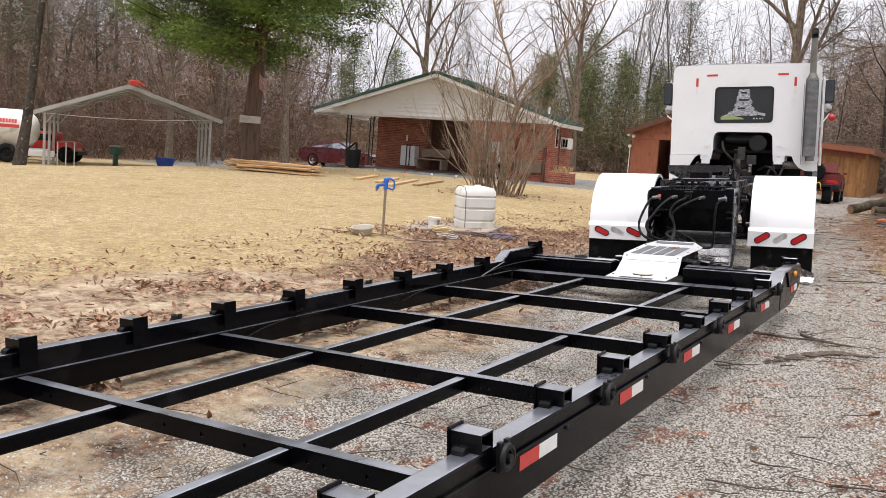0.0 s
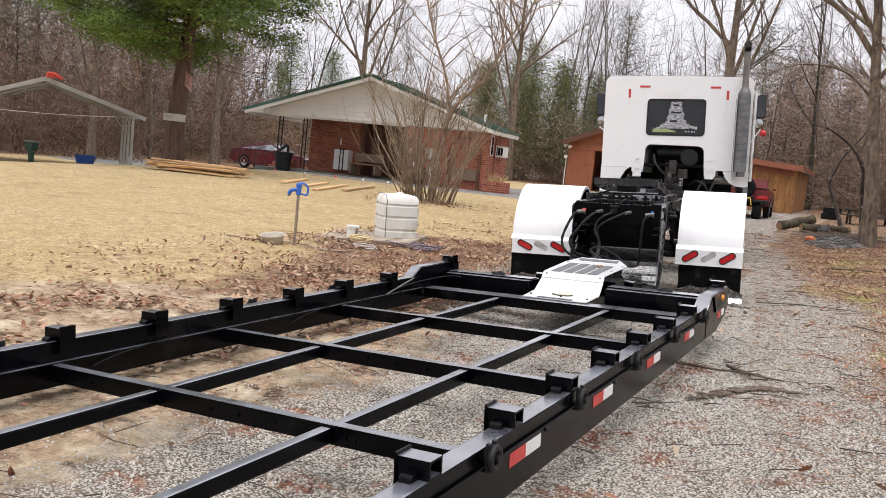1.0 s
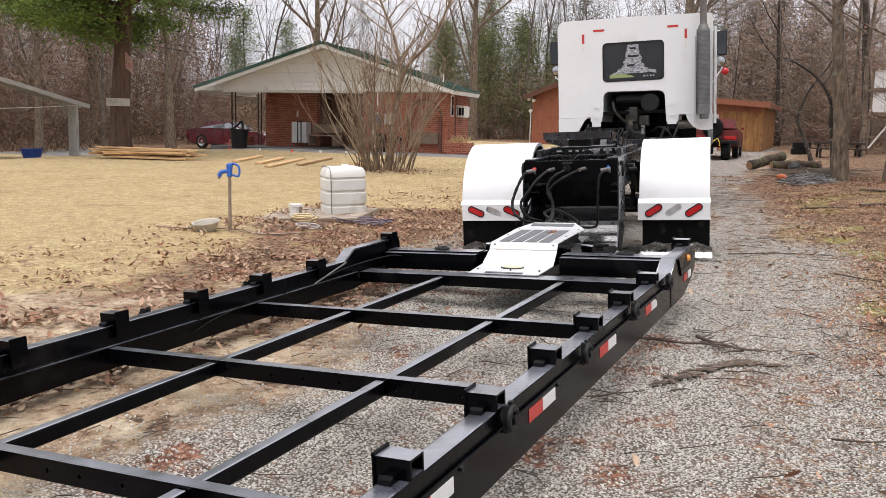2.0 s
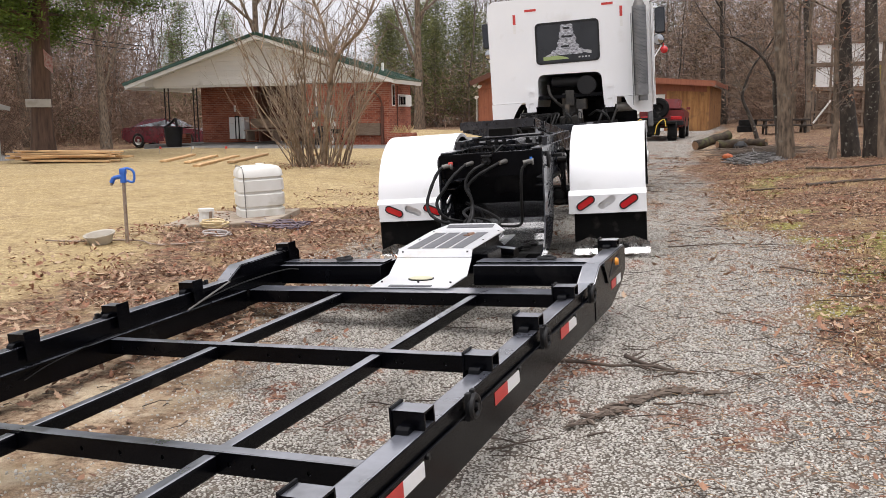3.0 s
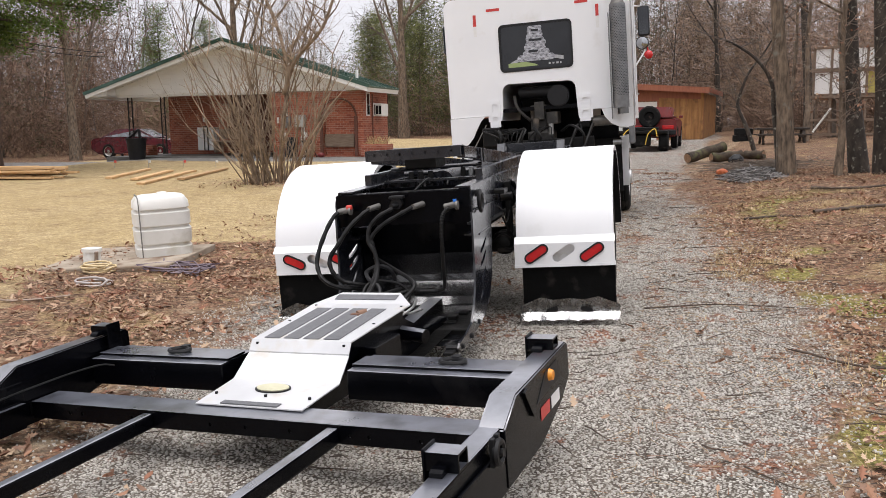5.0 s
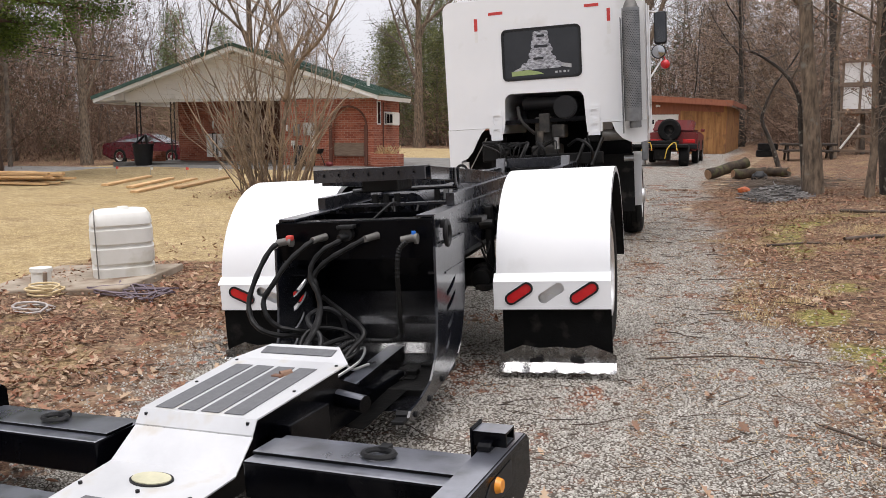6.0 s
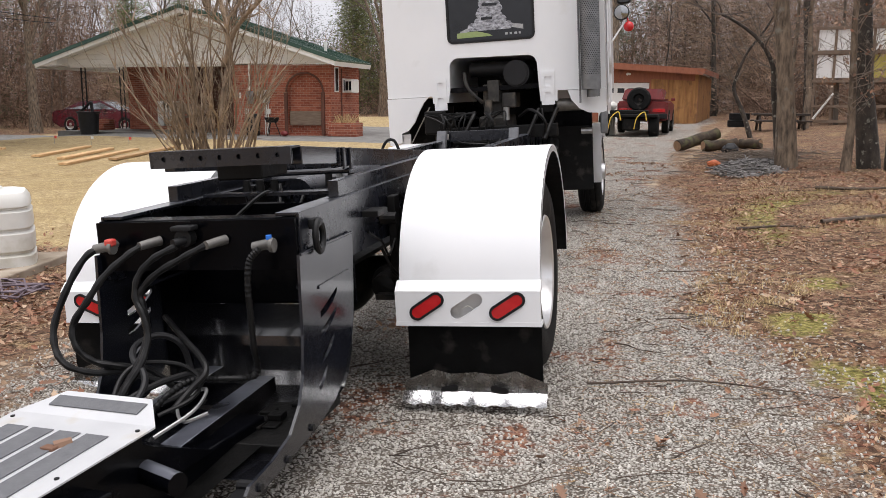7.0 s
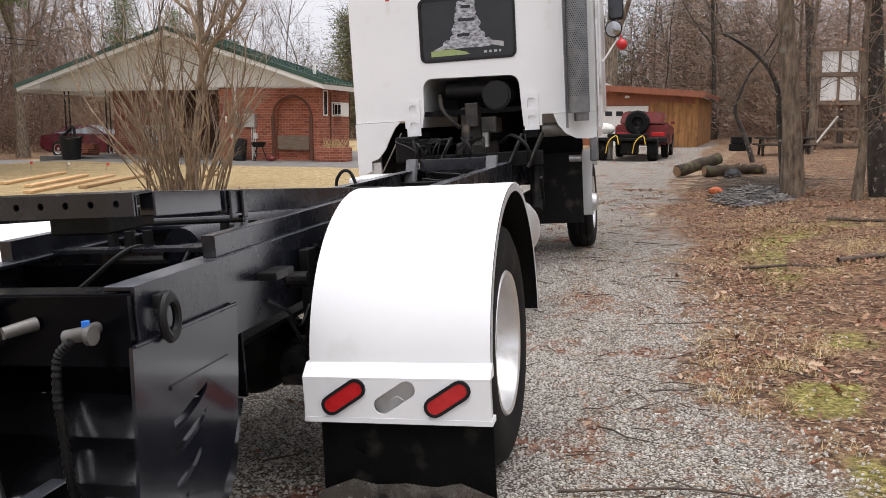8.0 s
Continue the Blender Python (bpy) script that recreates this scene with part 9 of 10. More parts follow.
def pine_tree(seed, height, r, label):
    rnd = random.Random(seed)
    wood = Tubes()
    trunk = bent(rnd, Vector((0, 0, -0.1)), Vector((0, 0, 1)), height, 8, 0.015, 0.01)
    wood.add(trunk, [r * (1 - 0.85 * i / 8) for i in range(9)], 6)
    v, f = [], []
    for k in range(46):
        h = height * (0.32 + 0.66 * k / 46)
        i = min(int(h / height * 8), 7)
        p = trunk[i].lerp(trunk[i + 1], h / height * 8 - i)
        a = k * 2.4
        reach = height * 0.20 * (1.15 - 0.95 * k / 46) * rnd.uniform(0.6, 1.1)
        pts = bent(rnd, p, Vector((math.cos(a), math.sin(a), 0.25)), reach, 3, 0.08, 0.05)
        wood.add(pts, [0.045, 0.03, 0.02, 0.008], 3)
        for j in (1, 2, 3):
            leaf_clump(rnd, v, f, pts[j], rnd.uniform(0.8, 1.3), 70, 0.6, 0.0, 0.05, 0.42)
    ob = raw("pine_tree", wood.v, wood.f, BARK_FAR, smooth=True)
    cr = raw("crown", v, f, PINE, ob)
    cr["label"] = "sparse green needles"
    return tagged(ob, label, "tree", "woods trees")


def build_ash_heap():
    """A low heap of grey ash, chips and burnt sticks between the logs and the trees."""
    rnd = random.Random(77)
    tb = Tubes()
    for k in range(2600):
        r, a = rnd.random() ** 0.6, rnd.uniform(0, 2 * math.pi)
        x, y = -0.72 + 0.62 * r * math.cos(a), 22.9 + 1.7 * r * math.sin(a)
        z = land(x, y) + 0.20 * (1 - r * r) * (0.7 + 0.3 * noise.noise((x * 3, y * 2, 0))) * rnd.uniform(0.4, 1.0) + 0.012
        d = Vector((rnd.gauss(0, 1), rnd.gauss(0, 1), rnd.gauss(0, 0.10))).normalized()
        c = Vector((x, y, z))
        h = d * rnd.uniform(0.02, 0.08 if k % 6 else 0.24)
        tb.spike(c - h, c + h, rnd.uniform(0.007, 0.02))
    ash = shade("grey_ash_and_sticks", (0.12, 0.112, 0.105), (0.27, 0.255, 0.24), 0.95, 0, 3, isle=0.6)
    tagged(raw("ash_heap", tb.v, tb.f, ash), "low heap of grey ash and burnt sticks beside the logs", "ash heap", kind="stuff")


build_ash_heap()


def young_conifer(seed, height, label, leaf):
    """A conifer clothed to the ground in drooping sprays."""
    rnd = random.Random(seed)
    wood = Tubes()
    trunk = bent(rnd, Vector((0, 0, -0.1)), Vector((0, 0, 1)), height, 6, 0.02, 0.01)
    wood.add(trunk, [0.11 * (1 - 0.9 * i / 6) for i in range(7)], 6)
    v, f = [], []
    for k in range(64):
        h = height * (0.10 + 0.88 * (k / 64))
        i = min(int(h / height * 6), 5)
        p = trunk[i].lerp(trunk[i + 1], h / height * 6 - i)
        a = k * 2.4 + rnd.uniform(-0.4, 0.4)
        reach = height * 0.27 * (1.08 - k / 64) * rnd.uniform(0.55, 1.1) + 0.15
        pts = bent(rnd, p, Vector((math.cos(a), math.sin(a), 0.12)), reach, 3, 0.10, -0.02)
        wood.add(pts, [0.03, 0.02, 0.014, 0.006], 3)
        for j in (1, 2, 3):
            leaf_clump(rnd, v, f, pts[j], rnd.uniform(0.7, 1.1), 56, 0.5, 0.15, 0.09, 0.5)
    ob = raw("conifer", wood.v, wood.f, BARK_FAR, smooth=True)
    cr = raw("crown", v, f, leaf, ob)
    cr["label"] = "dense evergreen sprays"
    return tagged(ob, label, "tree", "edge trees")


DARK_SPOTS = [(-24.3, 52, 0.9), (-22.8, 54, 0.95), (-21.2, 52.5, 0.85), (-19.6, 53.5, 0.9), (-20.5, 57, 1.05), (-23.5, 58, 1.1), (-18.5, 58, 0.9), (-26, 56, 0.95), (-17.6, 54.5, 0.7)]
PALE_SPOTS = [(-38.6, 50, 0.85), (-40.8, 52, 0.75), (-36.6, 52, 0.8), (-53.5, 34, 1.1)]
RUSTY_SPOTS = [(-4.6, 58, 0.95), (-2.9, 60, 0.8), (-6.6, 62, 0.9), (-1.2, 57, 0.7)]


def build_conifers():
    olive = shade("olive_green_needles", (0.06, 0.075, 0.028), (0.24, 0.25, 0.085), 0.8, 0, 1.2, isle=0.4)
    rusty = shade("rusty_brown_leaves", (0.10, 0.065, 0.038), (0.27, 0.19, 0.115), 0.85, 0, 1.2, isle=0.4)
    pale = shade("pale_green_needles", (0.07, 0.10, 0.03), (0.20, 0.25, 0.08), 0.8, 0, 1.2, isle=0.4)
    rnd = random.Random(64)
    for label, leaf, seed, h, spots in (("olive green conifer at the edge of the woods", olive, 201, 8.0, DARK_SPOTS), ("brown-leaved tree behind the garage", rusty, 204, 10.0, RUSTY_SPOTS), ("pale green young pine beyond the carport", pale, 207, 10.0, PALE_SPOTS)):
        src = young_conifer(seed, h, label, leaf)
        for k, (x, y, s) in enumerate(spots):
            m = pose(x, y, land(x, y), 0, 0, 77 * k)
            if k == 0:
                ob = src
                ob.matrix_world = m
            else:
                ob = copy_thing(src, m)
            ob.scale = (s, s, s * rnd.uniform(0.9, 1.15))


build_conifers()


def build_woods():
    rnd = random.Random(40)
    kinds = [bare_tree("tree", 60 + k, 13.5 + 1.5 * (k % 3), 0.068 + 0.022 * (k % 3), WOODS, BARK_FAR, (0.02 * (k - 2), 0.01), "slender bare tree of the winter woods", "woods trees") for k in range(5)]
    pines = [pine_tree(90 + k, 13.0 + 2 * k, 0.12, "pine tree among the bare woods") for k in range(3)]
    spots = []
    tries = 0
    while len(spots) < 125 and tries < 8000:
        tries += 1
        az = radians(rnd.uniform(-14, 68))
        near = 50.0 if az > radians(2) else 31.0
        if az > radians(38):
            near = 52.0 if az < radians(52) else 43.0
        R = near + (95 - near) * rnd.random() ** 1.5
        if az < radians(4) and rnd.random() < 0.45:
            continue
        x, y = -math.sin(az) * R, 6 + math.cos(az) * R
        if -17.5 < x < -2.5 and 43.5 < y < 53:
            continue
        if az < radians(3) and x < 1.2 and y < 48:
            continue
        if any((x - a) ** 2 + (y - b) ** 2 < 3.0 for a, b in spots):
            continue
        spots.append((x, y))
    # unseen trees added round the clearing behind the camera, to darken reflections
    for k in range(44):
        az = radians(74 + 268 * k / 44 + rnd.uniform(-2, 2))
        R = rnd.uniform(30, 62)
        spots.append((-math.sin(az) * R, 6 + math.cos(az) * R))
    # evergreens beyond the carport
    firs = [(-37.0, 21.5), (-40.5, 25.0), (-39.0, 30.0), (-44.0, 22.0), (-35.5, 34.5), (-46.0, 33.0), (-18.0, 63.0)]
    used = set()
    for i, (x, y) in enumerate(firs):
        src = pines[i % 3]
        m = pose(x, y, land(x, y), 0, 0, 70 * i)
        if i < 3:
            used.add((id(pines), i))
            src.matrix_world = m
        else:
            copy_thing(src, m)
    for i, (x, y) in enumerate(spots):
        pool = pines if rnd.random() < 0.03 else kinds
        k = rnd.randrange(len(pool))
        m = pose(x, y, land(x, y), rnd.uniform(-6, 6), rnd.uniform(-6, 6), rnd.uniform(0, 360))
        src = pool[k]
        if (id(pool), k) not in used:
            used.add((id(pool), k))
            src.matrix_world = m
            ob = src
        else:
            ob = copy_thing(src, m)
        s = rnd.uniform(0.65, 1.2)
        ob.scale = (s, s, s)
    # undergrowth
    tb = Tubes()
    for k in range(6800):
        # every fifth stem is added out of view, behind the camera
        az = radians((rnd.uniform(-16, 70) if k % 3 else rnd.choice((rnd.uniform(-16, 3), rnd.uniform(40, 70)))) if k % 5 else rnd.uniform(70, 344))
        near = 47.0 if az > radians(2) else 33.0
        if az > radians(36):
            near = 50.0 if az < radians(52) else 41.0
        R = near + rnd.random() ** 1.3 * 45
        x, y = -math.sin(az) * R, 6 + math.cos(az) * R
        if -17.5 < x < -2.5 and 43.5 < y < 53:
            continue
        if az < radians(3) and x < 2.0 and y < 44:
            continue
        p = Vector((x, y, land(x, y)))
        h = 1.0 + 6.0 * rnd.random() ** 1.6
        d = Vector((rnd.gauss(0, 0.55), rnd.gauss(0, 0.55), 1)).normalized()
        side = az < radians(3) or az > radians(38)
        if az > radians(38):
            h *= 1.2
        elif side:
            h *= 0.75
        tb.spike(p, p + d * h, rnd.uniform(0.008, 0.022))
        for j in range(16 if side else 13):
            q = p + d * h * rnd.uniform(0.1, 0.95)
            e = Vector((rnd.gauss(0, 0.9), rnd.gauss(0, 0.9), rnd.uniform(-0.1, 0.8)))
            tb.spike(q, q + e * rnd.uniform(0.3, 1.1), 0.008)
    ob = raw("undergrowth", tb.v, tb.f, BRUSH)
    tagged(ob, "tangled brown leafless undergrowth at the edge of the woods", "undergrowth", kind="stuff")
    # the far depth of the woods
    tb = Tubes()
    for k in range(2700):
        # one trunk in five is an unseen addition behind the camera
        az = radians((rnd.uniform(-18, 72) if k % 2 else rnd.choice((rnd.uniform(-18, 3), rnd.uniform(-18, 16), rnd.uniform(44, 72)))) if k % 5 else rnd.uniform(72, 342))
        side = az < radians(16) or radians(42) < az < radians(74)
        R = rnd.uniform(56, 110) if side else rnd.uniform(84, 150)
        x, y = -math.sin(az) * R, 6 + math.cos(az) * R
        p = Vector((x, y, land(x, y)))
        h = rnd.uniform(7, 17) if side else rnd.uniform(5, 13)
        if az < radians(12):
            h *= 0.8
        d = Vector((rnd.gauss(0, 0.09), rnd.gauss(0, 0.09), 1)).normalized()
        line = bent(rnd, p, d, h, 4, 0.18, 0.03)
        r = rnd.uniform(0.022, 0.055)
        tb.add(line, [r, r * 0.8, r * 0.58, r * 0.34, r * 0.08], 3)
        for j in range(30 if side else 20):
            t = rnd.uniform(0.15, 0.97)
            q = line[int(t * 4)].lerp(line[int(t * 4) + 1], t * 4 - int(t * 4))
            e = Vector((rnd.gauss(0, 0.9), rnd.gauss(0, 0.9), rnd.uniform(-0.1, 0.9)))
            tb.spike(q, q + e * rnd.uniform(0.8, 2.6) * (1.1 - 0.6 * t), 0.017)
    ob = raw("far_woods", tb.v, tb.f, BRUSH)
    tagged(ob, "dense grey-brown winter woods in the distance", "woods", kind="stuff")
    # the fine reddish twigs of saplings between the trunks
    v, f = [], []
    for k in range(26000):
        az = radians(rnd.choice((rnd.uniform(-16, 70), rnd.uniform(-16, 9), rnd.uniform(36, 70))))
        near = 47.0 if az > radians(2) else 36.0
        if az > radians(36):
            near = 50.0 if az < radians(52) else 42.0
        R = near + rnd.random() ** 1.2 * 42
        x, y = -math.sin(az) * R, 6 + math.cos(az) * R
        if -17.5 < x < -2.5 and 43.5 < y < 53 or az < radians(3) and x < 2.0 and y < 46:
            continue
        top = 3.8 if radians(9) < az < radians(44) else 8.5
        c = Vector((x, y, land(x, y) + 0.2 + top * rnd.random() ** 1.35))
        for j in range(6):
            d = Vector((rnd.gauss(0, 0.7), rnd.gauss(0, 0.7), rnd.uniform(-0.1, 1.1))).normalized()
            o = c + Vector((rnd.gauss(0, 0.5), rnd.gauss(0, 0.5), rnd.gauss(0, 0.4)))
            w = d.orthogonal().normalized() * rnd.uniform(0.008, 0.016)
            n = len(v)
            v += [o + w, o - w, o + d * rnd.uniform(0.5, 1.3)]
            f.append((n, n + 1, n + 2))
    twig_mat = shade("reddish_brown_twigs", (0.14, 0.086, 0.06), (0.36, 0.245, 0.172), 0.9, 0, 0.2, isle=0.5)
    tagged(raw("sapling_twigs", v, f, twig_mat), "haze of fine reddish-brown sapling twigs in the woods", "brushwood", kind="stuff")
    # evergreen thicket among the trunks
    v, f = [], []
    for k in range(210):
        az = radians(rnd.uniform(4, 66) if k % 3 == 0 else rnd.uniform(10, 31))
        R = rnd.uniform(51, 78)
        x, y = -math.sin(az) * R, 6 + math.cos(az) * R
        z = land(x, y)
        h = rnd.uniform(2.5, 8.5)
        for j in range(18):
            leaf_clump(rnd, v, f, Vector((x + rnd.gauss(0, 0.9), y + rnd.gauss(0, 0.9), z + h * rnd.random())), rnd.uniform(0.7, 1.3), 34, 0.6, 0.0, 0.07, 0.45)
    ob = raw("evergreen_thicket", v, f, PINE)
    tagged(ob, "scattered young evergreens inside the woods", "evergreens", kind="stuff")


build_woods()


# ---- power line ----
for k, (za, zb) in enumerate(((6.1, 4.35), (5.75, 4.2))):
    a, b = Vector((-21.5, 12.0, za + 1.2)), Vector((-23.2, 29.0, zb))
    bm = nb()
    pipe(bm, [a.lerp(b, i / 16) - Vector((0, 0, 0.9 * (1 - (i / 8 - 1) ** 2))) for i in range(17)], 0.012, 5)
    tagged(part("power_cable", bm, IRON), "thin black service cable to the house", "cable")

# ---- loose ground cover ----
def scatter_stones():
    rs = np.random.RandomState(7)
    pts = []
    while len(pts) < 58000:
        x, y = rs.uniform(-4.2, 1.3), 1.8 + 17.0 * rs.rand() ** 1.1
        if rs.rand() < smoothstep(10.0, 18.5, y):
            continue
        gz = zones(x, y)[0]
        if rs.rand() < gz ** 0.8 * 0.98 + 0.02:
            pts.append((x, y))
    pts = np.array(pts)
    zs = np.array([land(x, y) for x, y in pts])
    n = len(pts)
    size = (0.0045 + 0.0030 * rs.rand(n) ** 1.5) * (1 + 0.035 * np.maximum(0, pts[:, 1] - 3))
    base = np.array([(-1, -1, -1), (1, -1, -1), (1, 1, -1), (-1, 1, -1), (-1, -1, 1), (1, -1, 1), (1, 1, 1), (-1, 1, 1)], float) * 0.72
    v = base[None] * (1 + rs.uniform(-0.30, 0.30, (n, 8, 3)))
    v[:, 4:, :2] *= 0.78
    v *= np.stack([rs.uniform(0.9, 1.5, n), rs.uniform(0.75, 1.1, n), rs.uniform(0.55, 0.9, n)], -1)[:, None]
    tip = rs.uniform(-0.5, 0.5, (n, 1))
    z = v[:, :, 2] + v[:, :, 0] * tip
    a = rs.uniform(0, 6.28, n)
    c, s = np.cos(a), np.sin(a)
    x = v[:, :, 0] * c[:, None] - v[:, :, 1] * s[:, None]
    y = v[:, :, 0] * s[:, None] + v[:, :, 1] * c[:, None]
    out = np.stack([x * size[:, None] + pts[:, 0:1], y * size[:, None] + pts[:, 1:2], z * size[:, None] + zs[:, None] + size[:, None] * 0.35], -1).reshape(-1, 3)
    quad = np.array([(4, 5, 6, 7), (0, 1, 5, 4), (1, 2, 6, 5), (2, 3, 7, 6), (3, 0, 4, 7)])
    faces = (quad[None] + 8 * np.arange(n)[:, None, None]).reshape(-1, 4)
    ob = raw("gravel", out.tolist(), faces.tolist(), STONE)
    tagged(ob, "loose grey crushed stone on the drive", "gravel", kind="stuff")


def scatter_leaves():
    rs = random.Random(17)
    v, f = [], []
    count = 0
    while count < 44000:
        y = 1.5 + 23 * rs.random() ** 1.3
        x = rs.uniform(-7.4, 4.5) if count % 5 else rs.uniform(-3.6, 1.5)
        gravel, litter, grass, pave, moss = zones(x, y)
        patch = smoothstep(0.0, 0.35, noise.noise((x * 1.1, y * 1.1, 3)))
        chance = max(litter, 0.5 * (x < -3.2) * smoothstep(0.1, 0.35, noise.noise((x * 0.8, y * 0.8, 41)))) * (1 - gravel) * (1 - 0.85 * grass) * (0.12 + 0.88 * patch) + 0.6 * gravel * smoothstep(0.30, 0.5, noise.noise((x * 1.5, y * 1.5, 9))) * smoothstep(-1.6, 0.2, x - along(ROAD_R, y) + 1.2) + 0.004
        if rs.random() > chance:
            continue
        count += 1
        s = (rs.uniform(0.008, 0.016) if gravel > 0.4 else rs.uniform(0.009, 0.022)) if x > -2.2 else rs.uniform(0.014, 0.034)
        m = Matrix.Translation((x, y, land(x, y) + rs.uniform(0.012, 0.03))) @ Euler((rs.gauss(0, 0.45), rs.gauss(0, 0.45), rs.uniform(0, 6.28))).to_matrix().to_4x4()
        b = len(v)
        cup = rs.uniform(-0.2, 0.5)
        for px, py, pz in ((-1, 0, 0.15), (-0.3, 0.42, cup), (0.45, 0.42, cup), (1.0, 0.0, 0.25), (0.4, -0.42, cup), (-0.35, -0.38, cup), (0.0, 0, 0)):
            v.append(m @ Vector((px * s, py * s, pz * s)))
        for i in range(6):
            f.append((b + i, b + (i + 1) % 6, b + 6))
    # larger lobed leaves, lying in drifts
    big = 0
    while big < 7400:
        y = 3.0 + 20 * rs.random() ** 1.25
        x = rs.uniform(-1.2, 4.0) if big % 2 else rs.uniform(-7.2, -3.2)
        gravel, litter, grass, pave, moss = zones(x, y)
        drift = smoothstep(0.02, 0.30, noise.noise((x * 1.3, y * 1.3, 57)))
        if rs.random() > (0.08 + 0.92 * drift) * (1 - 0.9 * gravel) * (1 - 0.92 * grass) + 0.012:
            continue
        big += 1
        if big % 12 == 0:
            x, y = -10.45 + rs.gauss(0, 0.75), 20.4 + rs.gauss(0, 0.55)
        s = rs.uniform(0.022, 0.052)
        m = Matrix.Translation((x, y, land(x, y) + rs.uniform(0.012, 0.035))) @ Euler((rs.gauss(0, 0.4), rs.gauss(0, 0.4), rs.uniform(0, 6.28))).to_matrix().to_4x4()
        b = len(v)
        cup = rs.uniform(-0.1, 0.45)
        rim = [(-1.0, 0.03), (-0.55, 0.16), (-0.42, 0.40), (-0.2, 0.17), (0.02, 0.50), (0.25, 0.20), (0.52, 0.40), (0.62, 0.16), (1.0, 0.0), (0.62, -0.16), (0.50, -0.42), (0.25, -0.20), (0.0, -0.48), (-0.2, -0.17), (-0.45, -0.36), (-0.55, -0.14)]
        for px, py in rim:
            v.append(m @ Vector((px * s, py * s, (cup * abs(py) * 1.6 + 0.12 * px * px) * s)))
        v.append(m @ Vector((0, 0, 0)))
        for i in range(16):
            f.append((b + i, b + (i + 1) % 16, b + 16))
    ob = raw("dead_leaves", v, f, LEAF)
    tagged(ob, "scattered dry brown oak leaves", "leaves", kind="stuff")


def scatter_grass():
    rs = random.Random(23)
    v, f = [], []
    count = 0
    while count < 52000:
        if count % 4:
            y, x = rs.uniform(3, 25), -3.4 - 12 * rs.random() ** 1.3
        else:
            y, x = rs.uniform(3, 22), rs.uniform(-0.8, 4.0)
        gravel, litter, grass, pave, moss = zones(x, y)
        if rs.random() > (max(grass, 0.35 * smoothstep(-0.1, 0.4, noise.noise((x, y, 13)))) if x < -3.2 else 0.16 * (1 - gravel) * smoothstep(0.0, 0.5, noise.noise((x * 0.9, y * 0.9, 30)))) * (1 - pave):
            continue
        count += 1
        z = land(x, y)
        a, h = rs.uniform(0, 6.28), rs.uniform(0.012, 0.035)
        lean = rs.uniform(0.7, 2.6)
        w = rs.uniform(0.0015, 0.0035)
        b = len(v)
        v += [(x - w * math.sin(a), y + w * math.cos(a), z - 0.004), (x + w * math.sin(a), y - w * math.cos(a), z - 0.004), (x + h * lean * math.cos(a), y + h * lean * math.sin(a), z + h)]
        f.append((b, b + 1, b + 2))
    # loose tufts at the edge of the drive
    tufts = 0
    while tufts < 420:
        x, y = rs.uniform(-0.6, 3.6), 3.5 + 16 * rs.random() ** 1.2
        gravel = zones(x, y)[0]
        if gravel > 0.5 or noise.noise((x * 0.8, y * 0.8, 71)) < 0.12:
            continue
        tufts += 1
        z = land(x, y)
        for _ in range(rs.randrange(14, 34)):
            bx, by = x + rs.gauss(0, 0.035), y + rs.gauss(0, 0.035)
            a, h, lean = rs.uniform(0, 6.28), rs.uniform(0.03, 0.085), rs.uniform(0.3, 1.8)
            w = rs.uniform(0.0012, 0.0026)
            b = len(v)
            v += [(bx - w * math.sin(a), by + w * math.cos(a), z - 0.004), (bx + w * math.sin(a), by - w * math.cos(a), z - 0.004), (bx + h * lean * math.cos(a), by + h * lean * math.sin(a), z + h)]
            f.append((b, b + 1, b + 2))
    ob = raw("dry_grass", v, f, STRAW)
    tagged(ob, "short straw-coloured winter grass", "grass", kind="stuff")


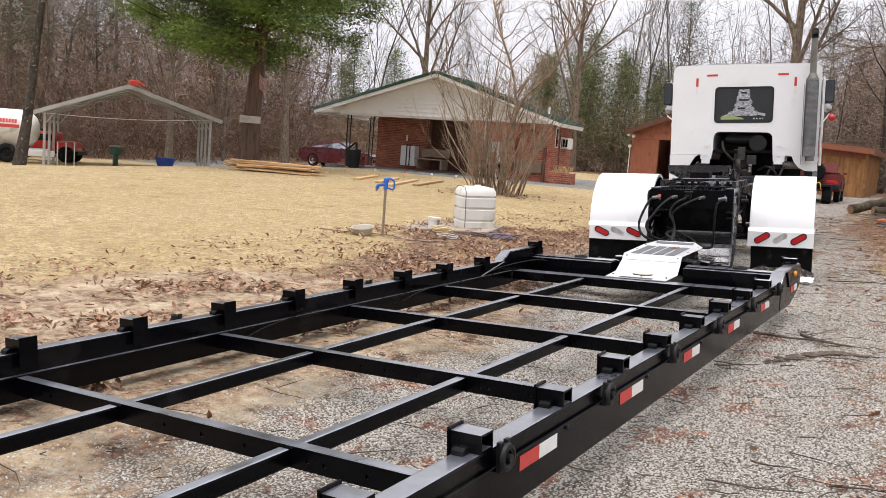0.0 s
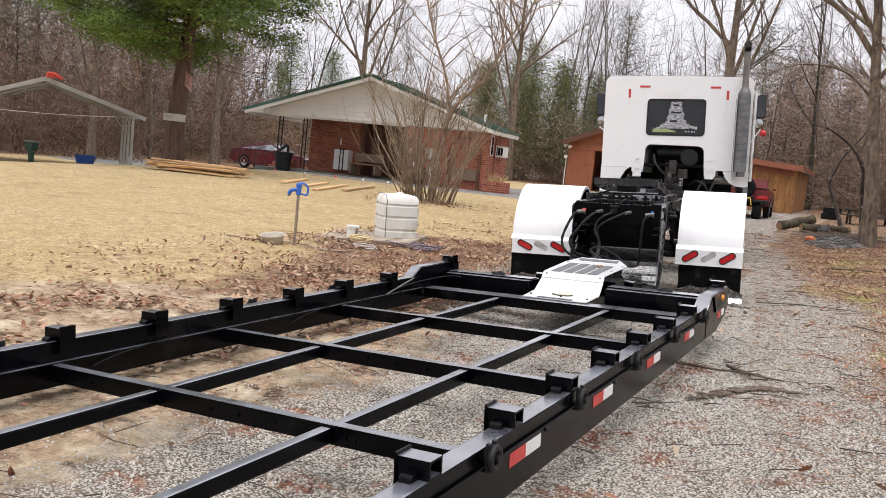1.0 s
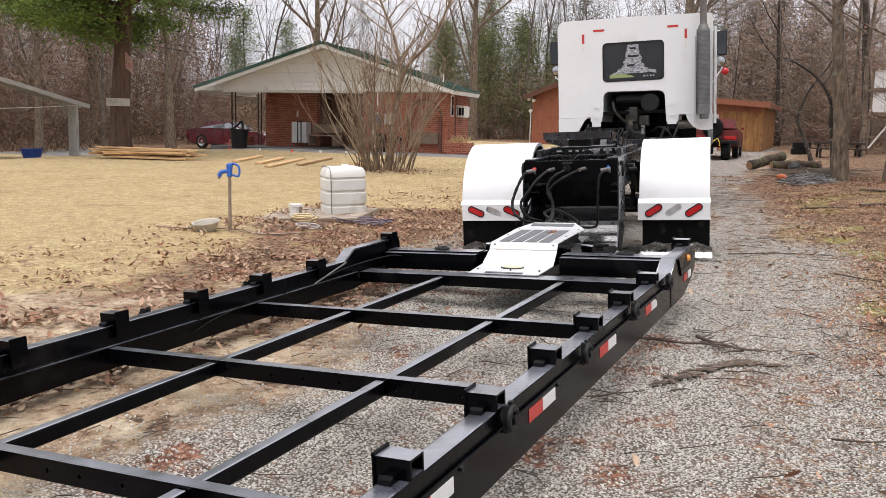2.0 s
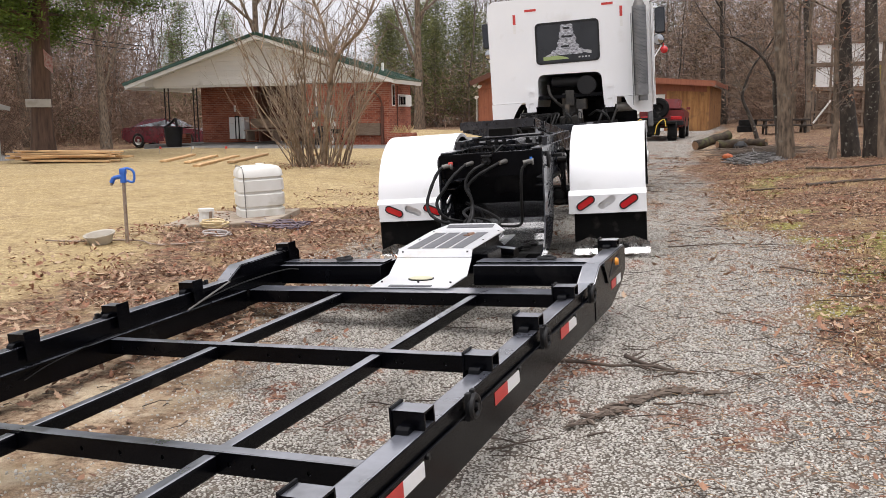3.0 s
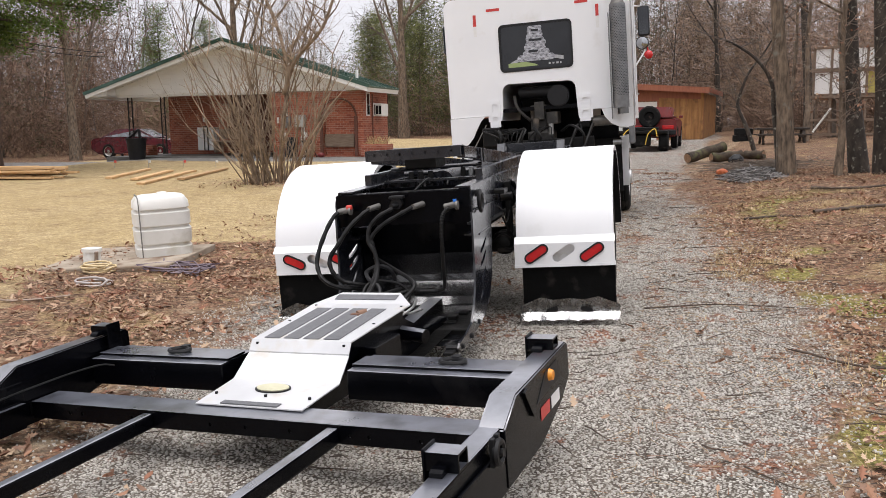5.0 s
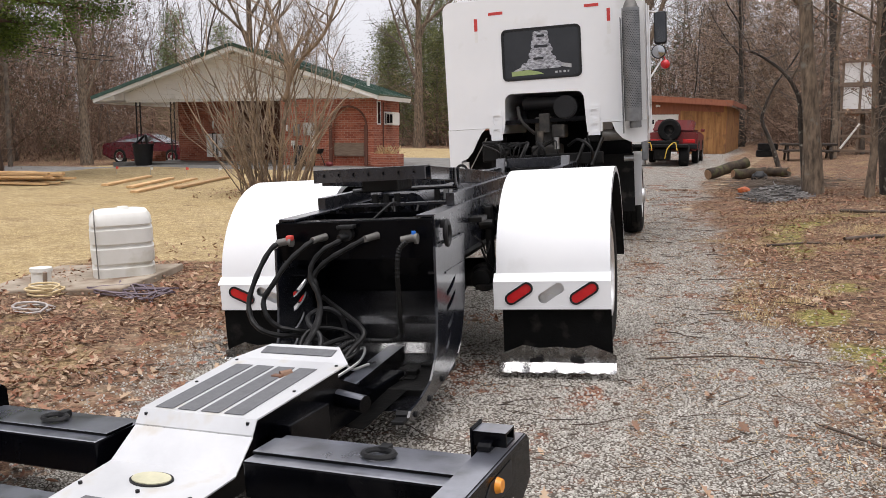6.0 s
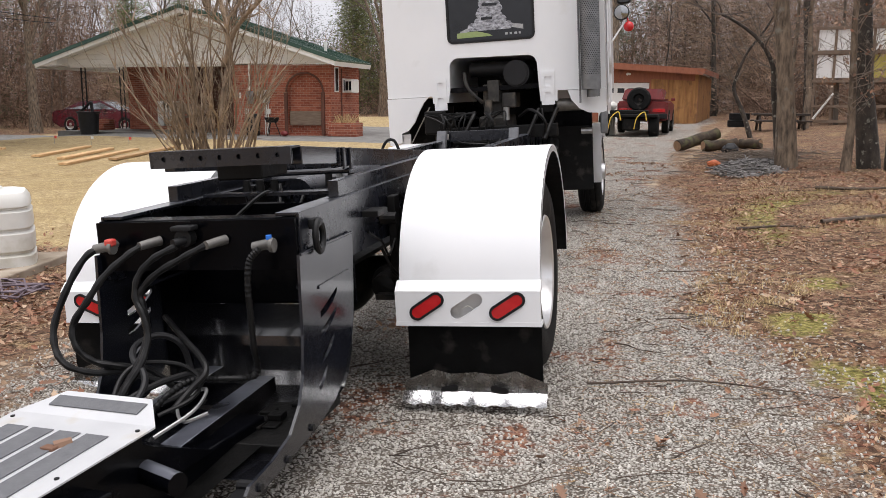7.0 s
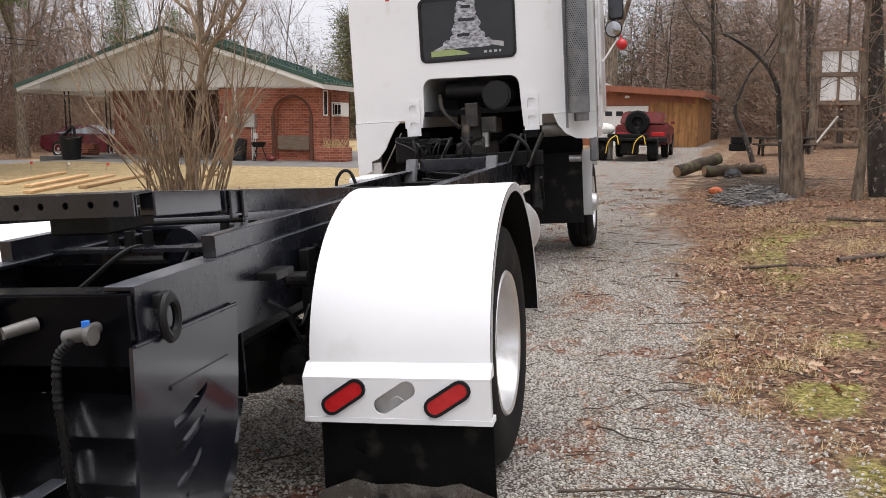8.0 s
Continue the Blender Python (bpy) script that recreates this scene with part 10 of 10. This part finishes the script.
def scatter_twigs():
    rs = random.Random(29)
    tb = Tubes()
    for k in range(1900):
        y = 2.0 + 24 * rs.random() ** 1.2
        x = rs.uniform(-4.0, 4.0)
        if zones(x, y)[2] > 0.5:
            continue
        a, L = rs.gauss(0, 0.9), 0.03 + 0.26 * rs.random() ** 2.8
        p = Vector((x, y, land(x, y) + 0.016))
        q = Vector((x + L * math.cos(a), y + L * math.sin(a), land(x + L * math.cos(a), y + L * math.sin(a)) + 0.018))
        tb.add([p, p.lerp(q, 0.5) + Vector((rs.gauss(0, 0.02), rs.gauss(0, 0.02), 0.004)), q], [0.003, 0.0025, 0.0013], 4)
    for k in range(520):
        y = 3.0 + 20 * rs.random() ** 1.15
        x = along(ROAD_R, y) - 2.4 + 4.6 * rs.random()
        if zones(x, y)[2] > 0.5:
            continue
        a, L, r = rs.gauss(0, 0.75), 0.09 + 0.34 * rs.random() ** 2.0, rs.uniform(0.0025, 0.0055)
        pts = [Vector((x, y, 0))]
        for _ in range(4):
            a += rs.gauss(0, 0.28)
            pts.append(pts[-1] + Vector((math.cos(a), math.sin(a), 0)) * L / 4)
        for p in pts:
            p.z = land(p.x, p.y) + 0.014 + rs.uniform(0, 0.008)
        tb.add(pts, [r, r * 0.9, r * 0.75, r * 0.6, r * 0.35], 4)
        if L > 0.25:
            q, a2 = pts[2], a + rs.choice((-0.8, 0.8))
            tb.add([q, q + Vector((math.cos(a2), math.sin(a2), 0.05)) * L * 0.3], [r * 0.6, r * 0.25], 4)
    ob = raw("twigs", tb.v, tb.f, STICK)
    tagged(ob, "small broken twigs scattered on the drive", "twigs", kind="stuff")
    # fine needles and stalks in the litter
    tb = Tubes()
    for k in range(15000):
        y = 2.5 + 17 * rs.random() ** 1.2
        x = along(ROAD_R, y) - 0.9 + 3.6 * rs.random() ** 1.3 if k % 4 else rs.uniform(-7.0, -3.2)
        if k % 4 == 0 and y < 5:
            continue
        a, L = rs.uniform(0, 6.28), rs.uniform(0.03, 0.13)
        p = Vector((x, y, land(x, y) + rs.uniform(0.008, 0.02)))
        tb.spike(p, p + Vector((L * math.cos(a), L * math.sin(a), rs.uniform(-0.004, 0.02))), rs.uniform(0.0012, 0.0028))
    ob = raw("litter_stalks", tb.v, tb.f, NEEDLE)
    tagged(ob, "fine dry needles and stalks in the leaf litter", "litter", kind="stuff")
    # larger fallen branches
    for pts, r in (([(-0.97, 7.12), (-0.80, 7.13), (-0.65, 7.09), (-0.52, 7.11), (-0.41, 7.05)], 0.020), ([(-0.60, 7.27), (-0.52, 7.18), (-0.44, 7.12), (-0.32, 7.05), (-0.2, 7.02)], 0.024), ([(0.3, 16.3), (0.9, 16.7), (1.6, 16.9), (2.4, 17.2)], 0.03), ([(-0.5, 15.9), (-0.1, 16.1), (0.3, 16.0)], 0.018), ([(-0.9, 10.9), (-0.4, 11.05), (0.1, 11.0)], 0.012), ([(0.1, 9.9), (0.5, 9.6), (0.9, 9.75)], 0.014), ([(0.3, 19.4), (0.9, 19.2), (1.6, 19.6)], 0.03)):
        line = smoothed([(x, y, land(x, y) + r * 0.8 + 0.012) for x, y in pts], 5)
        r *= 0.55 if line[0].y < 14 else 0.9
        tb = Tubes()
        tb.add(line, [r * (1 - 0.6 * i / len(line)) for i in range(len(line))], 7)
        for k in range(5):
            i = rs.randrange(2, len(line) - 1)
            a = rs.uniform(0, 6.28)
            tb.add([line[i], line[i] + Vector((0.12 * math.cos(a), 0.12 * math.sin(a), 0.01))], [r * 0.5, r * 0.2], 5)
        ob = raw("fallen_branch", tb.v, tb.f, STICK, smooth=True)
        tagged(ob, "thin dark fallen branch on the ground", "branch", "fallen branches")
    # rotten bark, fallen apart in flakes along a line
    tb = Tubes()
    line = smoothed([(-0.62, 6.28, 0), (-0.50, 6.46, 0), (-0.44, 6.60, 0), (-0.34, 6.74, 0), (-0.24, 6.80, 0), (-0.08, 6.77, 0)], 8)
    for k in range(70):
        u = rs.random()
        p = line[int(u * (len(line) - 1))]
        wide = 0.038 * (1 - 0.7 * abs(u - 0.4))
        x, y = p.x + rs.gauss(0, wide * 0.7), p.y + rs.gauss(0, wide * 0.6)
        a, L, r = rs.gauss(0.75, 0.5), rs.uniform(0.03, 0.12), rs.uniform(0.004, 0.013)
        c = Vector((x, y, land(x, y) + 0.012 + rs.uniform(0, 0.012)))
        e = Vector((math.cos(a), math.sin(a), rs.uniform(-0.05, 0.08))) * L / 2
        tb.add([c - e, c - e * 0.3, c + e * 0.5, c + e], [r * 0.4, r, r * 0.85, r * 0.3], 5)
    tagged(raw("bark_slab", tb.v, tb.f, ROTTEN), "crumbling dark strip of rotten bark on the gravel", "bark")
    # brush pile by the logs
    tb = Tubes()
    for k in range(520):
        x, y = -0.75 + rs.gauss(0, 0.5), 24.6 + rs.gauss(0, 0.5)
        a, L = rs.uniform(0, 6.28), rs.uniform(0.2, 0.6)
        p = Vector((x, y, land(x, y) + rs.uniform(0.02, 0.16)))
        tb.add([p, p + Vector((L * math.cos(a), L * math.sin(a), rs.uniform(-0.04, 0.06)))], [0.010, 0.004], 4)
    ob = raw("brush_pile", tb.v, tb.f, TWIG)
    tagged(ob, "low pile of grey sticks beside the tree", "brush pile", kind="stuff")


scatter_stones()
scatter_leaves()
scatter_grass()
scatter_twigs()
